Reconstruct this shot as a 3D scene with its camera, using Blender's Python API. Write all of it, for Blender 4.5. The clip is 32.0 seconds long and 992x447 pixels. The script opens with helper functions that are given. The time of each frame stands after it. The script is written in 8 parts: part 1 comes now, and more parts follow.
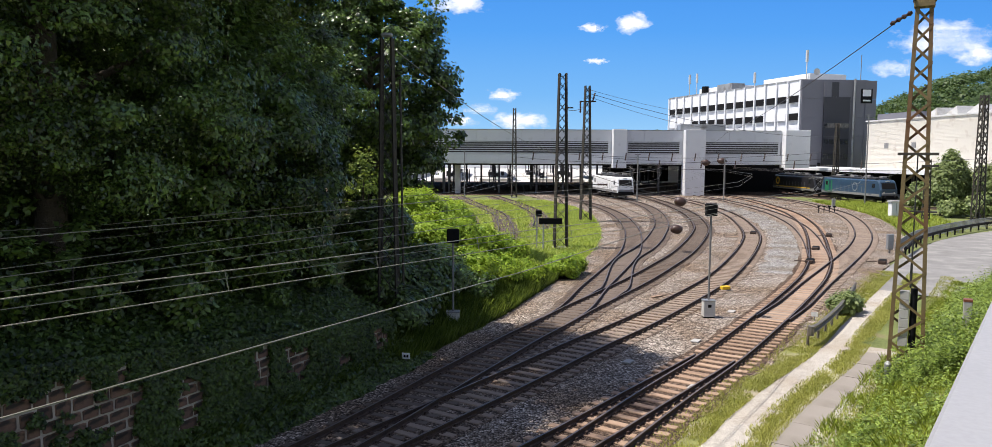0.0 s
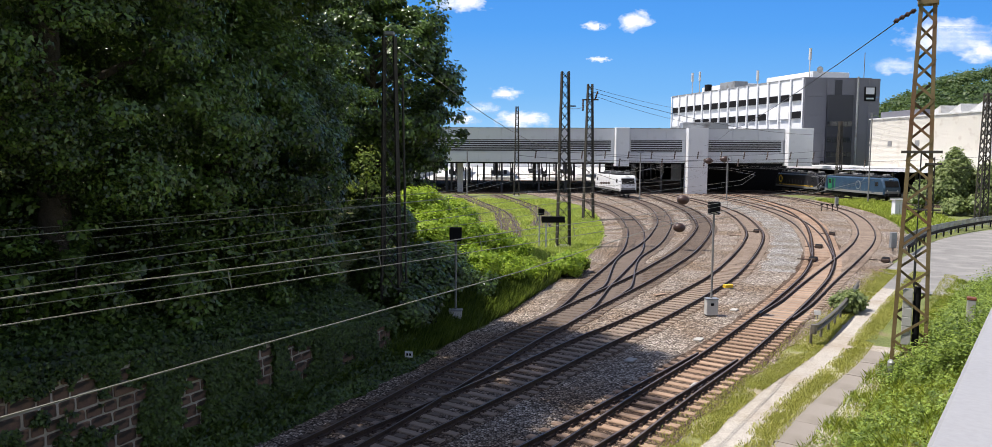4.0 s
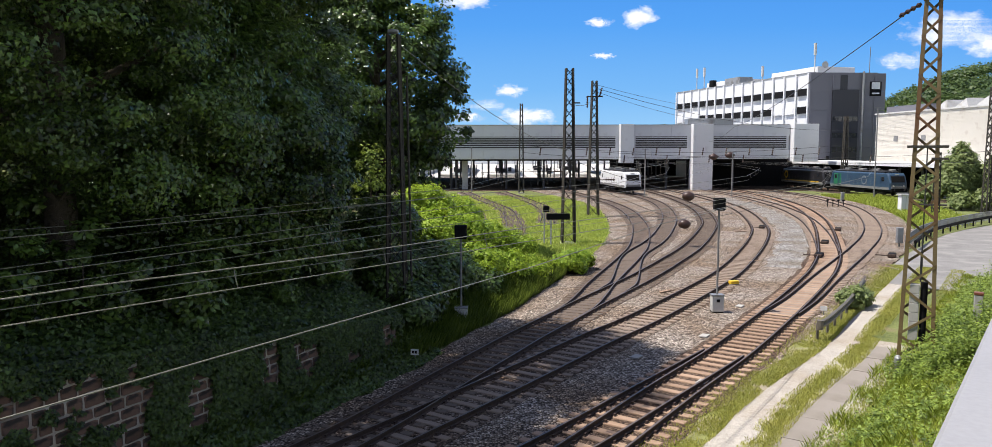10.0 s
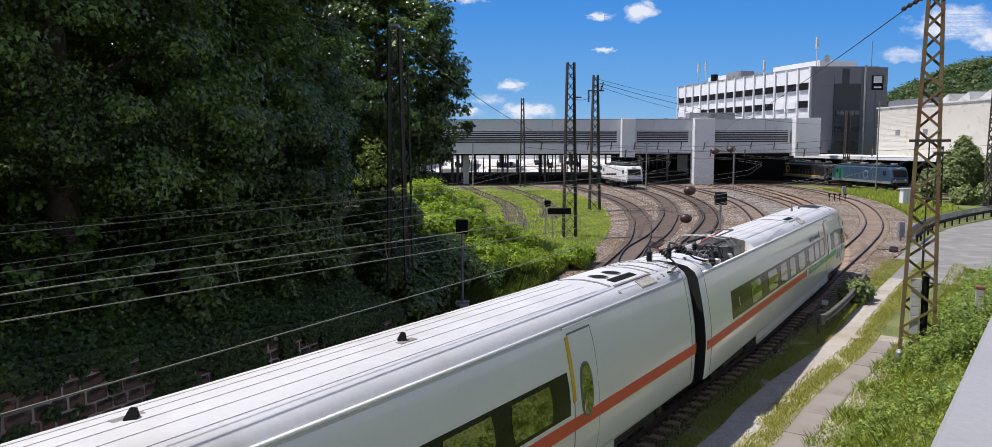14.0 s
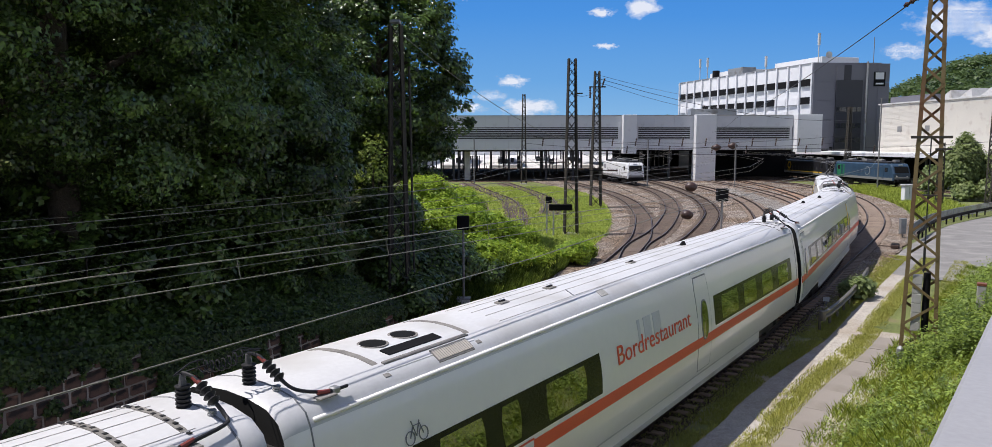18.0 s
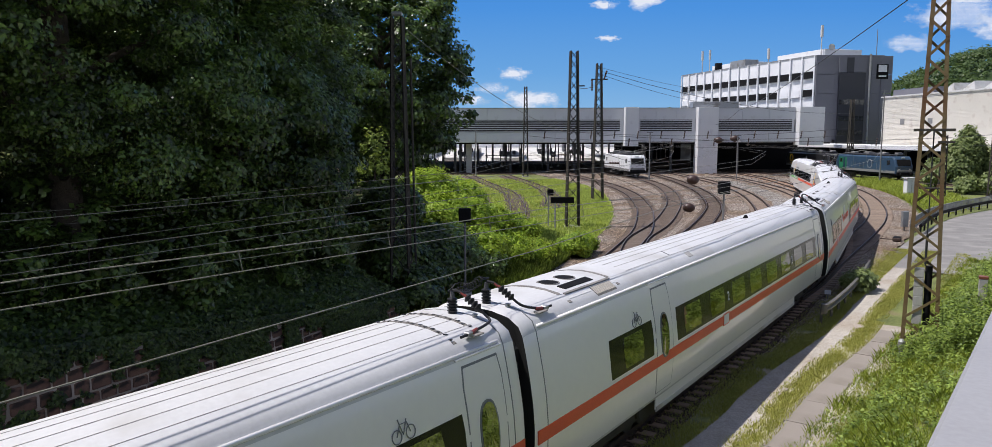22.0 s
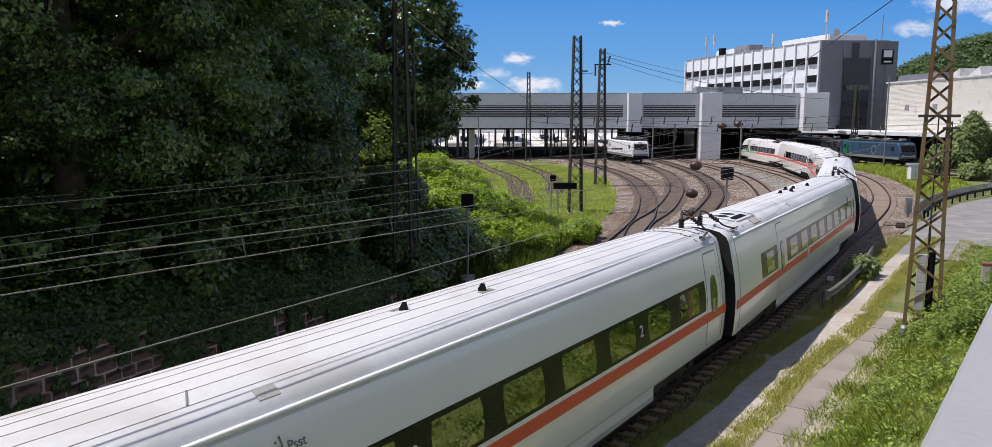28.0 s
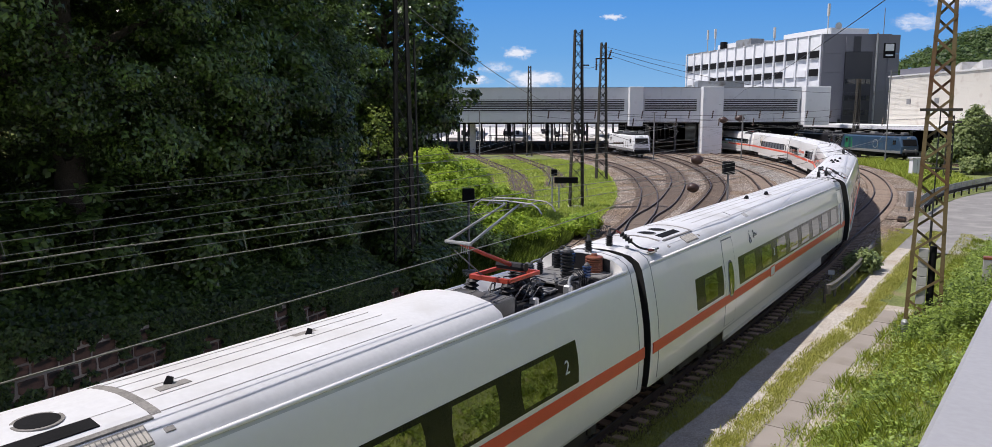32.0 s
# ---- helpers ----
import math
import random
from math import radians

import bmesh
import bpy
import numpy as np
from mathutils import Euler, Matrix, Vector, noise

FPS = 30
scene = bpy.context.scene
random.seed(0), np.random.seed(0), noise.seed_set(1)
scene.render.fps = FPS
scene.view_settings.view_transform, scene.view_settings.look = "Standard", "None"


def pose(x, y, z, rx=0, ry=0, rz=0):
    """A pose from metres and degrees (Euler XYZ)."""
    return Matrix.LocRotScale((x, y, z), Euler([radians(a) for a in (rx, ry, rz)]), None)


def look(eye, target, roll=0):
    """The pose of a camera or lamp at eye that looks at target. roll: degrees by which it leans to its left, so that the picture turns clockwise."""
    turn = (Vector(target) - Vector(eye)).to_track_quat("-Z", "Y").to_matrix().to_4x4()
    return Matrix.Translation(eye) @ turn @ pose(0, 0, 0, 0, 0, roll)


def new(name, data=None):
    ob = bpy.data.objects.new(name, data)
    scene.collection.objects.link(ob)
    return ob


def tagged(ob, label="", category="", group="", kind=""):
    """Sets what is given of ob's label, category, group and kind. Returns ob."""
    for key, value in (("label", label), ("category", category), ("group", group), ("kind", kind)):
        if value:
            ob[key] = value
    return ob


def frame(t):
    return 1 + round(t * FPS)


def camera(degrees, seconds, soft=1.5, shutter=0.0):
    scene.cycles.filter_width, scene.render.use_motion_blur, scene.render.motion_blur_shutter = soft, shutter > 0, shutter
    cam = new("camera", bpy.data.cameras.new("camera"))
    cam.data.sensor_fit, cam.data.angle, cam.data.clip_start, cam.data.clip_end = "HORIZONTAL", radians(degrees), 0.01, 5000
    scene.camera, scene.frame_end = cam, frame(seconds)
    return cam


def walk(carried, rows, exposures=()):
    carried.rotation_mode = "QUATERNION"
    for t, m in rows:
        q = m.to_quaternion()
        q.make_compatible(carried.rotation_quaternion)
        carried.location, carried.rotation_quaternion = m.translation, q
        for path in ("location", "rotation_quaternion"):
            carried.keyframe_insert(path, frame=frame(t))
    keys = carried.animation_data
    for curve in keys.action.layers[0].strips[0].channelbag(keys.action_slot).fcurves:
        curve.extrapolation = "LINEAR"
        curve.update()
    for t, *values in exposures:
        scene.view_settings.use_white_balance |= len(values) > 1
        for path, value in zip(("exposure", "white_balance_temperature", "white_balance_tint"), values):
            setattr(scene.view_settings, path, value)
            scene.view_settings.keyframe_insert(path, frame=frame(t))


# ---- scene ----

# ---------------------------------------------------------------- camera
EYE = 7.6
cam = camera(66.76, 32.0, soft=0.5)
TURNS = [
    (0, -0.528, 5.125, 0.328), (1, -0.479, 5.100, 0.288), (2, -0.421, 5.134, 0.279), (3, -0.371, 5.178, 0.238),
    (3.5, -0.345, 5.212, 0.289), (5.5, -0.228, 5.356, 0.165), (6, -0.205, 5.405, 0.155),
    (7, -0.141, 5.434, 0.152), (8, -0.066, 5.429, 0.110), (9, 0.001, 5.425, -0.007),
    (10, 0.046, 5.443, -0.084), (11, 0.079, 5.435, -0.123), (12, 0.107, 5.495, -0.147),
    (13, 0.128, 5.673, -0.140), (14, 0.145, 5.852, -0.158), (14.5, 0.155, 5.936, -0.154),
    (16.5, 0.202, 6.168, -0.104), (17, 0.207, 6.162, -0.105), (18, 0.237, 6.141, -0.111),
    (19, 0.258, 6.205, -0.063), (20, 0.291, 6.332, -0.067), (21, 0.330, 6.515, -0.069),
    (22, 0.361, 6.702, -0.072), (23, 0.384, 6.892, -0.032), (24, 0.412, 7.095, 0.039),
    (25, 0.439, 7.299, 0.065), (25.5, 0.464, 7.395, 0.068), (27.5, 0.546, 7.728, 0.001),
    (28, 0.562, 7.794, 0.004), (29, 0.576, 7.886, -0.005), (30, 0.595, 7.998, -0.037),
    (31, 0.621, 8.125, -0.061), (32, 0.648, 8.210, -0.082),
]
walk(cam, [(t, pose(0, 0, EYE, 0, 0, yaw) @ pose(0, 0, 0, 90 - down, 0, 0) @ pose(0, 0, 0, 0, 0, lean))
           for t, yaw, down, lean in TURNS], exposures=[(0, 0.80, 6600, 12), (9.9, 0.80, 6600, 12), (11, 0.56, 6400, 13), (14, 0.44, 6350, 14), (22, 0.39, 6350, 14), (25, 0.39, 6400, 15), (32, 0.44, 6400, 15)])

# ---------------------------------------------------------------- light
SUN_FROM = Vector((-1.0, 0.03, 0)).normalized()
SUN_UP = radians(63)
world = bpy.data.worlds.new("world")
scene.world = world
world.use_nodes = True
wn = world.node_tree.nodes
sky = wn.new("ShaderNodeTexSky")
sky.sky_type = "NISHITA"
sky.sun_disc = False
sky.sun_elevation = SUN_UP
sky.sun_rotation = math.atan2(SUN_FROM.x, SUN_FROM.y)
sky.air_density, sky.dust_density, sky.ozone_density = 1.0, 0.1, 4.0
tone = wn.new("ShaderNodeHueSaturation")
tone.inputs["Saturation"].default_value = 0.7
world.node_tree.links.new(sky.outputs[0], tone.inputs["Color"])
tint = wn.new("ShaderNodeMix")
tint.data_type, tint.blend_type = "RGBA", "MULTIPLY"
tint.inputs["Factor"].default_value = 1.0
tint.inputs["B"].default_value = (1.0, 0.945, 0.97, 1)
world.node_tree.links.new(tone.outputs[0], tint.inputs["A"])
world.node_tree.links.new(tint.outputs["Result"], wn["Background"].inputs[0])
wn["Background"].inputs[1].default_value = 0.086
sun = new("sun", bpy.data.lights.new("sun", "SUN"))
sun.data.energy, sun.data.angle, sun.data.color = 3.75, radians(0.55), (1.0, 0.95, 0.875)
sun.matrix_basis = look((0, 0, 60), Vector((0, 0, 60)) - (SUN_FROM * math.cos(SUN_UP) + Vector((0, 0, math.sin(SUN_UP)))))

# ---------------------------------------------------------------- materials
def mat(name, color, rough=0.7, metal=0.0, vary=0.15, scale=3.0, fine=40.0, bump=0.15, depth=0.01, stain=None, stain_at=0.6,
        island=0.0, spec=0.5, coat=0.0, tint=None, stain_scale=0.6):
    """A painted, stony or metal surface: colour varied at two scales, optional stains, fine relief."""
    m = bpy.data.materials.new(name)
    m.use_nodes = True
    nt = m.node_tree
    n, ln = nt.nodes, nt.links
    b = n["Principled BSDF"]
    tc = n.new("ShaderNodeTexCoord")
    geo = n.new("ShaderNodeNewGeometry")
    info = n.new("ShaderNodeObjectInfo")
    big, small = n.new("ShaderNodeTexNoise"), n.new("ShaderNodeTexNoise")
    big.inputs["Scale"].default_value, small.inputs["Scale"].default_value = scale, fine
    big.inputs["Detail"].default_value, small.inputs["Detail"].default_value = 4, 3
    for t in (big, small):
        ln.new(tc.outputs["Object"], t.inputs["Vector"])
    add = n.new("ShaderNodeMath")
    add.operation = "ADD"
    ln.new(big.outputs["Fac"], add.inputs[0])
    ln.new(small.outputs["Fac"], add.inputs[1])
    rnd = n.new("ShaderNodeMath")
    rnd.operation = "MULTIPLY_ADD"
    ln.new(geo.outputs["Random Per Island"], rnd.inputs[0])
    rnd.inputs[1].default_value = island
    ln.new(add.outputs[0], rnd.inputs[2])
    rn2 = n.new("ShaderNodeMath")
    rn2.operation = "MULTIPLY_ADD"
    ln.new(info.outputs["Random"], rn2.inputs[0])
    rn2.inputs[1].default_value = island
    ln.new(rnd.outputs[0], rn2.inputs[2])
    mr = n.new("ShaderNodeMapRange")
    mr.inputs["From Min"].default_value, mr.inputs["From Max"].default_value = 0.6, 1.4 + 2 * island
    ln.new(rn2.outputs[0], mr.inputs["Value"])
    mix = n.new("ShaderNodeMix")
    mix.data_type = "RGBA"
    lo = tint or color
    mix.inputs["A"].default_value = (*[max(0, c * (1 - vary)) for c in color], 1)
    mix.inputs["B"].default_value = (*[min(1, c * (1 + vary)) for c in lo], 1)
    ln.new(mr.outputs[0], mix.inputs["Factor"])
    out = mix.outputs["Result"]
    if stain:
        st = n.new("ShaderNodeTexNoise")
        st.inputs["Scale"].default_value, st.inputs["Detail"].default_value = stain_scale, 8
        ln.new(tc.outputs["Object"], st.inputs["Vector"])
        sr = n.new("ShaderNodeMapRange")
        sr.inputs["From Min"].default_value, sr.inputs["From Max"].default_value = stain_at - 0.08, stain_at + 0.08
        ln.new(st.outputs["Fac"], sr.inputs["Value"])
        m2 = n.new("ShaderNodeMix")
        m2.data_type = "RGBA"
        ln.new(sr.outputs[0], m2.inputs["Factor"])
        ln.new(out, m2.inputs["A"])
        m2.inputs["B"].default_value = (*stain, 1)
        out = m2.outputs["Result"]
    ln.new(out, b.inputs["Base Color"])
    b.inputs["Roughness"].default_value, b.inputs["Metallic"].default_value = rough, metal
    b.inputs["Specular IOR Level"].default_value = spec
    b.inputs["Coat Weight"].default_value = coat
    if bump:
        bp = n.new("ShaderNodeBump")
        bp.inputs["Strength"].default_value, bp.inputs["Distance"].default_value = bump, depth
        ln.new(small.outputs["Fac"], bp.inputs["Height"])
        ln.new(bp.outputs[0], b.inputs["Normal"])
    return m


def stones_mat(name, cols, size, rough=0.95, bump=0.9, patch=None, patch_at=0.58, patch_scale=0.25, gap=0.75, speck=(0.55, 1.3)):
    """Loose stones: cells of mixed colour with shade painted into the gaps, and larger patches of another tone."""
    m = bpy.data.materials.new(name)
    m.use_nodes = True
    nt = m.node_tree
    n, ln = nt.nodes, nt.links
    b = n["Principled BSDF"]
    tc = n.new("ShaderNodeTexCoord")
    v = n.new("ShaderNodeTexVoronoi")
    v.inputs["Scale"].default_value = 1 / size
    ln.new(tc.outputs["Object"], v.inputs["Vector"])
    sep = n.new("ShaderNodeSeparateColor")
    ln.new(v.outputs["Color"], sep.inputs[0])
    ramp = n.new("ShaderNodeValToRGB")
    while len(ramp.color_ramp.elements) < len(cols):
        ramp.color_ramp.elements.new(0.5)
    for i, c in enumerate(cols):
        e = ramp.color_ramp.elements[i]
        e.position, e.color = i / (len(cols) - 1), (*c, 1)
    ln.new(sep.outputs[0], ramp.inputs[0])
    out = ramp.outputs[0]
    edge = n.new("ShaderNodeMapRange")
    edge.inputs["From Min"].default_value, edge.inputs["From Max"].default_value = 0.35, 0.75
    edge.inputs["To Max"].default_value = gap
    ln.new(v.outputs["Distance"], edge.inputs["Value"])
    # Occlusion between the stones is mixed into the colour here.
    gap_shade = n.new("ShaderNodeMix")
    gap_shade.data_type = "RGBA"
    ln.new(edge.outputs[0], gap_shade.inputs["Factor"])
    ln.new(out, gap_shade.inputs["A"])
    gap_shade.inputs["B"].default_value = (cols[0][0] * 0.4, cols[0][1] * 0.4, cols[0][2] * 0.4, 1)
    out = gap_shade.outputs["Result"]
    if patch:
        st = n.new("ShaderNodeTexNoise")
        st.inputs["Scale"].default_value, st.inputs["Detail"].default_value = patch_scale, 6
        ln.new(tc.outputs["Object"], st.inputs["Vector"])
        sr = n.new("ShaderNodeMapRange")
        sr.inputs["From Min"].default_value, sr.inputs["From Max"].default_value = patch_at - 0.12, patch_at + 0.12
        ln.new(st.outputs["Fac"], sr.inputs["Value"])
        mx = n.new("ShaderNodeMix")
        mx.data_type, mx.blend_type = "RGBA", "MULTIPLY"
        ln.new(sr.outputs[0], mx.inputs["Factor"])
        ln.new(out, mx.inputs["A"])
        mx.inputs["B"].default_value = (*patch, 1)
        out = mx.outputs["Result"]
    mid = n.new("ShaderNodeTexNoise")
    mid.inputs["Scale"].default_value, mid.inputs["Detail"].default_value, mid.inputs["Roughness"].default_value = 3.2, 7, 0.75
    ln.new(tc.outputs["Object"], mid.inputs["Vector"])
    mm = n.new("ShaderNodeMapRange")
    mm.inputs["From Min"].default_value, mm.inputs["From Max"].default_value = 0.36, 0.64
    mm.inputs["To Min"].default_value, mm.inputs["To Max"].default_value = speck
    ln.new(mid.outputs["Fac"], mm.inputs["Value"])
    sc = n.new("ShaderNodeVectorMath")
    sc.operation = "SCALE"
    ln.new(out, sc.inputs[0])
    ln.new(mm.outputs[0], sc.inputs["Scale"])
    ln.new(sc.outputs[0], b.inputs["Base Color"])
    b.inputs["Roughness"].default_value = rough
    b.inputs["Specular IOR Level"].default_value = 0.2
    bp = n.new("ShaderNodeBump")
    bp.inputs["Strength"].default_value, bp.inputs["Distance"].default_value = bump, size * 0.6
    bp.invert = True
    ln.new(v.outputs["Distance"], bp.inputs["Height"])
    ln.new(bp.outputs[0], b.inputs["Normal"])
    return m


def leaf_mat(name, dark, light, rough=0.5, trans=0.3, hue_scale=0.35, spec=0.35):
    """Leaves: colour varied leaf by leaf and in large patches, part of the light passing through."""
    m = bpy.data.materials.new(name)
    m.use_nodes = True
    nt = m.node_tree
    n, ln = nt.nodes, nt.links
    b = n["Principled BSDF"]
    geo, tc = n.new("ShaderNodeNewGeometry"), n.new("ShaderNodeTexCoord")
    big = n.new("ShaderNodeTexNoise")
    big.inputs["Scale"].default_value, big.inputs["Detail"].default_value = hue_scale, 3
    ln.new(tc.outputs["Object"], big.inputs["Vector"])
    ad = n.new("ShaderNodeMath")
    ad.operation = "MULTIPLY_ADD"
    ln.new(geo.outputs["Random Per Island"], ad.inputs[0])
    ad.inputs[1].default_value = 0.6
    ln.new(big.outputs["Fac"], ad.inputs[2])
    mr = n.new("ShaderNodeMapRange")
    mr.inputs["From Min"].default_value, mr.inputs["From Max"].default_value = 0.4, 1.2
    ln.new(ad.outputs[0], mr.inputs["Value"])
    mix = n.new("ShaderNodeMix")
    mix.data_type = "RGBA"
    mix.inputs["A"].default_value, mix.inputs["B"].default_value = (*dark, 1), (*light, 1)
    ln.new(mr.outputs[0], mix.inputs["Factor"])
    ln.new(mix.outputs["Result"], b.inputs["Base Color"])
    b.inputs["Roughness"].default_value = rough
    b.inputs["Specular IOR Level"].default_value = spec
    tr = n.new("ShaderNodeBsdfTranslucent")
    hs = n.new("ShaderNodeHueSaturation")
    hs.inputs["Hue"].default_value, hs.inputs["Value"].default_value = 0.485, 1.5
    ln.new(mix.outputs["Result"], hs.inputs["Color"])
    ln.new(hs.outputs[0], tr.inputs["Color"])
    sh = n.new("ShaderNodeMixShader")
    sh.inputs[0].default_value = trans
    ln.new(b.outputs[0], sh.inputs[1])
    ln.new(tr.outputs[0], sh.inputs[2])
    ln.new(sh.outputs[0], n["Material Output"].inputs["Surface"])
    return m


M = {}
M["ballast"] = stones_mat("ballast", [(0.10, 0.078, 0.064), (0.33, 0.275, 0.23), (0.53, 0.46, 0.395), (0.82, 0.74, 0.66)], 0.072, patch=(0.70, 0.60, 0.50), patch_at=0.5, gap=0.95)
M["new_ballast"] = stones_mat("new_ballast", [(0.18, 0.17, 0.16), (0.44, 0.42, 0.40), (0.72, 0.69, 0.66)], 0.07, patch=(0.7, 0.64, 0.56), patch_at=0.5, patch_scale=0.5, gap=0.9)
M["rust_shade_ballast"] = stones_mat("rust_shade_ballast", [(0.06, 0.04, 0.03), (0.17, 0.115, 0.082), (0.32, 0.235, 0.175)], 0.055, patch=(0.6, 0.5, 0.42), gap=0.9)
M["gravel"] = stones_mat("gravel", [(0.37, 0.34, 0.30), (0.52, 0.48, 0.43), (0.62, 0.58, 0.52)], 0.028, bump=0.6, patch=(0.80, 0.74, 0.66), gap=0.4, speck=(0.86, 1.08))
M["asphalt"] = mat("asphalt", (0.215, 0.208, 0.2), 0.9, vary=0.28, scale=0.5, fine=60, stain=(0.29, 0.28, 0.262), stain_at=0.58)
M["slab"] = mat("slab", (0.27, 0.24, 0.21), 0.9, vary=0.14, scale=1.2, fine=50, island=0.2, stain=(0.22, 0.195, 0.165), stain_at=0.6)
M["soil"] = mat("soil", (0.10, 0.12, 0.035), 0.95, vary=0.5, scale=0.3, fine=9, bump=0.8, depth=0.08, tint=(0.16, 0.19, 0.055), stain=(0.20, 0.16, 0.09), stain_at=0.64)
M["verge"] = mat("verge", (0.24, 0.21, 0.095), 0.95, vary=0.5, scale=0.7, fine=22, bump=0.8, depth=0.05, tint=(0.21, 0.235, 0.07), stain=(0.36, 0.31, 0.23), stain_at=0.54, stain_scale=0.9)
M["pathdirt"] = mat("pathdirt", (0.42, 0.375, 0.29), 0.95, vary=0.4, scale=0.8, fine=26, bump=0.8, depth=0.04, tint=(0.34, 0.33, 0.17), stain=(0.54, 0.50, 0.42), stain_at=0.52, stain_scale=1.4)
M["railside"] = mat("railside", (0.032, 0.022, 0.018), 0.8, vary=0.35, scale=4, fine=30, tint=(0.06, 0.036, 0.026))
M["railhead"] = mat("railhead", (0.13, 0.105, 0.09), 0.45, metal=0.3, vary=0.2, scale=2, bump=0)
M["sleeper"] = mat("sleeper", (0.27, 0.21, 0.165), 0.9, vary=0.35, scale=4, fine=40, island=0.5, bump=0.4)
M["rustsleeper"] = mat("rustsleeper", (0.25, 0.145, 0.085), 0.9, vary=0.45, scale=3, fine=30, island=0.8, bump=0.4, tint=(0.37, 0.26, 0.185))
M["darksleeper"] = mat("darksleeper", (0.13, 0.10, 0.08), 0.9, vary=0.35, scale=3, fine=30, island=0.4, bump=0.4)
M["mast"] = mat("mast", (0.045, 0.040, 0.032), 0.75, vary=0.3, scale=1.5, fine=25, stain=(0.07, 0.04, 0.025), stain_at=0.66)
M["mastnear"] = mat("mastnear", (0.17, 0.125, 0.055), 0.65, vary=0.3, scale=1.2, fine=25, stain=(0.15, 0.062, 0.026), stain_at=0.56, stain_scale=0.4)
M["concrete"] = mat("concrete", (0.42, 0.41, 0.39), 0.9, vary=0.15, scale=1, fine=30, stain=(0.28, 0.27, 0.25), stain_at=0.62)
M["panel"] = mat("panel", (0.60, 0.62, 0.66), 0.5, vary=0.07, scale=0.4, fine=8, bump=0.03, island=0.35, stain=(0.46, 0.47, 0.50), stain_at=0.66)
M["white"] = mat("white", (0.74, 0.75, 0.77), 0.55, vary=0.05, scale=0.6, fine=10, bump=0.03, stain=(0.62, 0.62, 0.64), stain_at=0.66)
M["louvre"] = mat("louvre", (0.035, 0.037, 0.04), 0.5, vary=0.2)
M["greywall"] = mat("greywall", (0.16, 0.16, 0.185), 0.55, vary=0.07, scale=0.3, fine=10, bump=0.03, island=0.3)
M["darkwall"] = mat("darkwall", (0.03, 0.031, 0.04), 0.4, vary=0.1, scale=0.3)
M["hall"] = mat("hall", (0.62, 0.59, 0.525), 0.7, vary=0.06, scale=0.3, fine=12, bump=0.05, stain=(0.50, 0.45, 0.39), stain_at=0.64)
M["glass"] = mat("glass", (0.02, 0.022, 0.026), 0.08, vary=0.2, scale=0.4, bump=0, spec=0.8)
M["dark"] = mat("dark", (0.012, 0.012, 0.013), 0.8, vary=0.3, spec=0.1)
M["grey"] = mat("grey", (0.20, 0.20, 0.20), 0.6, vary=0.2, scale=4)
M["lightgrey"] = mat("lightgrey", (0.55, 0.55, 0.54), 0.6, vary=0.12, scale=3, stain=(0.4, 0.38, 0.34), stain_at=0.64)
M["zinc"] = mat("zinc", (0.33, 0.34, 0.35), 0.5, metal=0.5, vary=0.15, scale=3, stain=(0.22, 0.205, 0.19), stain_at=0.6)
M["parapet"] = mat("parapet", (0.325, 0.325, 0.335), 0.55, vary=0.1, scale=2, fine=60, bump=0.05, stain=(0.26, 0.26, 0.265), stain_at=0.68)
M["guard"] = mat("guard", (0.20, 0.185, 0.16), 0.6, metal=0.3, vary=0.25, scale=2, stain=(0.13, 0.10, 0.075), stain_at=0.6)
M["brown"] = mat("brown", (0.055, 0.03, 0.024), 0.4, vary=0.3, scale=4)
M["wire"] = mat("wire", (0.22, 0.21, 0.18), 0.5, metal=0.3, vary=0.2, scale=1)
M["darkwire"] = mat("darkwire", (0.05, 0.05, 0.05), 0.5, metal=0.3, vary=0.2, scale=1)
M["bark"] = mat("bark", (0.075, 0.06, 0.045), 0.95, vary=0.4, scale=5, fine=30, bump=0.9, depth=0.04)
# Leaf albedo is lowered so that the trees' shade reads darker.
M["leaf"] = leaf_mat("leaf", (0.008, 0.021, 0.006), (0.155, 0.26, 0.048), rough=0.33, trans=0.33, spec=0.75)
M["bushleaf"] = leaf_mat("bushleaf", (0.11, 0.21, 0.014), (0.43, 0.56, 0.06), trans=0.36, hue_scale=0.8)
M["greybush"] = leaf_mat("greybush", (0.10, 0.145, 0.045), (0.30, 0.36, 0.14), trans=0.3)
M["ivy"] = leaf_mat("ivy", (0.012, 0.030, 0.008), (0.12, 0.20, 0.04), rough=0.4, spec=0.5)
M["grassleaf"] = leaf_mat("grassleaf", (0.13, 0.20, 0.018), (0.46, 0.53, 0.09), trans=0.33, hue_scale=0.6)
M["woods"] = leaf_mat("woods", (0.035, 0.065, 0.018), (0.10, 0.155, 0.045), hue_scale=0.05)
M["sandstone"] = mat("sandstone", (0.075, 0.048, 0.038), 0.9, vary=0.5, scale=2.5, fine=25, bump=0.6, island=0.8, tint=(0.19, 0.115, 0.085), stain=(0.04, 0.033, 0.03), stain_at=0.55, stain_scale=1.5)
M["mortar"] = mat("mortar", (0.46, 0.42, 0.37), 0.95, vary=0.25, scale=4, fine=40, bump=0.5, stain=(0.26, 0.23, 0.2), stain_at=0.6)
M["trainwhite"] = mat("trainwhite", (0.90, 0.885, 0.86), 0.34, vary=0.02, scale=0.5, fine=6, bump=0.0, coat=0.7)
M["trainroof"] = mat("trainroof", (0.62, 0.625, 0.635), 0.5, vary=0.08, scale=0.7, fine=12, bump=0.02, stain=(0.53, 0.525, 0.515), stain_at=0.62)
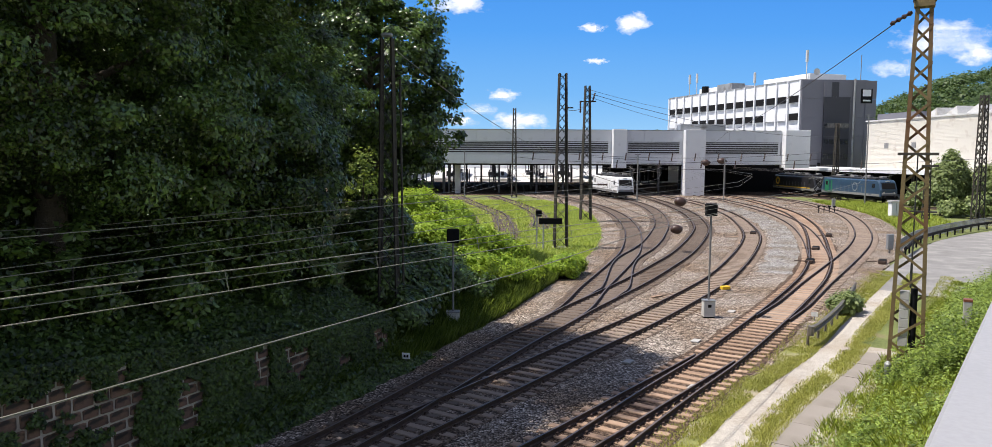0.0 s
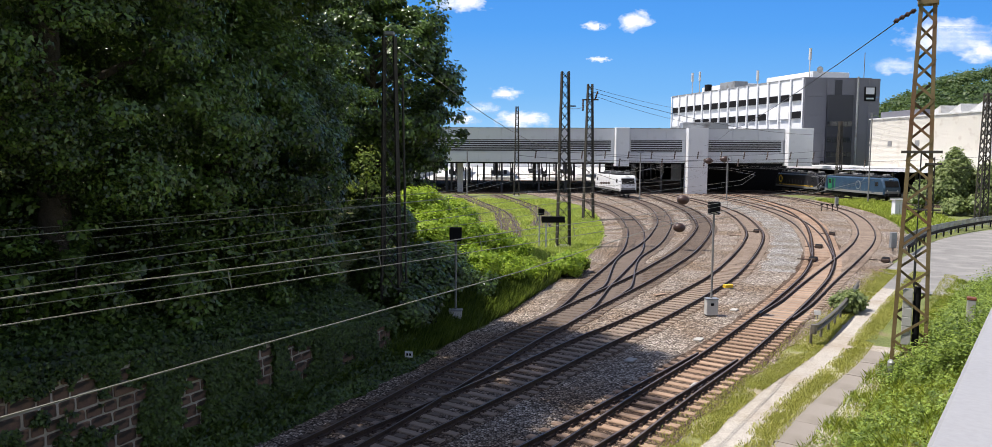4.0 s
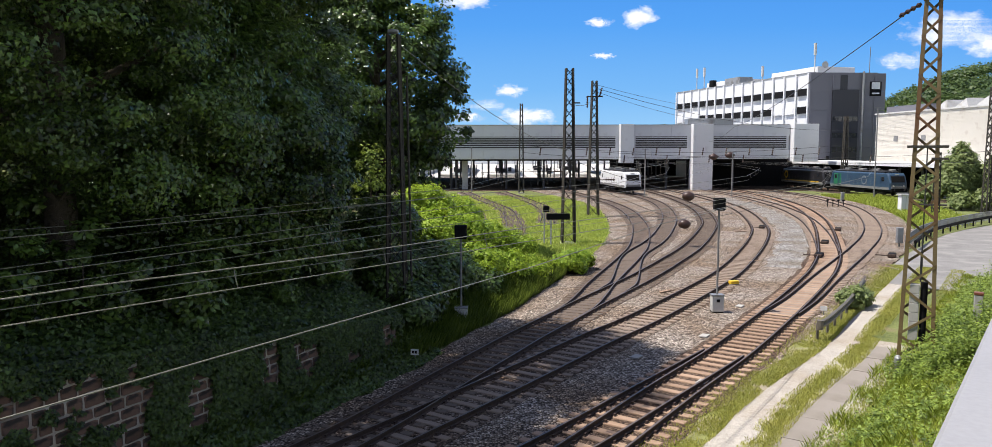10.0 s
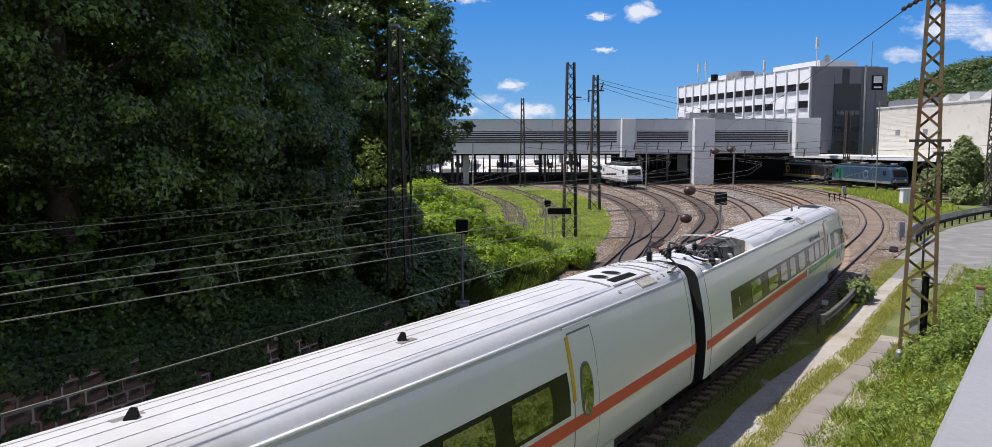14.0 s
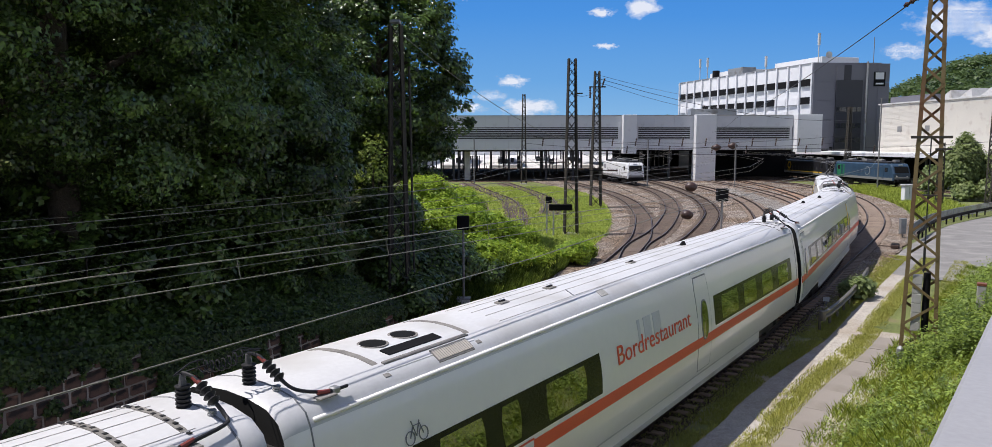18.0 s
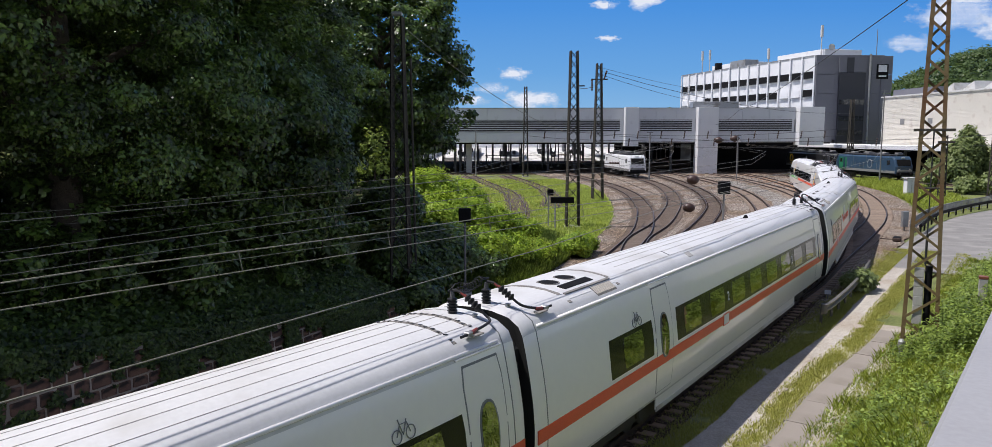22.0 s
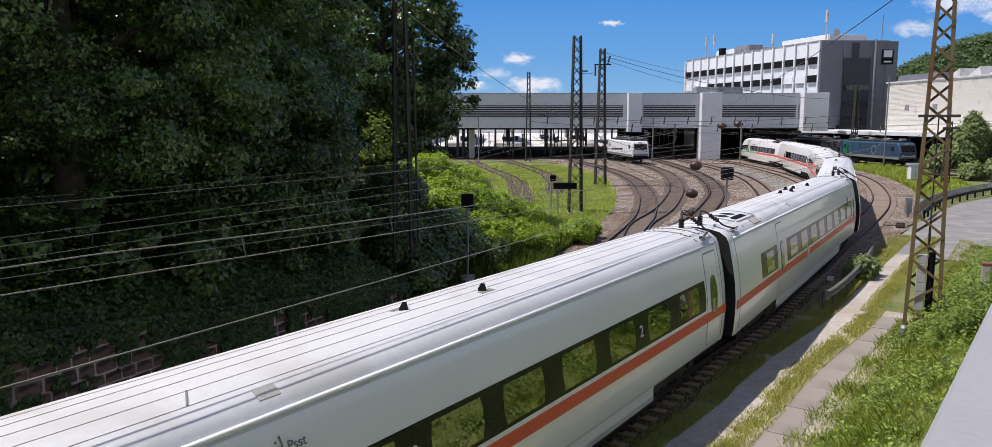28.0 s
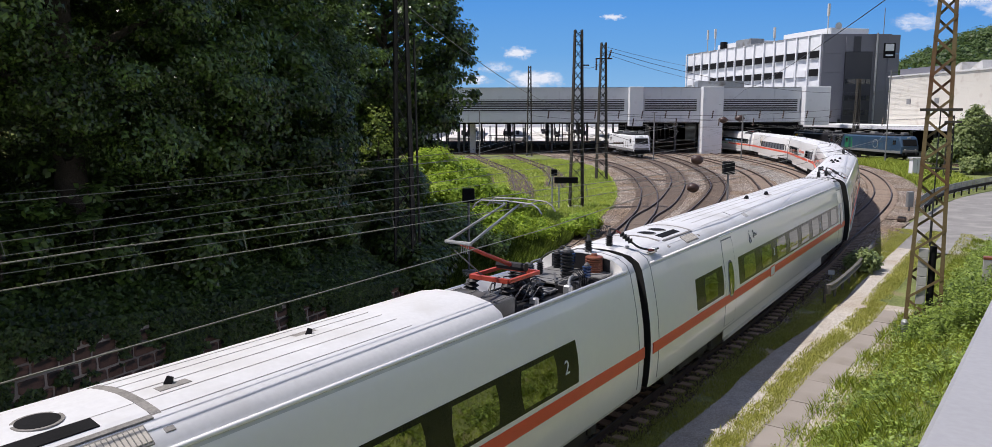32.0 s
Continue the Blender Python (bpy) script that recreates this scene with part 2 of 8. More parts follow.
M["trainred"] = mat("trainred", (0.78, 0.10, 0.04), 0.4, vary=0.08, scale=1)
M["traingreen"] = mat("traingreen", (0.10, 0.42, 0.07), 0.4, vary=0.08, scale=1)
M["trainblack"] = mat("trainblack", (0.014, 0.015, 0.014), 0.16, vary=0.1, scale=1, bump=0, spec=0.35)
M["trainglass"] = mat("trainglass", (0.34, 0.35, 0.32), 0.03, metal=1.0, vary=0.1, scale=0.5, bump=0)
M["cabglass"] = mat("cabglass", (0.10, 0.105, 0.10), 0.05, metal=0.9, vary=0.1, scale=0.5, bump=0)
M["tread"] = mat("tread", (0.11, 0.11, 0.115), 0.6, metal=0.2, vary=0.3, scale=4, fine=40, stain=(0.06, 0.058, 0.055), stain_at=0.58)
M["underframe"] = mat("underframe", (0.05, 0.045, 0.04), 0.8, vary=0.4, scale=3)
M["bellows"] = mat("bellows", (0.010, 0.010, 0.010), 0.8, vary=0.3)
M["redarm"] = mat("redarm", (0.42, 0.06, 0.035), 0.5, vary=0.2, scale=3)
M["tipred"] = mat("tipred", (0.20, 0.035, 0.025), 0.5, vary=0.2, scale=4)
M["yellow"] = mat("yellow", (0.75, 0.48, 0.03), 0.5, vary=0.1)
M["grime"] = mat("grime", (0.21, 0.20, 0.185), 0.7, vary=0.4, scale=4, fine=30)
M["script"] = mat("script", (0.19, 0.20, 0.21), 0.5, vary=0.1)
M["locowhite"] = mat("locowhite", (0.72, 0.73, 0.75), 0.4, vary=0.06, scale=1)
M["locoblack"] = mat("locoblack", (0.02, 0.02, 0.024), 0.35, vary=0.15, scale=1)
M["locogreen"] = mat("locogreen", (0.02, 0.17, 0.085), 0.4, vary=0.12, scale=1)
M["locoblue"] = mat("locoblue", (0.022, 0.048, 0.10), 0.35, vary=0.3, scale=0.5, tint=(0.035, 0.075, 0.125))
M["drygrass"] = leaf_mat("drygrass", (0.20, 0.23, 0.035), (0.46, 0.46, 0.12), trans=0.3)
M["gear"] = mat("gear", (0.022, 0.022, 0.025), 0.5, vary=0.4, scale=3, fine=20, spec=0.3)
M["deckgrey"] = mat("deckgrey", (0.17, 0.17, 0.17), 0.7, vary=0.35, scale=3, fine=30, stain=(0.08, 0.076, 0.07), stain_at=0.58)
M["blueglaze"] = mat("blueglaze", (0.022, 0.045, 0.12), 0.25, vary=0.2, scale=3)
M["beige"] = mat("beige", (0.52, 0.48, 0.42), 0.6, vary=0.12, scale=4)
M["coil"] = mat("coil", (0.20, 0.065, 0.035), 0.5, vary=0.2, scale=3)
M["trackbed"] = stones_mat("trackbed", [(0.055, 0.042, 0.034), (0.165, 0.125, 0.095), (0.27, 0.21, 0.17), (0.42, 0.35, 0.29)], 0.075, patch=(0.75, 0.62, 0.5), patch_at=0.5)
M["weed"] = leaf_mat("weed", (0.045, 0.085, 0.012), (0.34, 0.45, 0.085), trans=0.25, hue_scale=0.8)
M["rooflines"] = mat("rooflines", (0.42, 0.41, 0.39), 0.7, vary=0.3, scale=3)
M["meadowleaf"] = leaf_mat("meadowleaf", (0.15, 0.245, 0.03), (0.50, 0.57, 0.12), trans=0.33, hue_scale=0.25)
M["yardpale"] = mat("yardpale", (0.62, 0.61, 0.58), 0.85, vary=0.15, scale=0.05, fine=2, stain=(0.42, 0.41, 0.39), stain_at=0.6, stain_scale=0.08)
# Grass tone darkened for the shade of the bushes and trees above it.
M["shadegrass"] = leaf_mat("shadegrass", (0.035, 0.07, 0.010), (0.19, 0.27, 0.04), trans=0.3, hue_scale=0.8)


# ---------------------------------------------------------------- building blocks
def thing(name, m=None, label="", category="", group="", kind=""):
    ob = new(name)
    if m is not None:
        ob.matrix_basis = m
    return tagged(ob, label, category, group, kind)


def finish(name, bm, material, smooth=False):
    me = bpy.data.meshes.new(name)
    bm.to_mesh(me)
    bm.free()
    for m in (material if isinstance(material, (list, tuple)) else [material]):
        me.materials.append(m)
    if smooth:
        me.shade_smooth()
    return me


def part(name, bm, material, parent=None, label="", smooth=False, m=None):
    """Links a bmesh as one mesh object under a thing or a part."""
    ob = new(name, finish(name, bm, material, smooth))
    ob.parent = parent
    if m is not None:
        ob.matrix_basis = m
    return tagged(ob, label)


def raw(name, verts, faces, material, parent=None, label="", smooth=False):
    me = bpy.data.meshes.new(name)
    me.from_pydata(verts, [], faces)
    me.materials.append(material)
    if smooth:
        me.shade_smooth()
    ob = new(name, me)
    ob.parent = parent
    return tagged(ob, label)


def box(bm, c, s, m=None, bevel=0.0, mi=0):
    """An axis-aligned box of size s round c, turned by m."""
    vs = []
    for dz in (-0.5, 0.5):
        for dx, dy in ((-0.5, -0.5), (0.5, -0.5), (0.5, 0.5), (-0.5, 0.5)):
            p = Vector((c[0] + dx * s[0], c[1] + dy * s[1], c[2] + dz * s[2]))
            vs.append(bm.verts.new(m @ p if m is not None else p))
    fs = [bm.faces.new([vs[i] for i in f]) for f in
          ((3, 2, 1, 0), (4, 5, 6, 7), (0, 1, 5, 4), (1, 2, 6, 5), (2, 3, 7, 6), (3, 0, 4, 7))]
    for f in fs:
        f.material_index = mi
    if bevel:
        es = list({e for f in fs for e in f.edges})
        bmesh.ops.bevel(bm, geom=es, offset=bevel, segments=1, affect="EDGES")
    return bm


def boxed(*args, **kw):
    return box(bmesh.new(), *args, **kw)


def beam(bm, a, b, w, h=None, mi=0):
    """A bar of w by h from a to b."""
    a, b = Vector(a), Vector(b)
    d = b - a
    q = d.to_track_quat("Y", "Z").to_matrix().to_4x4()
    box(bm, (0, 0, 0), (w, d.length, h or w), Matrix.Translation((a + b) / 2) @ q, mi=mi)
    return bm


def tube(bm, pts, r, n=6, caps=True, mi=0):
    """A round bar along pts; r may be one radius or one for each point."""
    pts = [Vector(p) for p in pts]
    rings = []
    for i, p in enumerate(pts):
        d = (pts[min(i + 1, len(pts) - 1)] - pts[max(i - 1, 0)])
        q = d.to_track_quat("Z", "Y").to_matrix() if d.length > 1e-9 else Matrix.Identity(3)
        rr = r[i] if isinstance(r, (list, tuple)) else r
        rings.append([bm.verts.new(p + q @ Vector((rr * math.cos(k * math.tau / n), rr * math.sin(k * math.tau / n), 0))) for k in range(n)])
    for a, b in zip(rings, rings[1:]):
        for k in range(n):
            bm.faces.new((a[k], a[(k + 1) % n], b[(k + 1) % n], b[k])).material_index = mi
    if caps:
        bm.faces.new(rings[0][::-1]).material_index = mi
        bm.faces.new(rings[-1]).material_index = mi
    return bm


def spline(pts, step=0.5):
    """A smooth line through the plan points, as an even row of points."""
    P = [Vector((*p, 0)) if len(p) == 2 else Vector(p) for p in pts]
    P = [2 * P[0] - P[1], *P, 2 * P[-1] - P[-2]]
    raw_pts = []
    for i in range(1, len(P) - 2):
        a, b, c, d = P[i - 1:i + 3]
        for k in range(40):
            u = k / 40
            raw_pts.append(0.5 * (2 * b + (c - a) * u + (2 * a - 5 * b + 4 * c - d) * u * u + (3 * b - a - 3 * c + d) * u ** 3))
    raw_pts.append(P[-2])
    out, left = [raw_pts[0].copy()], step
    for a, b in zip(raw_pts, raw_pts[1:]):
        seg = (b - a).length
        while seg >= left:
            a = a + (b - a) * (left / seg)
            out.append(a.copy())
            seg, left = (b - a).length, step
        left -= seg
    return out


def along(line, step, s):
    """Point and direction on an even line at the length s; straight beyond its ends."""
    k = s / step
    i = max(0, min(len(line) - 2, int(math.floor(k))))
    d = line[i + 1] - line[i]
    return line[i] + d * (k - i), d.normalized()


def offset(line, dist):
    """The line moved to its right by dist."""
    out = []
    for i, p in enumerate(line):
        d = (line[min(i + 1, len(line) - 1)] - line[max(i - 1, 0)]).normalized()
        out.append(p + Vector((d.y, -d.x, 0)) * dist)
    return out


def ribbon(name, left, right, z, material, parent=None, label="", ragged=0.0, thick=0.04):
    """A sheet between two lines of points, with ragged edges and a skirt."""
    verts, faces = [], []
    n = len(left)
    for i in range(n):
        a, b = Vector(left[i]), Vector(right[i])
        w = (b - a).normalized()
        a = a - w * ragged * (noise.noise(a * 0.5) + 0.5 * noise.noise(a * 1.7))
        b = b + w * ragged * (noise.noise(b * 0.5 + Vector((7, 3, 0))) + 0.5 * noise.noise(b * 1.7))
        verts += [(a.x, a.y, z - thick), (a.x, a.y, z), (b.x, b.y, z), (b.x, b.y, z - thick)]
    for i in range(n - 1):
        for k in range(3):
            faces.append((4 * i + k, 4 * i + k + 1, 4 * i + 5 + k, 4 * i + 4 + k))
    return raw(name, verts, faces, material, parent, label)


def small_leaf_mesh(name, V, material):
    """Leaves of three corners each, for fine foliage."""
    n = len(V) // 3
    me = bpy.data.meshes.new(name)
    me.vertices.add(len(V))
    me.vertices.foreach_set("co", V.astype(np.float32).ravel())
    me.loops.add(3 * n)
    me.loops.foreach_set("vertex_index", np.arange(3 * n, dtype=np.int32))
    me.polygons.add(n)
    me.polygons.foreach_set("loop_start", np.arange(0, 3 * n, 3, dtype=np.int32))
    me.update()
    me.validate()
    me.materials.append(material)
    return me


def leaf_mesh(name, V, material):
    n = len(V) // 4
    me = bpy.data.meshes.new(name)
    me.vertices.add(len(V))
    me.vertices.foreach_set("co", V.astype(np.float32).ravel())
    idx = np.arange(n)[:, None] * 4 + np.array([[0, 1, 2, 0, 2, 3]])
    me.loops.add(6 * n)
    me.loops.foreach_set("vertex_index", idx.astype(np.int32).ravel())
    me.polygons.add(2 * n)
    me.polygons.foreach_set("loop_start", np.arange(0, 6 * n, 3, dtype=np.int32))
    me.update()
    me.validate()
    me.materials.append(material)
    return me


# ---------------------------------------------------------------- ground and tracks
EDGE = [(-30, -42), (10, -12.5), (24.5, -4.4), (29.5, -2.2), (35.5, 0.6), (43, 3.2), (53, 6.3), (60, 7.5)]


def bed_edge(y):
    """The western edge of the ballast at y."""
    for (a, xa), (b, xb) in zip(EDGE, EDGE[1:]):
        if a <= y <= b:
            return xa + (xb - xa) * (y - a) / (b - a)
    return -42 if y < 0 else 7.5


WALL_FROM, WALL_DIR, WALL_BACK = Vector((-3.75, 27.3, 0)), Vector((-0.414, -0.910, 0)), Vector((-0.910, 0.414, 0))


def wall_top(s):
    return 1.35 + 0.127 * max(0, min(s, 22))


def terrain(x, y):
    """Height of the ground: level by the tracks, a bank to the west, a bank up to the footway in the east."""
    h = -0.12
    if y < 60:
        q = Vector((x, y, 0)) - WALL_FROM
        s, w = q.dot(WALL_DIR), q.dot(WALL_BACK)
        far = max(0, (bed_edge(y) - x) * 0.9)
        fade = max(0, min(1, (60 - y) / 12))
        if s > 0.3:
            if w > 0.9:
                h = wall_top(s) - 0.25 + min(5.0, (w - 0.9) * 0.42)
        elif s > -3 and w > 0.9:
            h += min(5.5, far * 0.42) * fade
        else:
            h += min(3.2 + 0.1 * far, far * 0.45) * fade
    e = Vector((x - 8.75, y - 18.9, 0)).dot(Vector((0.79, -0.61, 0)))
    along_e = Vector((x - 9.1, y - 18.9, 0)).dot(Vector((0.61, 0.79, 0)))
    if e > 0.1 and y > -25:
        f = max(0, min(1, (34 - along_e) / 16))
        h += min(5.2, (e - 0.1) * 0.55) * f
    return h


def build_ground():
    xs = [-3000, -900, -300, -120, -70] + [-50 + 1.0 * i for i in range(126)] + [90, 120, 300, 900, 3000]
    ys = [-3000, -900, -200, -60, -25] + [-10 + 1.0 * i for i in range(121)] + [125, 160, 200, 300, 900, 3500]
    verts = [(x, y, terrain(x, y)) for y in ys for x in xs]
    nx = len(xs)
    faces = [(j * nx + i, j * nx + i + 1, (j + 1) * nx + i + 1, (j + 1) * nx + i) for j in range(len(ys) - 1) for i in range(nx - 1)]
    tagged(raw("ground", verts, faces, M["soil"], smooth=True), "grassy soil round the tracks and under the trees", "ground", kind="structure")


MAIN = [(-33, -28.6), (-15, -6.4), (-5.75, 6.6), (-2.68, 11.1), (-0.12, 14.8), (2.55, 18.7), (5.5, 23.05), (8.9, 27.9), (13.0, 34.3), (15.3, 38.0),
        (18.6, 43.5), (21, 47.8), (23.9, 53.7), (27, 60.9), (31.9, 73), (36.3, 85.1), (40.9, 100.7), (43.6, 114.5), (45.6, 128.6),
        (46.6, 143), (46.6, 160), (45, 185), (42, 210)]
STEP = 0.5
MAIN_LINE = spline(MAIN, STEP)
TRACKS = {
    "near": ([(-21.5, -6), (-8.3, 7.6), (-1.4, 15.1), (1.7, 18.7), (5.0, 23.0), (8.6, 27.7)], "rustsleeper"),
    "outer": ([(13.3, 34.6), (15.9, 38.4), (19.8, 44.7), (24.7, 52.4), (28.2, 58.0), (32.95, 66), (38.1, 76), (43.5, 88.6), (47.8, 101), (50, 111), (51.7, 119),
               (53, 130.5), (52.3, 143), (49.6, 158), (46, 180)], "sleeper"),
    "inner": ([(25.0, 56.3), (27.6, 63), (31.2, 73), (34.9, 85.1), (38.2, 100), (40.1, 115), (41, 130), (41, 146), (40, 170)], "sleeper"),
    "middle": ([(-22, -5), (-9.8, 10), (-5.9, 15), (-2.4, 20.0), (-0.7, 22.5), (1.3, 25.5), (3.9, 29.5), (7.2, 34.3), (12.4, 42.8), (15.5, 48.6), (20, 58.4), (23.7, 67.4), (26.1, 74.3),
                (28.6, 83.5), (31, 94), (32.8, 105.5), (34, 120), (34.2, 136), (33.5, 160), (31, 190)], "sleeper"),
    "west": ([(-23, -4), (-10.2, 10.4), (-6.5, 15.3), (-3.95, 19.3), (-1.25, 25), (-0.3, 27), (1.25, 30.3), (2.85, 33.4), (4.7, 37.1), (6.8, 41.0), (9, 45.2), (11.6, 50.6), (15.8, 60), (20.9, 74),
              (23.6, 83.5), (26.5, 98.4), (28.3, 115), (29.2, 132), (29.2, 150), (28, 180)], "darksleeper"),
    "yard": ([(2.75, 33.3), (4.08, 36.2), (5.1, 39.4), (6.15, 43), (9.4, 53), (11.4, 60), (13.4, 69.5), (15, 79), (16.7, 96), (16.7, 112), (15.6, 125), (13.5, 145), (11, 170)], "darksleeper"),
    "loco": ([(5.5, 38.6), (6.6, 41.0), (7.5, 43.6), (9.9, 54), (13.2, 62.6), (16.1, 71.8), (19.6, 85), (22.4, 100), (24.0, 115), (23.8, 131), (21.0, 149), (18.0, 168)], "darksleeper"),
    "platform": ([(79, 84), (73.5, 97), (69.3, 110), (66.7, 122), (63.4, 142), (61, 160), (58, 180)], "darksleeper"),
    "siding": ([(-1.0, 62), (-2.3, 74), (-2.4, 86), (-3.3, 98), (-7.0, 118), (-11, 140)], "darksleeper"),
    "siding_b": ([(1.0, 60), (1.7, 74), (1.7, 86), (0.9, 100), (-2.7, 121), (-6, 142)], "darksleeper"),
    "siding_c": ([(5.4, 80), (6.3, 92), (6.0, 106), (4.0, 122), (1.0, 142)], "darksleeper"),
}
RAIL_TOP = 0.17


def rail_mesh(line, name):
    """A flat-bottomed rail swept along a line; its running surface is polished."""
    prof = [(-0.07, -0.005), (-0.065, 0.02), (-0.014, 0.045), (-0.014, 0.115), (-0.036, 0.128), (-0.036, 0.165), (-0.026, RAIL_TOP),
            (0.026, RAIL_TOP), (0.036, 0.165), (0.036, 0.128), (0.014, 0.115), (0.014, 0.045), (0.065, 0.02), (0.07, -0.005)]
    verts, faces, mats = [], [], []
    n = len(prof)
    for i, p in enumerate(line):
        d = (line[min(i + 1, len(line) - 1)] - line[max(i - 1, 0)]).normalized()
        for a, z in prof:
            verts.append((p.x + d.y * a, p.y - d.x * a, z))
    for i in range(len(line) - 1):
        for k in range(n - 1):
            faces.append((n * i + k, n * i + k + 1, n * (i + 1) + k + 1, n * (i + 1) + k))
            mats.append(1 if k == 6 else 0)
    me = bpy.data.meshes.new(name)
    me.from_pydata(verts, [], faces)
    me.materials.append(M["railside"])
    me.materials.append(M["railhead"])
    me.polygons.foreach_set("material_index", mats)
    return me


def sleeper_mesh(kind, clips):
    bm = bmesh.new()
    box(bm, (0, 0, -0.055), (2.55, 0.25, 0.14), bevel=0.02)
    if clips:
        for x in (-0.753, 0.753):
            box(bm, (x, 0, 0.02), (0.36, 0.17, 0.02), mi=1)
            for s in (-0.115, 0.115):
                box(bm, (x + s, 0, 0.055), (0.055, 0.10, 0.06), mi=1)
    return finish("sleeper", bm, [M[kind], M["railside"]])


def build_track(name, line, kind, near, label):
    t = thing("railway_track", label=label, category="railway track", group="tracks of the station throat")
    for side in (-0.753, 0.753):
        ob = new("rail", rail_mesh(offset(line, side), "rail"))
        ob.parent = t
        ob.location.z = -0.004 if name in ("yard", "loco", "outer", "inner", "near") else 0.0
    mesh = sleeper_mesh(kind, near)
    rng = random.Random(name)
    n = int((len(line) - 1) * STEP / 0.62)
    for i in range(n):
        p, d = along(line, STEP, 0.3 + i * 0.62)
        if p.y < 3 or p.y > 165:
            continue
        ob = new("sleeper", mesh)
        ob.parent = t
        ob.matrix_basis = pose(p.x, p.y, rng.uniform(-0.006, 0.006), 0, 0, math.degrees(math.atan2(-d.x, d.y)) + rng.uniform(-1, 1))


LINES = {k: spline(v[0], STEP) for k, v in TRACKS.items()}


def build_tracks():
    build_track("main", MAIN_LINE, "rustsleeper", True, "curved main track with rusty sleepers and polished rails")
    for k, line in LINES.items():
        build_track(k, line, TRACKS[k][1], k in ("near", "middle", "west"),
                    "curved railway track with worn sleepers in grey ballast" if "siding" not in k else "disused siding with sleepers sunk in grass")


def build_beds():
    west = spline([(-20, -5), (-11.4, 10), (-3.5, 24.5), (-1.9, 29.5), (0.6, 35.5), (3.2, 43), (6.3, 53), (8.6, 61), (10.6, 70), (12.0, 80), (13.5, 96), (13.0, 112), (10, 130), (4, 165)], 1.0)
    east = spline([(-17, -6), (-3.0, 9.6), (1.5, 14.9), (4.5, 19.0), (7.9, 23.7), (11.6, 28.8), (16.0, 35.2), (21.2, 42.2), (27.5, 51.5), (31.5, 57.6), (36.5, 65.2), (41.5, 75), (46.8, 87.6), (51.2, 100), (54, 113),
                   (56, 130), (55, 145), (50, 170)], 1.0)
    n = 420
    L = [along(west, 1.0, i / n * (len(west) - 1))[0] for i in range(n + 1)]
    R = [along(east, 1.0, i / n * (len(east) - 1))[0] for i in range(n + 1)]
    tagged(ribbon("track_bed", L, R, -0.03, M["ballast"], ragged=0.35, thick=0.16), "grey-brown ballast stones between the tracks", "ballast", kind="structure")
    strip = [p for p in MAIN_LINE if 4 < p.y < 66]
    tagged(ribbon("track_bed_rusty", offset(strip, -1.5), offset(strip, 1.5), -0.022, M["rust_shade_ballast"], ragged=0.18), "rust-stained ballast under the main track", "ballast", kind="structure")
    mid = [p for p in LINES["middle"] if 50 < p.y < 125]
    tagged(ribbon("track_bed_fresh", offset(mid, 1.6), offset(mid, 4.2), -0.0255, M["new_ballast"], ragged=0.5), "fresh pale ballast between two tracks", "ballast", kind="structure")
    out = [p for p in LINES["outer"] if 70 < p.y < 140]
    tagged(ribbon("track_bed_pale", offset(out, -6.0), offset(out, -8.3), -0.0225, M["new_ballast"], ragged=0.5), "fresh pale ballast beside the main track", "ballast", kind="structure")
    for i, (k, line) in enumerate(LINES.items()):
        if "siding" not in k and k != "near":
            strip = [p for p in line if 4 < p.y < 150]
            tagged(ribbon("track_strip", offset(strip, -1.3), offset(strip, 1.3), -0.0195 + 0.0017 * i, M["trackbed"], ragged=0.2, thick=0.1), "darker oily ballast under a track", "ballast", kind="structure")
    for k in ("siding", "siding_b", "siding_c"):
        tagged(ribbon("siding_bed", offset(LINES[k], -1.5), offset(LINES[k], 1.5), -0.05, M["ballast"], ragged=0.3, thick=0.1), "weedy ballast of a siding", "ballast", kind="structure")


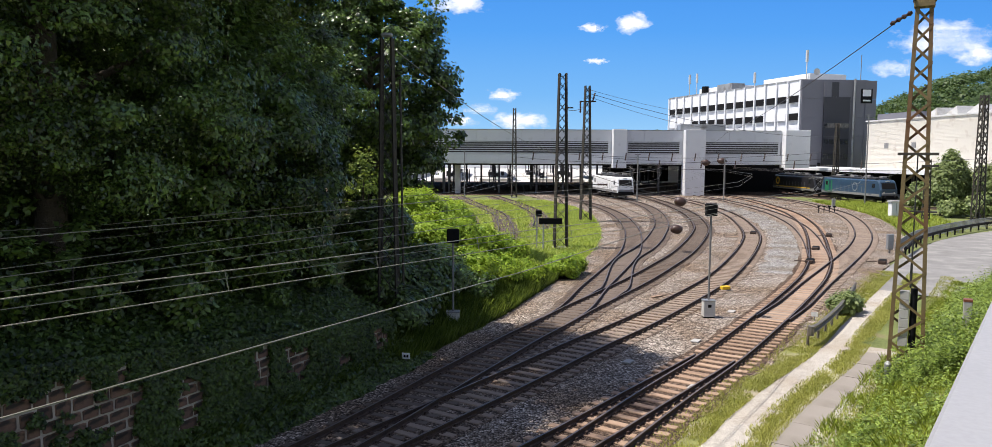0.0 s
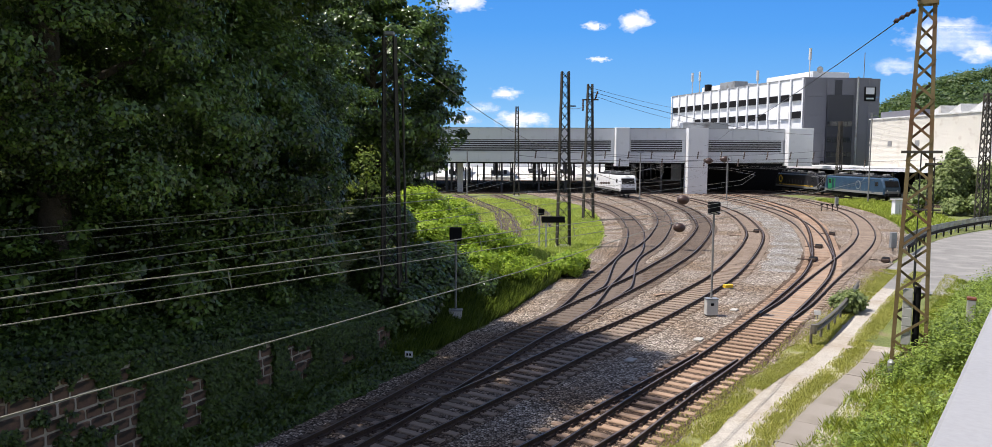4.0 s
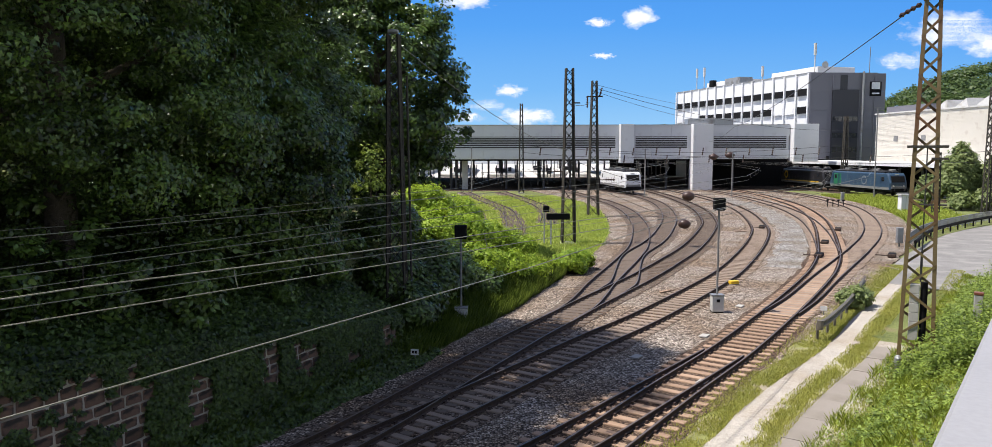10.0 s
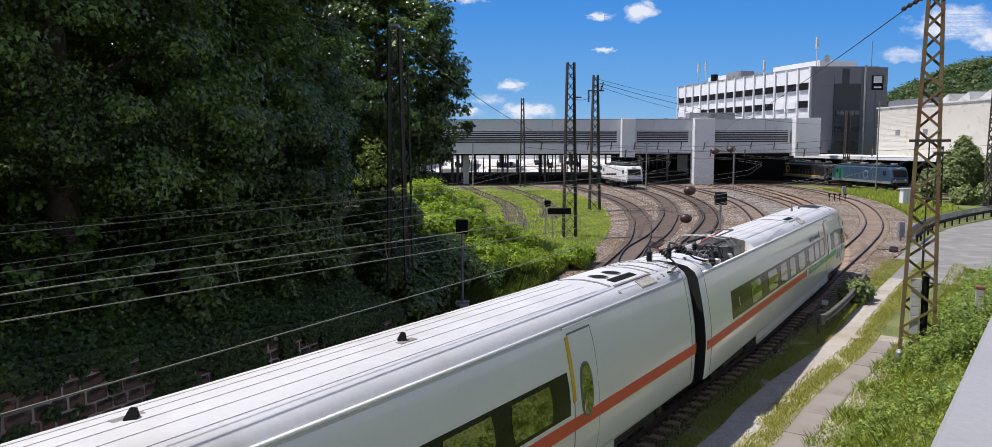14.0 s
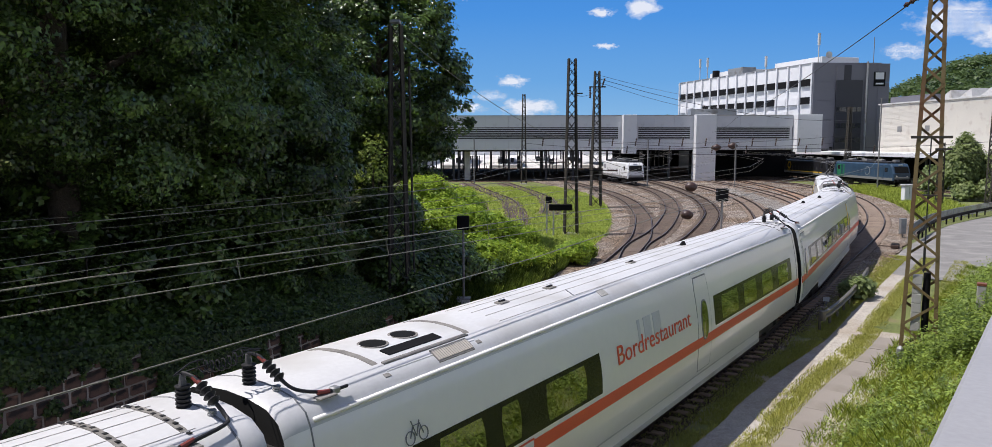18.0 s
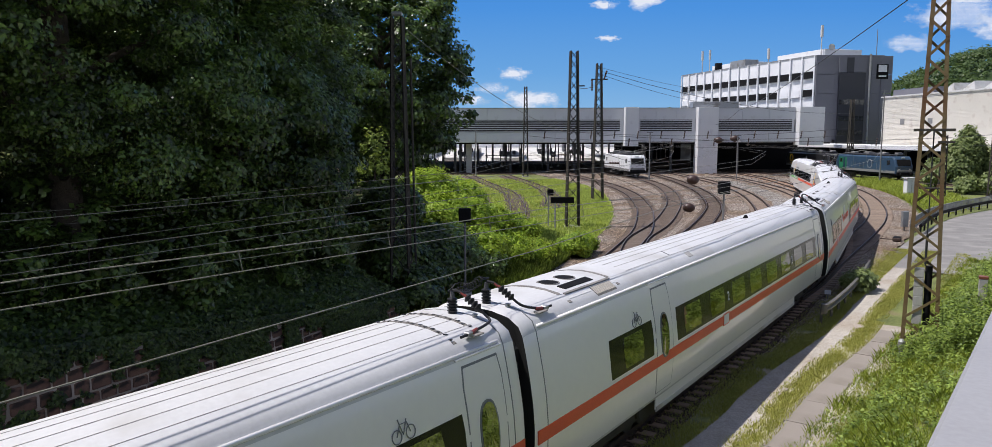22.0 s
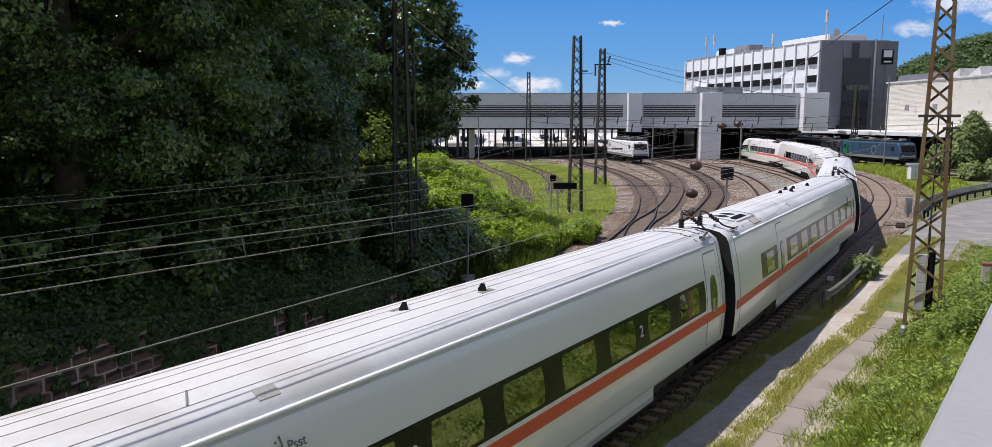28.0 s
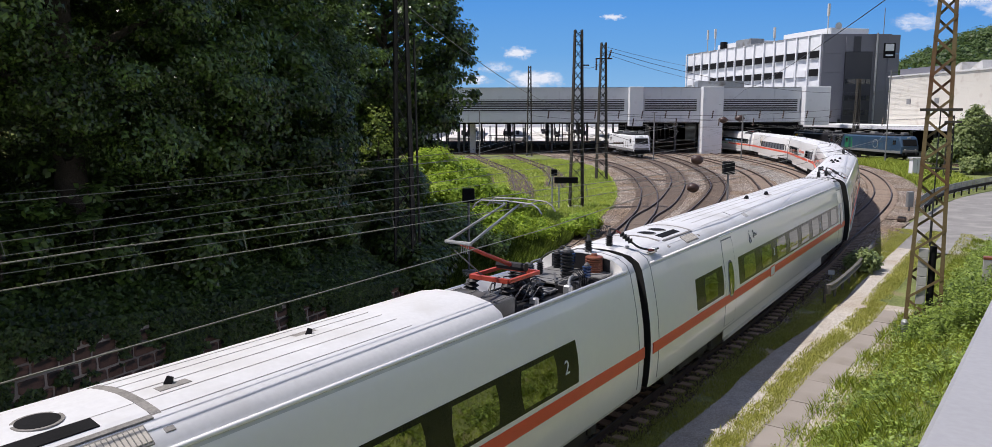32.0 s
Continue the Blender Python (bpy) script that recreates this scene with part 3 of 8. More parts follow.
def build_paths():
    gl = spline([(-6, 4.8), (-1, 10.8), (5.3, 18.9), (7.08, 21.5), (9.4, 24.6), (12.7, 28.7), (16.6, 34.4), (22.4, 42.7), (27.5, 50)], 0.3)
    verge_l = offset(gl, -1.9)
    tagged(ribbon("verge", verge_l, gl, -0.06, M["verge"], ragged=0.4, thick=0.1), "dry grass and weeds between ballast and path", "verge", kind="structure")
    gr = offset(gl, 0.95)
    tagged(ribbon("gravel_path", gl, gr, -0.045, M["gravel"], ragged=0.07, thick=0.03), "pale gravel wheel track of the service path", "path", kind="structure")
    cut = [p for p in gl if p.y < 31]
    tagged(ribbon("path_middle", offset(cut, 0.95), offset(cut, 1.5), -0.055, M["pathdirt"], ragged=0.1, thick=0.03), "strip of dry grass between the wheel tracks", "verge", kind="structure")
    tagged(ribbon("gravel_edge", offset(cut, 1.5), offset(cut, 3.0), -0.065, M["gravel"], ragged=0.1, thick=0.03), "gravel beside the concrete slabs", "path", kind="structure")
    slabs = thing("slab_path", label="row of grey-brown concrete slabs beside the gravel", category="path", kind="structure")
    mesh = finish("slab", boxed((0, 0, 0), (0.84, 1.99, 0.08), bevel=0.005), M["slab"])
    mid = offset(cut, 1.93)
    rng = random.Random(4)
    for i in range(int((len(mid) - 1) * 0.3 / 2.0)):
        p, d = along(mid, 0.3, i * 2.0 + 1.0)
        ob = new("slab", mesh)
        ob.parent = slabs
        ob.matrix_basis = pose(p.x, p.y, -0.083 + rng.uniform(-0.004, 0.004), rng.uniform(-0.15, 0.15), 0, math.degrees(math.atan2(-d.x, d.y)) + rng.uniform(-0.2, 0.2))
    rt = spline([(22.4, 43.6), (27.6, 51.5), (32.9, 58.6), (40.3, 67.6), (46.1, 73.3), (52, 78), (62, 84), (80, 90)], 1.0)
    rb = spline([(25.0, 40.6), (32, 46.3), (39, 53), (46, 59.5), (52, 64.5), (58, 68.5), (66, 73.5), (82, 79)], 1.0)
    n = 60
    L = [along(rt, 1.0, i / n * (len(rt) - 1))[0] for i in range(n + 1)]
    R = [along(rb, 1.0, i / n * (len(rb) - 1))[0] for i in range(n + 1)]
    tagged(ribbon("road", L, R, -0.03, M["asphalt"], ragged=0.05, thick=0.1), "worn grey asphalt service road curving away", "road", kind="structure")


build_ground()
build_beds()
build_paths()


# ---------------------------------------------------------------- parapet, retaining wall
def build_parapet():
    d, nrm = Vector((0.6035, 0.7974, 0)), Vector((0.7974, -0.6035, 0))
    m = Matrix.Translation((0.738, 1.241, 0)) @ pose(0, 0, 0, 0, 0, math.degrees(math.atan2(-d.x, d.y)))
    p = thing("parapet", m, "smooth grey metal-capped parapet of the footway", "parapet", kind="structure")
    part("cap", boxed((0.15, 2.0, 7.075), (0.30, 12.0, 0.05), bevel=0.01), M["parapet"], p)
    part("wall", boxed((0.15, 2.0, 6.3), (0.22, 12.0, 1.5)), M["concrete"], p)
    for y in (-1.3, 0.72, 2.74):
        part("bolt", tube(bmesh.new(), [(0.13, y, 7.1), (0.13, y, 7.112)], 0.009, 8), M["zinc"], p)
    part("deck", boxed((1.9, 2.0, 5.45), (3.7, 12.0, 0.3)), M["concrete"], p)


build_parapet()


def build_bank():
    """The bank behind the retaining wall."""
    verts, faces = [], []
    ns, nw = 40, 26
    for i in range(ns + 1):
        for j in range(nw + 1):
            s, w = -0.4 + i * 0.8, 0.25 + j * j * 0.05
            q = WALL_FROM + WALL_DIR * s + WALL_BACK * w
            verts.append((q.x, q.y, wall_top(s) - 0.06 + w * 0.40 + 0.12 * noise.noise(q * 0.7)))
    for i in range(ns):
        for j in range(nw):
            k = i * (nw + 1) + j
            faces.append((k, k + nw + 1, k + nw + 2, k + 1))
    tagged(raw("bank", verts, faces, M["soil"], smooth=True), "dark leafy bank above the retaining wall", "ground", kind="structure")


BARE = [(10.95, 12.0, 0.3, 2.55), (12.0, 12.8, 1.3, 2.75), (12.8, 14.4, 2.0, 2.85), (13.1, 13.8, 0.9, 2.1), (9.0, 9.65, 0.6, 2.0), (6.4, 7.15, 0.95, 2.2), (4.55, 5.55, 0.95, 1.95), (2.2, 3.0, 0.4, 0.85), (-0.75, 0.9, 0.0, 1.2)]


def bare(s, z, grow=0.0):
    """Whether the ivy leaves the wall bare at s along it and the height z."""
    return z < wall_top(s) - 0.12 + grow and any(a - grow < s < b + grow and c - grow < z < d + grow for a, b, c, d in BARE)


def build_wall():
    """Rough sandstone blocks in uneven courses, with pale recessed joints."""
    yaw = math.degrees(math.atan2(WALL_DIR.y, WALL_DIR.x))
    w = thing("retaining_wall", Matrix.Translation(WALL_FROM) @ pose(0, 0, 0, 0, 0, yaw), "old red sandstone retaining wall half covered with ivy", "wall", kind="structure")
    bm = bmesh.new()
    for k in range(16):
        s = k * 2.0
        t = wall_top(s + 1.0)
        box(bm, (s + 1.0, -0.262, t / 2 - 0.2), (2.0, 0.5, t + 0.36))
    part("backing", bm, M["mortar"], w)
    rng = random.Random(8)
    shapes = []
    for k in range(14):
        bm = boxed((0, 0, 0), (1, 1, 1))
        bmesh.ops.bevel(bm, geom=bm.edges[:], offset=0.07, segments=1, affect="EDGES")
        for v in bm.verts:
            v.co += Vector((rng.uniform(-0.03, 0.03), rng.uniform(-0.12, 0.12), rng.uniform(-0.04, 0.04)))
        shapes.append(finish("stone", bm, M["sandstone"]))
    z, n = 0.0, 0
    while z < 3.4:
        h = rng.uniform(0.24, 0.34)
        s = rng.uniform(-0.2, 0.0)
        while s < 22:
            l = rng.uniform(0.30, 0.66)
            if z + h < wall_top(s) + 0.1 and n < 330 and bare(s + l / 2, z + h / 2, 0.7):
                ob = new("stone", shapes[rng.randrange(14)])
                ob.parent = w
                ob.matrix_basis = Matrix.Translation((s + l / 2, -0.046 + rng.uniform(-0.010, 0.010), z + h / 2)) @ pose(0, 0, 0, 0, rng.uniform(-2.5, 2.5), 0) @ Matrix.Diagonal((l - 0.06, 0.12, h - 0.055, 1))
                n += 1
            s += l
        z += h
    part("kerb", boxed((-0.9, -0.1, 0.05), (0.7, 0.45, 0.3), bevel=0.03), M["sandstone"], w)


build_bank()


# ---------------------------------------------------------------- station deck, office block, hall
def build_deck():
    """The wide white deck that spans the tracks, with its louvred front and pillars."""
    Y, Z0, Z1, X0, X1 = 150.0, 6.1, 12.8, -34.0, 58.0
    d = thing("station_deck", label="long white-panelled deck with dark louvres spanning the tracks", category="bridge building")
    part("core", boxed(((X0 + X1) / 2, Y + 36, (Z0 + Z1) / 2 - 0.1), (X1 - X0, 71.4, Z1 - Z0 - 0.2)), M["panel"], d)
    piers = [(24.3, 26.9, 5.4), (38.5, 42.4, 0.0), (58.2, 63.0, 5.6)]
    edges = [X0, piers[0][0], piers[0][1], piers[1][0], piers[1][1], piers[2][0]]
    top = finish("panel", boxed((0, 0, 0), (4.55, 0.16, 2.25), bevel=0.02), M["panel"])
    low = finish("panel", boxed((0, 0, 0), (4.55, 0.16, 1.9), bevel=0.02), M["panel"])
    slat = None
    for a, b in ((edges[0], edges[1]), (edges[2], edges[3]), (edges[4], edges[5])):
        n = max(1, round((b - a) / 4.6))
        w = (b - a) / n
        for i in range(n):
            for me, z in ((top, Z1 - 1.1), (low, Z0 + 1.0)):
                ob = new("panel", me)
                ob.parent = d
                ob.matrix_basis = Matrix.Translation((a + (i + 0.5) * w, Y + 0.2, z)) @ Matrix.Diagonal((w * 0.992 / 4.55, 1, 1, 1))
        part("louvre_back", boxed(((a + b) / 2, Y + 0.5, (Z0 + Z1) / 2 + 0.1), (b - a - 1.4, 0.5, 2.5)), M["louvre"], d)
        for k in range(6):
            part("slat", boxed(((a + b) / 2, Y + 0.19, Z0 + 2.13 + k * 0.43), (b - a - 1.2, 0.22, 0.13)), M["panel"], d)
    for a, b, z in piers:
        part("pier", boxed(((a + b) / 2, Y - 0.4, (z + 12.95) / 2), (b - a, 3.0, 12.95 - z), bevel=0.03), M["white"], d)
    # Near-black soffit: the shade under the deck is in its colour.
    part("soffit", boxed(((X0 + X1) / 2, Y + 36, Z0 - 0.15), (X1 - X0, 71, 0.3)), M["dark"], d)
    part("roof_coping", boxed(((X0 + X1) / 2, Y + 36, Z1 + 0.06), (X1 - X0, 72, 0.12)), M["zinc"], d)
    part("column", boxed((-6.4, 153, 3.0), (1.15, 0.9, 6.0), bevel=0.05), M["concrete"], d, "pale concrete column")
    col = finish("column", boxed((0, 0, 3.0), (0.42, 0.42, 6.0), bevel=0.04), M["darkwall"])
    rows = [(x, 153.5) for x in (-9.2, -8.2, -21, 2.0, 9.6, 15, 29, 34.5, 48)]
    rows += [(-31 + 11.3 * k + 0.3 * (y - 150), y) for y in (172, 196, 220) for k in range(7)]
    for x, y in rows:
        ob = new("column", col)
        ob.parent = d
        ob.matrix_basis = pose(x, y, 0)
    part("rooftop_unit", boxed((42.6, 152.5, 13.5), (9.0, 3.0, 1.3), bevel=0.05), M["zinc"], d)


def build_office():
    """The white office block on the deck: a receding window front and a grey gable side."""
    A, B, C = Vector((70.0, 171.0, 0)), Vector((54.0, 228.0, 0)), Vector((85.2, 171.5, 0))
    o = thing("office_building", label="white office block with window bands and grey gable", category="building")
    u = (B - A).normalized()
    nrm = Vector((u.y, -u.x, 0))
    if nrm.x > 0:
        nrm = -nrm
    w = (B - A).length
    m = Matrix(((u.x, -nrm.x, 0, A.x), (u.y, -nrm.y, 0, A.y), (0, 0, 1, 0), (0, 0, 0, 1)))
    H = 25.0
    part("wall", boxed((w / 2, 8.2, H / 2), (w, 16.0, H)), M["white"], o, m=m)
    n = 14
    bay = w / n
    fin = finish("rib", boxed((0, -0.12, 19.3), (0.4, 0.24, 11.5)), M["white"])
    pane = finish("window", boxed((0, 0.05, 0), (bay - 1.05, 0.22, 1.55)), [M["dark"]])
    for i in range(n + 1):
        ob = new("rib", fin)
        ob.parent = o
        ob.matrix_basis = m @ Matrix.Translation((i * bay, 0, 0))
    rng = random.Random(2)
    blind = finish("blind", boxed((0, 0.02, 0), (bay - 1.05, 0.24, 1.55)), M["white"])
    for i in range(n):
        for r, z in enumerate((20.9, 16.9, 12.9)):
            shut = (r == 1 and i in (1, 2, 12, 13, 11)) or (r == 2 and rng.random() < 0.4)
            ob = new("blind" if shut else "window", blind if shut else pane)
            ob.parent = o
            ob.matrix_basis = m @ Matrix.Translation(((i + 0.5) * bay, 0, z))
            part("window_sill", boxed(((i + 0.5) * bay, -0.14, z - 0.85), (bay - 1.0, 0.22, 0.1)), M["zinc"], o, m=m)
    g = (C - A).length
    part("gable_wall", boxed((g / 2, 10, H / 2 + 0.05), (g, 20, H + 0.1)), M["greywall"], o, m=pose(A.x + 0.1, A.y - 0.6, 0, 0, 0, math.degrees(math.atan2(C.y - A.y, C.x - A.x))))
    mg = pose(A.x, A.y - 0.6, 0, 0, 0, math.degrees(math.atan2(C.y - A.y, C.x - A.x)))
    pan = finish("panel", boxed((0, -0.06, 0), (4.2, 0.12, 4.05), bevel=0.015), M["greywall"])
    for r in range(5):
        for x in (2.1, 13.3, 15.9):
            ob = new("panel", pan)
            ob.parent = o
            ob.matrix_basis = mg @ Matrix.Translation((x + 0.05, 0, H - 2.1 - r * 4.12)) @ Matrix.Diagonal((1.0 if x == 2.1 else (0.42 if x == 13.3 else 0.6), 1, 1, 1))
    part("stair_bay", boxed((8.1, -0.2, 11.2), (5.9, 0.6, 20)), M["darkwall"], o, m=mg)
    for z in (22.9,):
        part("panel", boxed((8.1, -0.12, z), (5.9, 0.4, 3.2)), M["greywall"], o, m=mg)
    part("panel", boxed((7.6, -0.25, 22.9), (1.6, 0.3, 3.3)), M["darkwall"], o, m=mg)
    for r, z in enumerate((15.4, 11.8, 8.6, 5.6)):
        for k in range(5):
            part("window", boxed((5.8 + k * 1.15, -0.5, z - 0.6), (1.0, 0.1, 1.1)), M["glass"], o, m=mg)
    part("drainpipe", tube(bmesh.new(), [(11.9, -0.6, 0), (11.9, -0.6, 25.3)], 0.22, 8), M["zinc"], o, m=mg)
    part("parapet_edge", boxed((w / 2, 8.2, H + 0.1), (w + 0.2, 16.3, 0.25)), M["zinc"], o, m=m)
    part("penthouse", boxed((10, 8.5, H + 0.9), (17, 10, 1.8), bevel=0.03), M["white"], o, m=m)
    part("penthouse", boxed((42, 9, H + 1.0), (16, 9, 2.2), bevel=0.03), M["white"], o, m=m)
    part("plant_room", boxed((35, 5, H + 1.2), (7, 4, 2.2), bevel=0.03), M["zinc"], o, m=m)
    part("water_tank", tube(bmesh.new(), [(46, 4, H), (46, 4, H + 2.6)], 1.0, 14), M["dark"], o, m=m)
    for x, h in ((2.0, 7.0), (49.0, 6.5), (53, 6.6), (21.5, 4.0)):
        part("antenna", tube(tube(bmesh.new(), [(x, 3, H), (x, 3, H + h)], 0.12, 6), [(x, 3, H + h - 2.6), (x, 3, H + h)], 0.32, 8), M["lightgrey"], o, m=m)
    part("antenna", tube(bmesh.new(), [(16.6, 6, H), (16.6, 6, H + 6.5)], 0.09, 6), M["grey"], o, m=mg)
    part("dish", tube(bmesh.new(), [(4.0, 1.4, H + 2.0), (4.0, 1.9, H + 2.0)], [0.75, 0.2], 14), M["lightgrey"], o, m=mg)
    sign = part("sign_plate", boxed((14.9, -0.2, H - 3.5), (2.6, 0.12, 3.2)), M["dark"], o, "dark square plate with a pale emblem", m=mg)
    part("emblem", boxed((14.9, -0.28, H - 2.8), (1.9, 0.06, 1.5)), M["white"], sign)
    part("emblem", boxed((14.9, -0.28, H - 4.5), (1.7, 0.06, 0.35)), M["white"], sign)


def build_hall():
    h = thing("station_hall", label="long cream-coloured hall with sawtooth skylights", category="building")
    m = pose(75.6, 151.0, 0, 0, 0, math.degrees(math.atan2(-31.0, 3.0)))
    part("wall", boxed((45, 12, 7.4), (90, 24, 14.8)), M["hall"], h, m=m)
    bm = bmesh.new()
    for k in range(40):
        box(bm, (45, -0.03, 5.6 + k * 0.235), (90, 0.06, 0.20))
    tagged(part("cladding", bm, M["hall"], h, m=m), "", "", "", "stuff")
    part("roof_edge", boxed((45, 12, 14.9), (90.6, 24.6, 0.25)), M["lightgrey"], h, m=m)
    for k in range(13):
        bm = bmesh.new()
        x0 = 14 + k * 5.0
        vs = [bm.verts.new(m @ Vector(p)) for p in ((x0, 2, 15), (x0 + 3.6, 2, 15), (x0 + 3.2, 2, 16.6), (x0, 20, 15), (x0 + 3.6, 20, 15), (x0 + 3.2, 20, 16.6))]
        for f in ((0, 1, 2), (5, 4, 3), (0, 3, 4, 1), (1, 4, 5, 2), (2, 5, 3, 0)):
            bm.faces.new([vs[i] for i in f])
        part("skylight", bm, M["lightgrey"], h)
    part("skylight", boxed((6, 6, 15.6), (12, 8, 1.4)), M["greywall"], h, m=m)
    for x in (6.5, 14.5):
        part("window", boxed((x, -0.08, 10.0), (1.2, 0.1, 1.0)), M["grey"], h, m=m)
    c = thing("platform_canopy", label="thin white canopy over the dark platform", category="canopy")
    part("slab", boxed((5, -4.5, 5.3), (60, 9.5, 0.7), bevel=0.05), M["white"], c, m=m)
    # Ceiling is near black: it carries the shade beneath the canopy.
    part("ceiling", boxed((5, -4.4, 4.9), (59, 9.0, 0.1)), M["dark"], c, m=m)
    for k in range(9):
        part("column", boxed((-20 + k * 6.5, -3.0, 2.5), (0.35, 0.35, 4.9)), M["grey"], c, m=m)
    p = thing("platform", label="raised platform in the shade of the canopy", category="platform", kind="structure")
    part("platform_body", boxed((5, -2.6, 0.45), (64, 5.0, 0.9)), M["concrete"], p, m=m)
    # Black sheet added as the darkness at the back of the platform.
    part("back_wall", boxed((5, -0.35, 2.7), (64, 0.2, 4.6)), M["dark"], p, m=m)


def build_station():
    """What shows beneath the deck: pale platforms, dark roofs, posts and the far station front."""
    y = thing("station_yard", label="station ground with the deck's shade painted on, pale paving behind it", category="ground", kind="structure")
    # Dark ballast tone here paints the deck's shade onto the ground.
    part("paving", boxed((10, 187, -0.1), (130, 78, 0.12)), M["rust_shade_ballast"], y)
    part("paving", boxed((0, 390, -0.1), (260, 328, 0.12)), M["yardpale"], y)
    f = thing("station_building", label="pale station building far behind the deck", category="building")
    part("wall", boxed((4, 470, 7), (260, 8, 14), bevel=0.05), M["white"], f)
    for k in range(30):
        part("window", boxed((-100 + k * 7.0, 465.9, 7.6), (3.6, 0.3, 3.6)), M["glass"], f)
    # Black sheets added to stand for the deep shade under the deck.
    t = thing("deck_shade", label="black roof and walls standing in for shade under the deck's eastern half", category="building")
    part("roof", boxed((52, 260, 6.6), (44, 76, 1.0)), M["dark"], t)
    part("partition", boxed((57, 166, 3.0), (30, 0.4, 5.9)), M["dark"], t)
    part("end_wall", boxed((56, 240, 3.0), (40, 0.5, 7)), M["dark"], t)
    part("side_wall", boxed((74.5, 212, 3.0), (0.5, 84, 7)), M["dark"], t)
    rng = random.Random(12)
    for x0, x1 in ((-32, -24), (-17, -9), (-3, 7), (13, 19), (24, 28)):
        c = thing("platform", label="pale concrete platform with a white edge beneath the deck", category="platform", group="platforms", kind="structure")
        part("platform_body", boxed(((x0 + x1) / 2, 285, 0.4), (x1 - x0, 116, 0.85), bevel=0.04), M["yardpale"], c)
        r = thing("platform_roof", label="dark flat roof over a platform", category="canopy", group="platform roofs")
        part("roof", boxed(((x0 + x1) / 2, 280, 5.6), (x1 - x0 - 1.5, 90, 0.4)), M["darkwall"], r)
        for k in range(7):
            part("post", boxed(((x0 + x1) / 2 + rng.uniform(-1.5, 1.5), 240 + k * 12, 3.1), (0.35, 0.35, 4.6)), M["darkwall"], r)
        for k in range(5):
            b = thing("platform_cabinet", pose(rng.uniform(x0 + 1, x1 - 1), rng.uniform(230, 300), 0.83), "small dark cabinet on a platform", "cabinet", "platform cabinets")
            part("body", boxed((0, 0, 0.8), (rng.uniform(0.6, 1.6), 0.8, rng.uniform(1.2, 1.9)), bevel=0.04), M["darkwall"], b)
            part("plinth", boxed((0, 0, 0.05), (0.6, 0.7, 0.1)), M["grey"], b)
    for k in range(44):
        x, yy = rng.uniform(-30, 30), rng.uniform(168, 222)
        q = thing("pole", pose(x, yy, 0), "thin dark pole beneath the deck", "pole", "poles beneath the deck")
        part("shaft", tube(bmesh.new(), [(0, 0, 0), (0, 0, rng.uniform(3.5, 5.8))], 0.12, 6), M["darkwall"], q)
        part("base", boxed((0, 0, 0.1), (0.5, 0.5, 0.25)), M["concrete"], q)


build_deck()
build_station()
build_office()
build_hall()


# ---------------------------------------------------------------- masts, signals, cabinets
def lattice(bm, base, top_w, base_w, h, bay, leg=0.07, brace=0.045, first=0.0):
    """A square lattice mast: four legs and crossed bars on each side."""
    def corner(k, z):
        w = base_w + (top_w - base_w) * z / h
        sx, sy = ((-1, -1), (1, -1), (1, 1), (-1, 1))[k % 4]
        return Vector((base[0] + sx * w / 2, base[1] + sy * w / 2, base[2] + z))
    for k in range(4):
        beam(bm, corner(k, 0), corner(k, h), leg)
    z = first
    while z < h - 0.1:
        w = base_w + (top_w - base_w) * z / h
        z2 = min(h, z + bay * (0.35 + 0.65 * w / base_w))
        for k in range(4):
            beam(bm, corner(k, z), corner(k + 1, z2), brace, brace * 0.5)
            beam(bm, corner(k + 1, z), corner(k, z2), brace, brace * 0.5)
        z = z2
    return bm


def mast(x, y, z, h, base_w, top_w, bay, label, material, turn=0.0, leg=0.07, brace=0.045):
    t = thing("lattice_mast", pose(x, y, z, 0, 0, turn), label, "lattice mast", "masts of the overhead line")
    part("lattice", lattice(bmesh.new(), (0, 0, 0), top_w, base_w, h, bay, leg, brace), material, t)
    part("footing", boxed((0, 0, -0.1), (base_w + 0.3, base_w + 0.3, 0.3), bevel=0.04), M["concrete"], t)
    return t


def insulator(bm, a, b, r, n=5):
    a, b = Vector(a), Vector(b)
    pts, rad = [], []
    for k in range(2 * n + 1):
        pts.append(a + (b - a) * k / (2 * n))
        rad.append(r if k % 2 else r * 0.45)
    return tube(bm, pts, rad, 12)


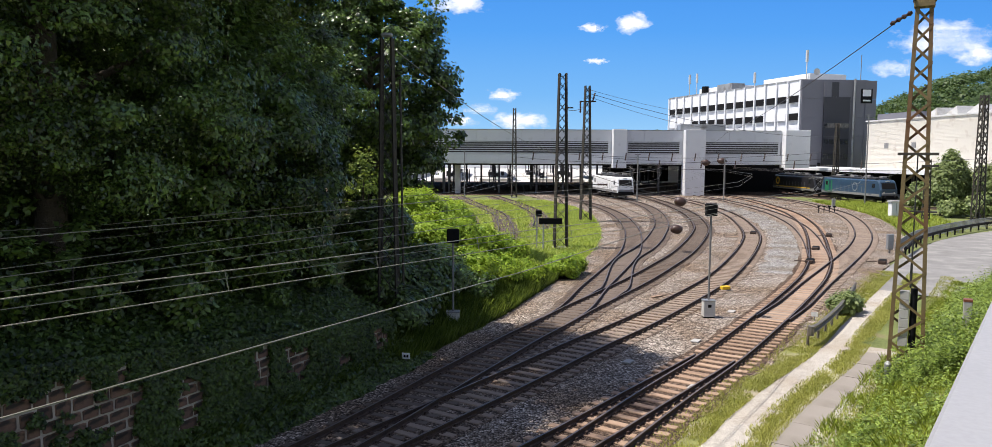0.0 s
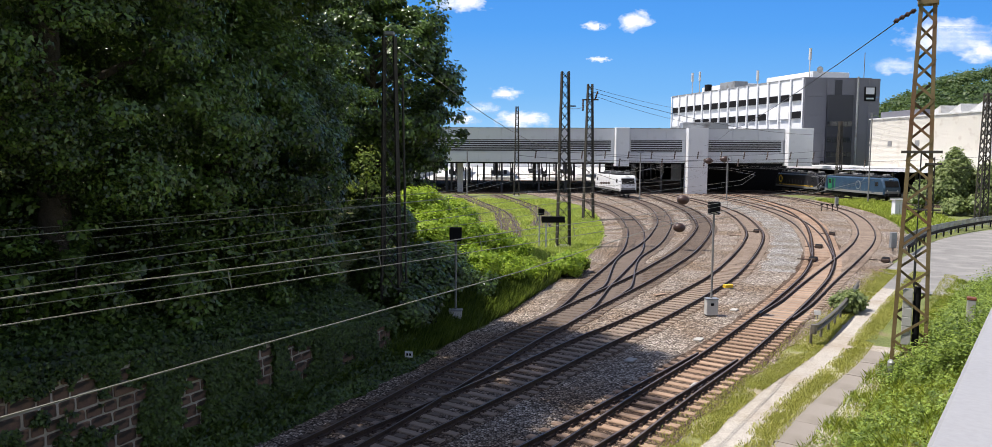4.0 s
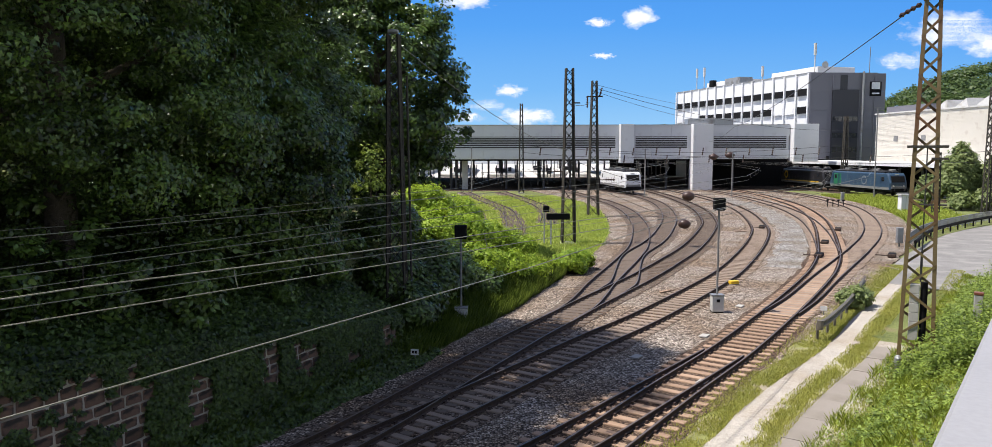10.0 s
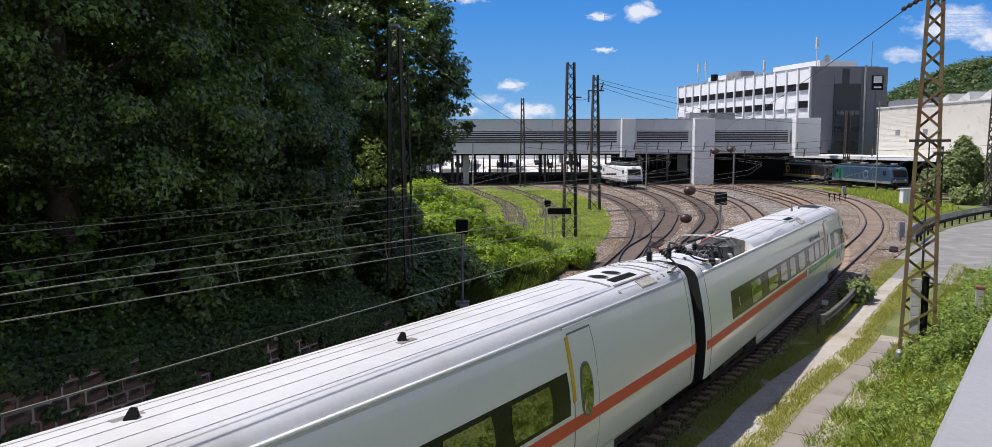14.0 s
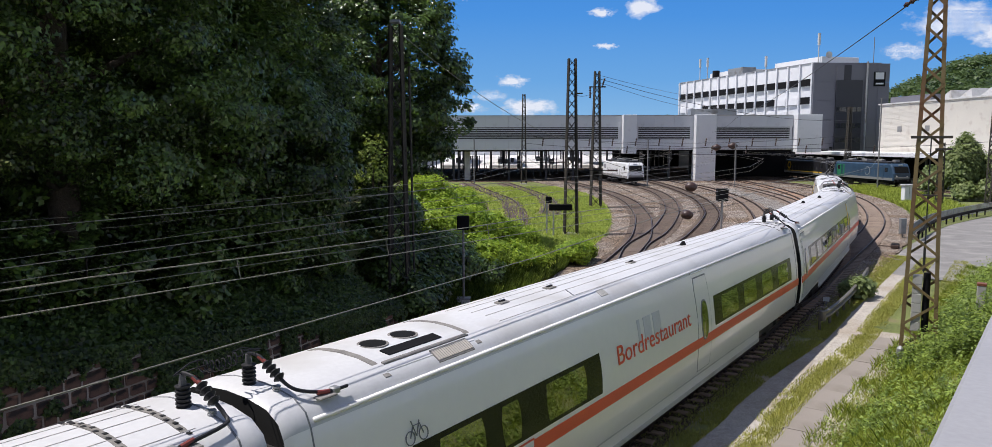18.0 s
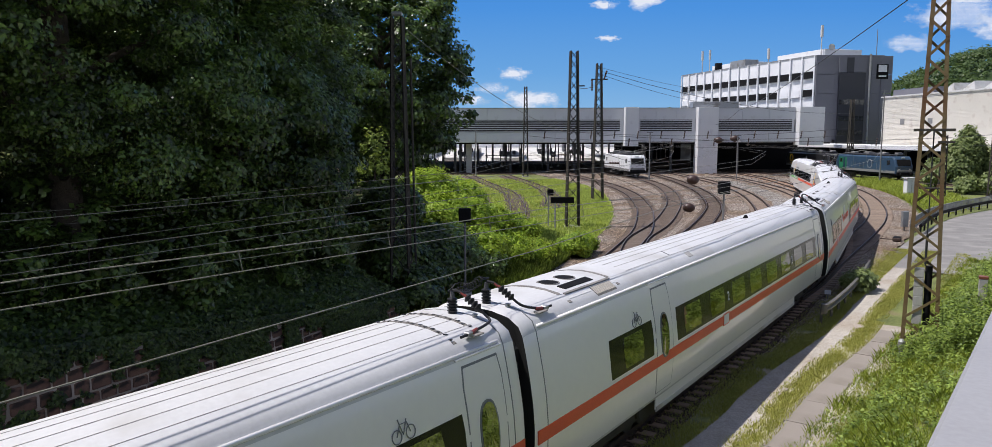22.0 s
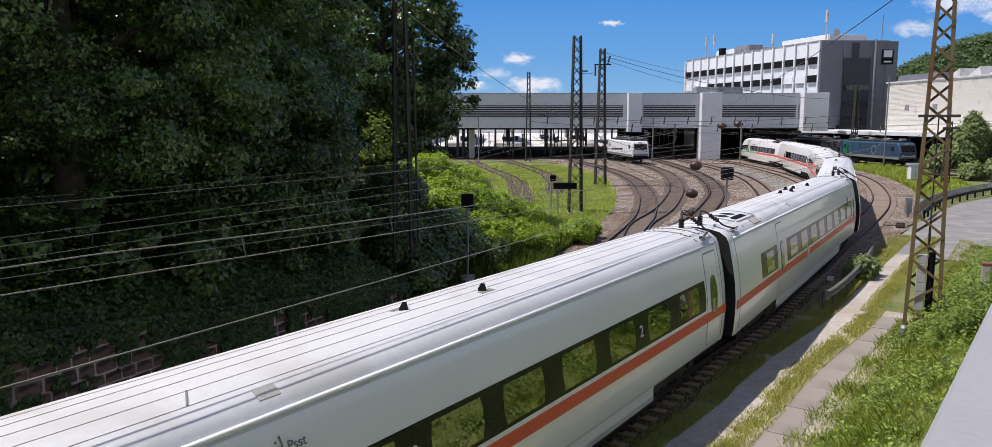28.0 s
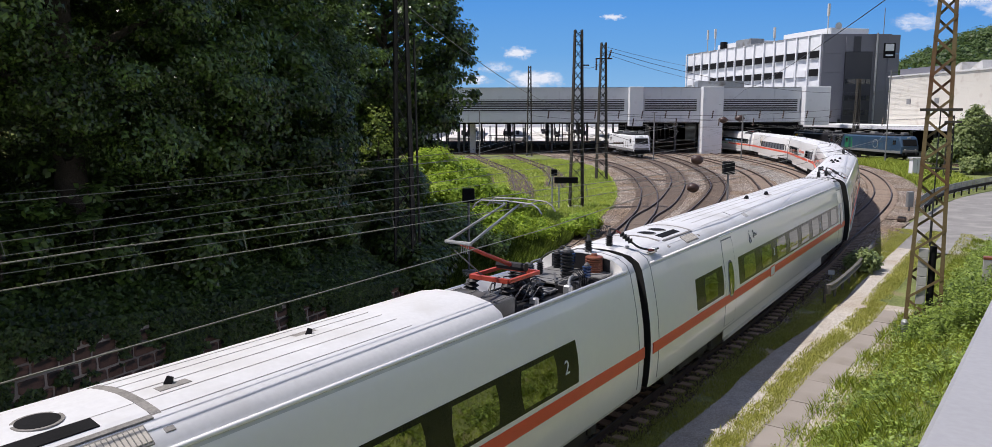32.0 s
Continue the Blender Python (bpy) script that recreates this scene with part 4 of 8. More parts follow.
def build_masts():
    t = thing("lattice_mast", pose(14.45, 25.45, -0.1, 0, 0, -30), "tall rusty lattice mast beside the service path", "lattice mast", "masts of the overhead line")
    H, wb, wt = 12.9, 1.16, 0.50
    def edge(side, z, y=0.0):
        return Vector((side * (wb + (wt - wb) * z / H) / 2, y, z))
    for side in (-1, 1):
        bm = beam(bmesh.new(), edge(side, 0), edge(side, H), 0.24, 0.02)
        for y in (-0.115, 0.115):
            a, b = edge(side, 0, y), edge(side, H, y)
            inw = Vector((-side * 0.055, 0, 0))
            beam(bm, a + inw, b + inw, 0.02, 0.12)
        part("leg", bm, M["mastnear"], t, "rusty brown channel leg")
    for y, flip in ((-0.132, 1), (0.132, -1)):
        z, side = 0.55, flip
        while z < H - 0.3:
            z2 = z + 0.86 - 0.022 * z
            part("brace", beam(bmesh.new(), edge(side, z, y), edge(-side, min(z2, H - 0.05), y), 0.014, 0.085), M["mastnear"], t)
            z, side = z2, -side
    part("footing", boxed((0, 0, -0.1), (wb + 0.4, 0.7, 0.3), bevel=0.04), M["concrete"], t)
    part("top_plate", boxed((0, 0, 12.95), (0.62, 0.42, 0.5), bevel=0.02), M["mastnear"], t)
    for x in (-0.3, 0.3):
        part("top_bolt", tube(bmesh.new(), [(x, -0.3, 12.95), (x, 0.3, 12.95)], 0.05, 6), M["mast"], t)
    part("collar", boxed((0.05, 0, 7.85), (1.22, 0.34, 0.09)), M["mast"], t, "dark steel collar bar")
    part("collar", boxed((0.42, 0, 7.45), (0.5, 0.4, 0.07)), M["mast"], t)
    part("collar", boxed((0.2, 0, 5.9), (1.0, 0.2, 0.05)), M["mast"], t)
    part("tension_weight", tube(bmesh.new(), [(0.16, 0.05, 1.2), (0.16, 0.05, 3.25)], 0.11, 12), M["dark"], t, "black round tension weight")
    for k in range(6):
        part("tension_weight", boxed((-0.12, 0.02, 1.38 + 0.325 * k), (0.3, 0.26, 0.322), bevel=0.015), M["concrete"], t, "grey concrete tension weight block")
    part("rod", tube(bmesh.new(), [(0.04, 0.05, 3.25), (0.04, 0.05, 7.85)], 0.022, 6), M["darkwire"], t)
    part("rod", tube(bmesh.new(), [(0.04, 0.05, 3.3), (0.04, 0.05, 4.3)], 0.04, 6), M["darkwire"], t)
    q = thing("marker_post", pose(17.0, 26.2, terrain(17.0, 26.2), 0, 0, -30), "short concrete post with a rusty cap among the weeds", "post")
    part("shaft", boxed((0, 0, 0.75), (0.27, 0.27, 1.7), bevel=0.02), M["concrete"], q)
    part("cap", boxed((0, 0, 1.64), (0.29, 0.29, 0.1), bevel=0.015), M["coil"], q, "rusty cap")
    q = thing("marker_post", pose(13.55, 24.9, -0.1), "short grey steel post at the mast's foot", "post")
    part("shaft", tube(bmesh.new(), [(0, 0, 0), (0, 0, 0.75)], 0.11, 10), M["zinc"], q)
    part("cap", tube(bmesh.new(), [(0, 0, 0.75), (0, 0, 0.84)], [0.12, 0.05], 10), M["zinc"], q)
    part("insulator_stay", insulator(bmesh.new(), (-0.35, 0.1, 12.6), (-1.0, 0.2, 12.25), 0.09, 4), M["brown"], t)
    a = mast(6.0, 62.7, 0, 14.4, 1.05, 0.55, 1.15, "dark lattice mast standing in the grass", M["mast"], leg=0.13, brace=0.075)
    part("bracket", beam(bmesh.new(), (0.3, 0, 11.6), (0.9, 0, 11.6), 0.1), M["mast"], a)
    b = mast(11.4, 88.7, 0, 15.8, 1.2, 0.5, 1.3, "dark lattice mast with a crossarm beside the tracks", M["mast"], leg=0.15, brace=0.085)
    part("crossarm", beam(bmesh.new(), (-0.9, 0, 14.0), (1.0, 0, 14.0), 0.14), M["mast"], b)
    part("insulator", insulator(bmesh.new(), (-0.8, 0, 14.0), (-0.8, 0, 12.7), 0.13), M["brown"], b)
    part("insulator", insulator(bmesh.new(), (0.6, 0, 14.0), (0.9, 0, 15.0), 0.13), M["brown"], b)
    mast(4.6, 140, 0, 16.4, 0.9, 0.4, 1.6, "slim lattice mast in front of the deck", M["mast"], leg=0.16, brace=0.1)
    c = mast(-4.05, 30.2, 0.2, 12.0, 0.75, 0.4, 0.95, "dark lattice mast half hidden by the trees", M["mast"], leg=0.09, brace=0.05)
    part("lamp_head", boxed((0.0, -0.1, 12.1), (0.45, 0.28, 0.16), bevel=0.05), M["zinc"], c)
    part("cable_pole", tube(bmesh.new(), [(0.62, 0, 0.2), (0.5, 0, 10.4)], 0.05, 6), M["mast"], c)
    mast(59.2, 90.5, 0, 15.2, 1.0, 0.6, 1.2, "lattice mast beside the far bend of the road", M["mast"], leg=0.14, brace=0.08)
    mast(52.6, 90.0, 0, 7.5, 0.6, 0.4, 1.1, "short lattice post by the road fence", M["mast"], leg=0.1, brace=0.06)
    mast(64.5, 140, 0, 14.0, 0.9, 0.5, 1.5, "lattice mast behind the locomotives", M["mast"], leg=0.16, brace=0.1)
    for x, y, h, lab in ((60.7, 121.0, 14.5, "slim grey pole with a bracket near the platform"), (40, 128, 7.5, "thin signal pole between the tracks"), (24.8, 126, 8.0, "thin pole near the white locomotive"),
                         (-4.6, 140, 8.5, "pole with a lamp in front of the deck")):
        p = thing("pole", pose(x, y, 0), lab, "pole")
        part("shaft", tube(bmesh.new(), [(0, 0, 0), (0, 0, h)], 0.11, 8), M["grey"], p)
        part("bracket", beam(bmesh.new(), (-0.5, 0, h), (0.5, 0, h), 0.1), M["grey"], p)


def signal(x, y, z, h, label, cabinet_side=0.0, base_h=0.75):
    s = thing("railway_signal", pose(x, y, z), label, "railway signal", "signals")
    part("post", tube(bmesh.new(), [(0, 0, 0), (0, 0, h)], 0.05, 8), M["grey"], s)
    head = part("head", boxed((0, 0, h + 0.28), (0.52, 0.32, 0.60), bevel=0.03), M["dark"], s)
    for dx in (-0.13, 0.13):
        part("hood", tube(bmesh.new(), [(dx, 0.16, h + 0.3), (dx, 0.36, h + 0.32)], 0.09, 8), M["dark"], head)
    c = part("cabinet", boxed((0, -0.02, 0.45), (0.55, 0.42, base_h), bevel=0.02), M["lightgrey"], s, "light grey metal cabinet at the foot")
    part("lid", boxed((0, -0.02, 0.45 + base_h / 2 + 0.03), (0.6, 0.47, 0.05)), M["zinc"], c)
    part("label_plate", boxed((0.0, -0.235, 0.6), (0.16, 0.012, 0.14)), M["dark"], c)
    part("footing", boxed((0, 0, 0.03), (0.5, 0.4, 0.12)), M["dark"], s)


def build_lineside():
    signal(10.5, 35.4, -0.05, 4.9, "slim black signal post with a dark lamp box")
    signal(-1.55, 32.3, -0.12, 4.0, "slim black signal post beside the leafy bank", base_h=1.0)
    k = thing("track_sign", pose(-3.0, 26.9, 0, 0, 0, -15), "small white kilometre plate beside the ballast", "sign")
    part("plate", boxed((0, 0, 0.33), (0.30, 0.03, 0.22)), M["white"], k)
    part("stake", boxed((0, 0.03, 0.15), (0.05, 0.04, 0.4)), M["grey"], k)
    part("marking", boxed((-0.05, -0.02, 0.33), (0.07, 0.012, 0.09)), M["dark"], k)
    part("marking", boxed((0.06, -0.02, 0.33), (0.07, 0.012, 0.09)), M["dark"], k)
    c = thing("relay_cabinet", pose(51.5, 95.0, -0.1), "white relay cabinet on the grass", "cabinet")
    part("body", boxed((0, 0, 1.1), (1.15, 0.9, 2.2), bevel=0.03), M["white"], c)
    part("roof", boxed((0, 0, 2.26), (1.5, 1.2, 0.12), bevel=0.02), M["lightgrey"], c)
    part("door_seam", boxed((0.0, -0.455, 1.1), (0.03, 0.02, 2.0)), M["grey"], c)
    for x, y in ((51.5, 112), (32.3, 60.0)):
        c = thing("junction_box", pose(x, y, -0.1), "small grey junction box on a post", "junction box")
        part("body", boxed((0, 0, 1.0), (0.46, 0.34, 1.25), bevel=0.03), M["zinc"], c)
        part("post", boxed((0, 0, 0.2), (0.1, 0.1, 0.6)), M["grey"], c)
    for x, yy, w, z in ((5.0, 61.0, 1.9, 2.35), (4.1, 62.0, 0.5, 2.9)):
        b = thing("signal_box", pose(x, yy, 0), "black lineside box on a pale post in the meadow", "signal box", "lineside boxes")
        part("body", boxed((0, 0, z), (w, 0.35, 0.5), bevel=0.03), M["dark"], b)
        part("post", boxed((-w * 0.3, 0, z / 2 - 0.05), (0.12, 0.12, z - 0.1)), M["lightgrey"], b)
    y = thing("cable_box", pose(13.6, 42.7, 0.0, 0, 0, 20), "low yellow cable box on the ballast", "box")
    part("body", boxed((0, 0, 0.12), (0.55, 0.3, 0.22), bevel=0.03), M["yellow"], y)
    part("foot", boxed((0, 0, 0.01), (0.6, 0.34, 0.06)), M["grey"], y)
    w = thing("track_sign", pose(15.3, 34.7, 0, 0, 0, -25), "small white plate by the main track", "sign")
    part("plate", boxed((0, 0, 0.28), (0.28, 0.03, 0.2)), M["white"], w)
    part("stake", boxed((0, 0.03, 0.12), (0.05, 0.04, 0.34)), M["grey"], w)


def build_guardrail():
    g = thing("guardrail", label="short bent steel guardrail beside the path", category="guardrail")
    line = spline([(13.1, 29.9), (13.9, 30.9), (16.3, 34.4), (18.4, 37.8), (20.3, 41.0)], 0.5)
    prof = [(-0.02, 0.0), (0.06, 0.05), (0.06, 0.11), (-0.02, 0.155), (-0.02, 0.20), (0.06, 0.245), (0.06, 0.305), (-0.02, 0.355)]
    verts, faces = [], []
    for i, p in enumerate(line):
        d = (line[min(i + 1, len(line) - 1)] - line[max(i - 1, 0)]).normalized()
        z = 0.45
        for a, h in prof + [(x - 0.012, h) for x, h in prof[::-1]]:
            verts.append((p.x + d.y * a, p.y - d.x * a, z + h))
    n = 2 * len(prof)
    for i in range(len(line) - 1):
        for k in range(n):
            faces.append((n * i + k, n * i + (k + 1) % n, n * (i + 1) + (k + 1) % n, n * (i + 1) + k))
    raw("rail_beam", verts, faces, M["guard"], g)
    for i in range(0, len(line), 3):
        p = line[i]
        part("post", boxed((p.x - 0.1, p.y + 0.08, 0.28), (0.08, 0.1, 0.75)), M["guard"], g)
    part("end_piece", tube(bmesh.new(), [(13.05, 29.85, 0.44), (13.05, 29.85, 0.82)], 0.13, 10), M["guard"], g)
    f = thing("road_fence", label="grey steel railing along the curved road", category="fence")
    line = spline([(31.8, 58.2), (37.4, 66.0), (41.8, 70.9), (48.4, 77.2), (57.0, 84.0), (68, 89)], 0.5)
    low = thing("guardrail", label="low steel crash barrier on the road's edge", category="guardrail")
    for z, w, ob in ((1.05, 0.07, f), (0.15, 0.05, f)):
        part("top_rail" if z > 0.5 else "bottom_rail", tube(bmesh.new(), [(p.x, p.y, z) for p in line], w / 2, 6), M["zinc"], ob)
    for i in range(0, len(line), 4):
        p = line[i]
        part("post", boxed((p.x, p.y, 0.5), (0.07, 0.07, 1.1)), M["zinc"], f)
    bm = bmesh.new()
    for i in range((len(line) - 1) * 4):
        p, d = along(line, 0.5, i * 0.125)
        box(bm, (p.x, p.y, 0.6), (0.022, 0.022, 0.9))
    tagged(part("railing_infill", bm, M["zinc"], f), kind="stuff")
    inner = offset(line, 0.7)
    part("rail_beam", tube(bmesh.new(), [(p.x, p.y, 0.62) for p in inner], 0.14, 6), M["dark"], low)
    for i in range(0, len(inner), 5):
        part("post", boxed((inner[i].x, inner[i].y, 0.3), (0.1, 0.1, 0.65)), M["dark"], low)



def build_switches():
    """Point machines, plates, stakes and rubbish between the tracks."""
    for x, y, a in ((26.4, 74.6, 68), (23.4, 54.2, 60), (28.6, 54.0, 60), (27.2, 62.0, 62), (33.0, 72.4, 66)):
        s = thing("point_machine", pose(x, y, -0.06, 0, 0, a), "dark steel point machine beside a switch", "point machine", "point machines")
        part("case", boxed((0, 0, 0.17), (1.15, 0.55, 0.26), bevel=0.05), M["railside"], s)
        part("lid", boxed((0, 0, 0.31), (1.0, 0.5, 0.03), bevel=0.01), M["dark"], s)
        part("rod", tube(bmesh.new(), [(0.1, 0.2, 0.12), (0.1, 1.1, 0.12)], 0.035, 6), M["railside"], s)
    for k in range(4):
        x, y = 45.9 + k * 0.62, 104.2 - k * 0.25
        s = thing("stake", pose(x, y, -0.1), "short black lineside stake", "stake", "lineside stakes")
        part("shaft", boxed((0, 0, 0.45), (0.09, 0.09, 0.95)), M["dark"], s)
        part("cap", boxed((0, 0, 0.98), (0.34, 0.2, 0.18), bevel=0.02), M["dark"], s)
    for x, y, a, l in ((23.3, 71.4, 20, 1.3), (22.2, 66.0, 75, 1.7), (9.2, 40.5, 40, 0.9), (18.0, 52.0, 10, 0.8)):
        s = thing("plank", pose(x, y, 0.0, 0, 0, a), "weathered brown plank lying in the ballast", "plank", "planks between the tracks")
        part("board", boxed((0, 0, 0.03), (l, 0.16, 0.06), bevel=0.01), M["rustsleeper"], s)
    for x, y in ((12.0, 36.6), (8.6, 30.6), (5.2, 27.4), (6.8, 24.3)):
        s = thing("cable_duct_lid", pose(x, y, -0.02, 0, 0, 57), "flat grey concrete cable duct lid in the ballast", "duct lid", "duct lids")
        part("slab", boxed((0, 0, 0.03), (0.5, 0.32, 0.06), bevel=0.01), M["concrete"], s)


build_switches()
build_masts()
build_lineside()
build_guardrail()


# ---------------------------------------------------------------- overhead line, locomotives, clouds
def wire(name, pts, r, material, parent, sag=0.0):
    """A wire through points, sagging between its ends."""
    out = []
    for a, b in zip(pts, pts[1:]):
        a, b = Vector(a), Vector(b)
        for k in range(8):
            u = k / 8
            out.append(a + (b - a) * u - Vector((0, 0, sag * 4 * u * (1 - u))))
    out.append(Vector(pts[-1]))
    return part(name, tube(bmesh.new(), out, r, 5), material, parent)


def build_wires():
    def over(line, z, ys, side=0.0):
        pts = []
        for y in ys:
            p = min(line, key=lambda q: abs(q.y - y))
            pts.append((p.x + side, p.y, z))
        return pts
    specs = [(MAIN_LINE, (-12, 2, 8.4, 16, 24, 44, 66, 90, 116, 145), 5.47, 5.80), (LINES["middle"], (-2, 8, 28, 52, 78, 104, 135), 5.6, 5.85), (LINES["west"], (-1, 8, 30, 54, 80, 106, 140), 5.6, 5.85),
             (LINES["outer"], (40, 60, 82, 108, 140), 5.6, 6.5), (LINES["loco"], (48, 70, 95, 120, 150), 5.6, 6.5), (LINES["yard"], (42, 62, 85, 110, 140), 5.6, 6.5)]
    for n, (line, ys, z0, z1) in enumerate(specs):
        t = thing("overhead_line", label="contact wire and carrier cable above a track", category="overhead line", group="overhead lines")
        near = n < 3
        low = over(line, z0, ys, 0.15)
        high = over(line, z1, ys, 0.1)
        if n == 0:
            lift = [(-12, 0.50), (2, 0.46), (8.4, 0.37), (16, 0.25), (24, 0.15), (44, 0)]
            low = [(x, y, z + float(np.interp(y, [q[0] for q in lift], [q[1] for q in lift]))) for x, y, z in low]
            mid = [(x, y, z + 0.17) for x, y, z in low]
            wire("auxiliary_cable", mid, 0.005, M["wire"], t)
            high = [(x, y, z + 0.87 * float(np.interp(y, [q[0] for q in lift], [q[1] for q in lift]))) for x, y, z in high]
        if n in (1, 2):
            a, b = ([(-2, -0.5), (8, -0.37), (28, 0.0)], [(-2, -0.5), (8, -0.38), (28, 0.05)]) if n == 1 else ([(-1, -0.25), (8, -0.17), (30, 0.2), (54, 0)], [(-1, 0.22), (30, 0.26), (54, 0)])
            low = [(x, y, z + float(np.interp(y, [q[0] for q in a], [q[1] for q in a]))) for x, y, z in low]
            high = [(x, y, z + float(np.interp(y, [q[0] for q in b], [q[1] for q in b]))) for x, y, z in high]
        wire("contact_wire", low, 0.0075 if near else 0.012, M["wire"], t)
        wire("carrier_cable", high, 0.009 if near else 0.012, M["wire"], t, 0.03)
        for a, b, c, d in zip(low, low[1:], high, high[1:]):
            for u in (0.2, 0.5, 0.8):
                p, q = Vector(a).lerp(Vector(b), u), Vector(c).lerp(Vector(d), u)
                part("dropper", tube(bmesh.new(), [p, q], 0.006, 4), M["wire"], t)
    t = thing("feeder_line", label="thick bare feeder cables strung past the trees", category="overhead line")
    wire("cable", [(-9.4, -3.5, 5.5), (-3.8, 5.75, 5.54), (0.62, 13.0, 5.60), (4.2, 19.2, 5.75), (12.9, 34.2, 5.6)], 0.0085, M["wire"], t)
    wire("cable", [(-16.4, 12.0, 5.80), (-9.5, 18.5, 5.86), (-1.5, 29.0, 6.2), (6.0, 62.7, 7.0)], 0.0085, M["wire"], t)
    wire("cable", [(-17.0, 14.0, 5.15), (-9.8, 20.0, 5.41), (-2.2, 30.5, 5.8), (6.0, 62.7, 6.4)], 0.0085, M["wire"], t)
    s = thing("stay_wire", label="long stay wire from the near mast to the deck", category="wire")
    wire("cable", [(14.1, 25.6, 12.5), (37.5, 120.0, 11.4), (41.8, 149.5, 9.5)], 0.022, M["darkwire"], s, 0.5)
    s = thing("stay_wire", label="stay wire from the bank mast to the mast in the grass", category="wire")
    wire("cable", [(-4.05, 30.2, 12.0), (6.0, 62.7, 7.7)], 0.016, M["wire"], s, 0.7)
    s = thing("stay_wire", label="thin wires from the slim mast to the office roof", category="wire")
    for a, b in (((11.4, 88.7, 15.4), (56, 200, 19.0)), ((11.4, 88.7, 14.6), (44.0, 152.0, 13.4)), ((6.0, 62.7, 11.6), (11.4, 88.7, 13.8))):
        wire("cable", [a, b], 0.025, M["darkwire"], s, 0.5)
    h = thing("headspan", label="cross-span wires over the tracks with brown insulators", category="overhead line", group="headspans")
    wire("span_wire", [(6.0, 62.7, 7.0), (15.2, 60.0, 4.2), (30.0, 66.0, 4.6), (52, 92, 6.5)], 0.018, M["darkwire"], h, 0.2)
    wire("span_wire", [(6.0, 62.7, 5.6), (15.0, 60.0, 1.9), (28.0, 64.0, 4.2)], 0.018, M["darkwire"], h, 0.1)
    for x, y, z in ((15.3, 60.0, 4.05), (15.05, 60.0, 1.82)):
        part("weight_ball", tube(bmesh.new(), [(x - 0.48, y, z - 0.04), (x - 0.38, y, z - 0.03), (x - 0.2, y, z), (x, y, z), (x + 0.2, y, z), (x + 0.4, y, z + 0.02), (x + 0.5, y, z + 0.03)], [0.12, 0.25, 0.36, 0.39, 0.36, 0.22, 0.05], 14), M["brown"], h, "round brown insulator body", smooth=True)
    for x, z in ((40.2, 6.6), (43.2, 6.9)):
        part("weight_ball", tube(bmesh.new(), [(x - 0.9, 140, z), (x - 0.4, 140, z), (x, 140, z), (x + 0.4, 140, z), (x + 0.9, 140, z)], [0.15, 0.5, 0.66, 0.5, 0.12], 12), M["brown"], h, smooth=True)
    wire("span_wire", [(4.6, 140, 7.5), (24, 140, 6.6), (42, 140, 6.8), (64.5, 140, 7.6)], 0.035, M["darkwire"], h, 0.3)
    wire("span_wire", [(4.6, 140, 8.8), (64.5, 140, 8.8)], 0.035, M["darkwire"], h, 1.4)
    for k in range(13):
        x = 8 + k * 4.3
        part("insulator", insulator(bmesh.new(), (x, 140, 6.9), (x + 0.2, 140, 8.3), 0.16, 4), M["brown"], h)
    h2 = thing("headspan", label="cross-span wires between the masts in the grass and the road", category="overhead line", group="headspans")
    wire("span_wire", [(11.4, 88.7, 7.6), (59.2, 90.5, 7.6)], 0.022, M["darkwire"], h2, 0.8)
    wire("span_wire", [(11.4, 88.7, 6.3), (59.2, 90.5, 6.3)], 0.022, M["darkwire"], h2, 0.2)
    wire("span_wire", [(11.4, 88.7, 15.0), (64.5, 140, 11.5)], 0.03, M["darkwire"], h2, 1.5)
    for x in (15, 20, 25, 29, 36, 44):
        part("insulator", insulator(bmesh.new(), (x, 89, 6.3), (x + 0.1, 89, 7.2), 0.1, 4), M["brown"], h2)
    for x0, y0, x1, y1, z in ((-2, 96, 8, 92, 5.0), (0, 84, 9, 80, 4.6), (3, 74, 11, 70, 4.8)):
        c = thing("cantilever", label="dark cantilever arm of the siding's overhead line", category="overhead line", group="cantilevers")
        part("arm", beam(bmesh.new(), (x0, y0, z), (x1, y1, z + 0.2), 0.07), M["dark"], c)
        part("insulator", insulator(bmesh.new(), (x1 - 0.9, y1 + 0.3, z + 0.2), (x1, y1, z + 0.2), 0.11, 4), M["brown"], c)
        part("hanger", tube(bmesh.new(), [(x0 + 0.3, y0 - 0.1, z), (x0 + 0.5, y0 - 0.2, z - 0.9)], 0.03, 5), M["dark"], c)


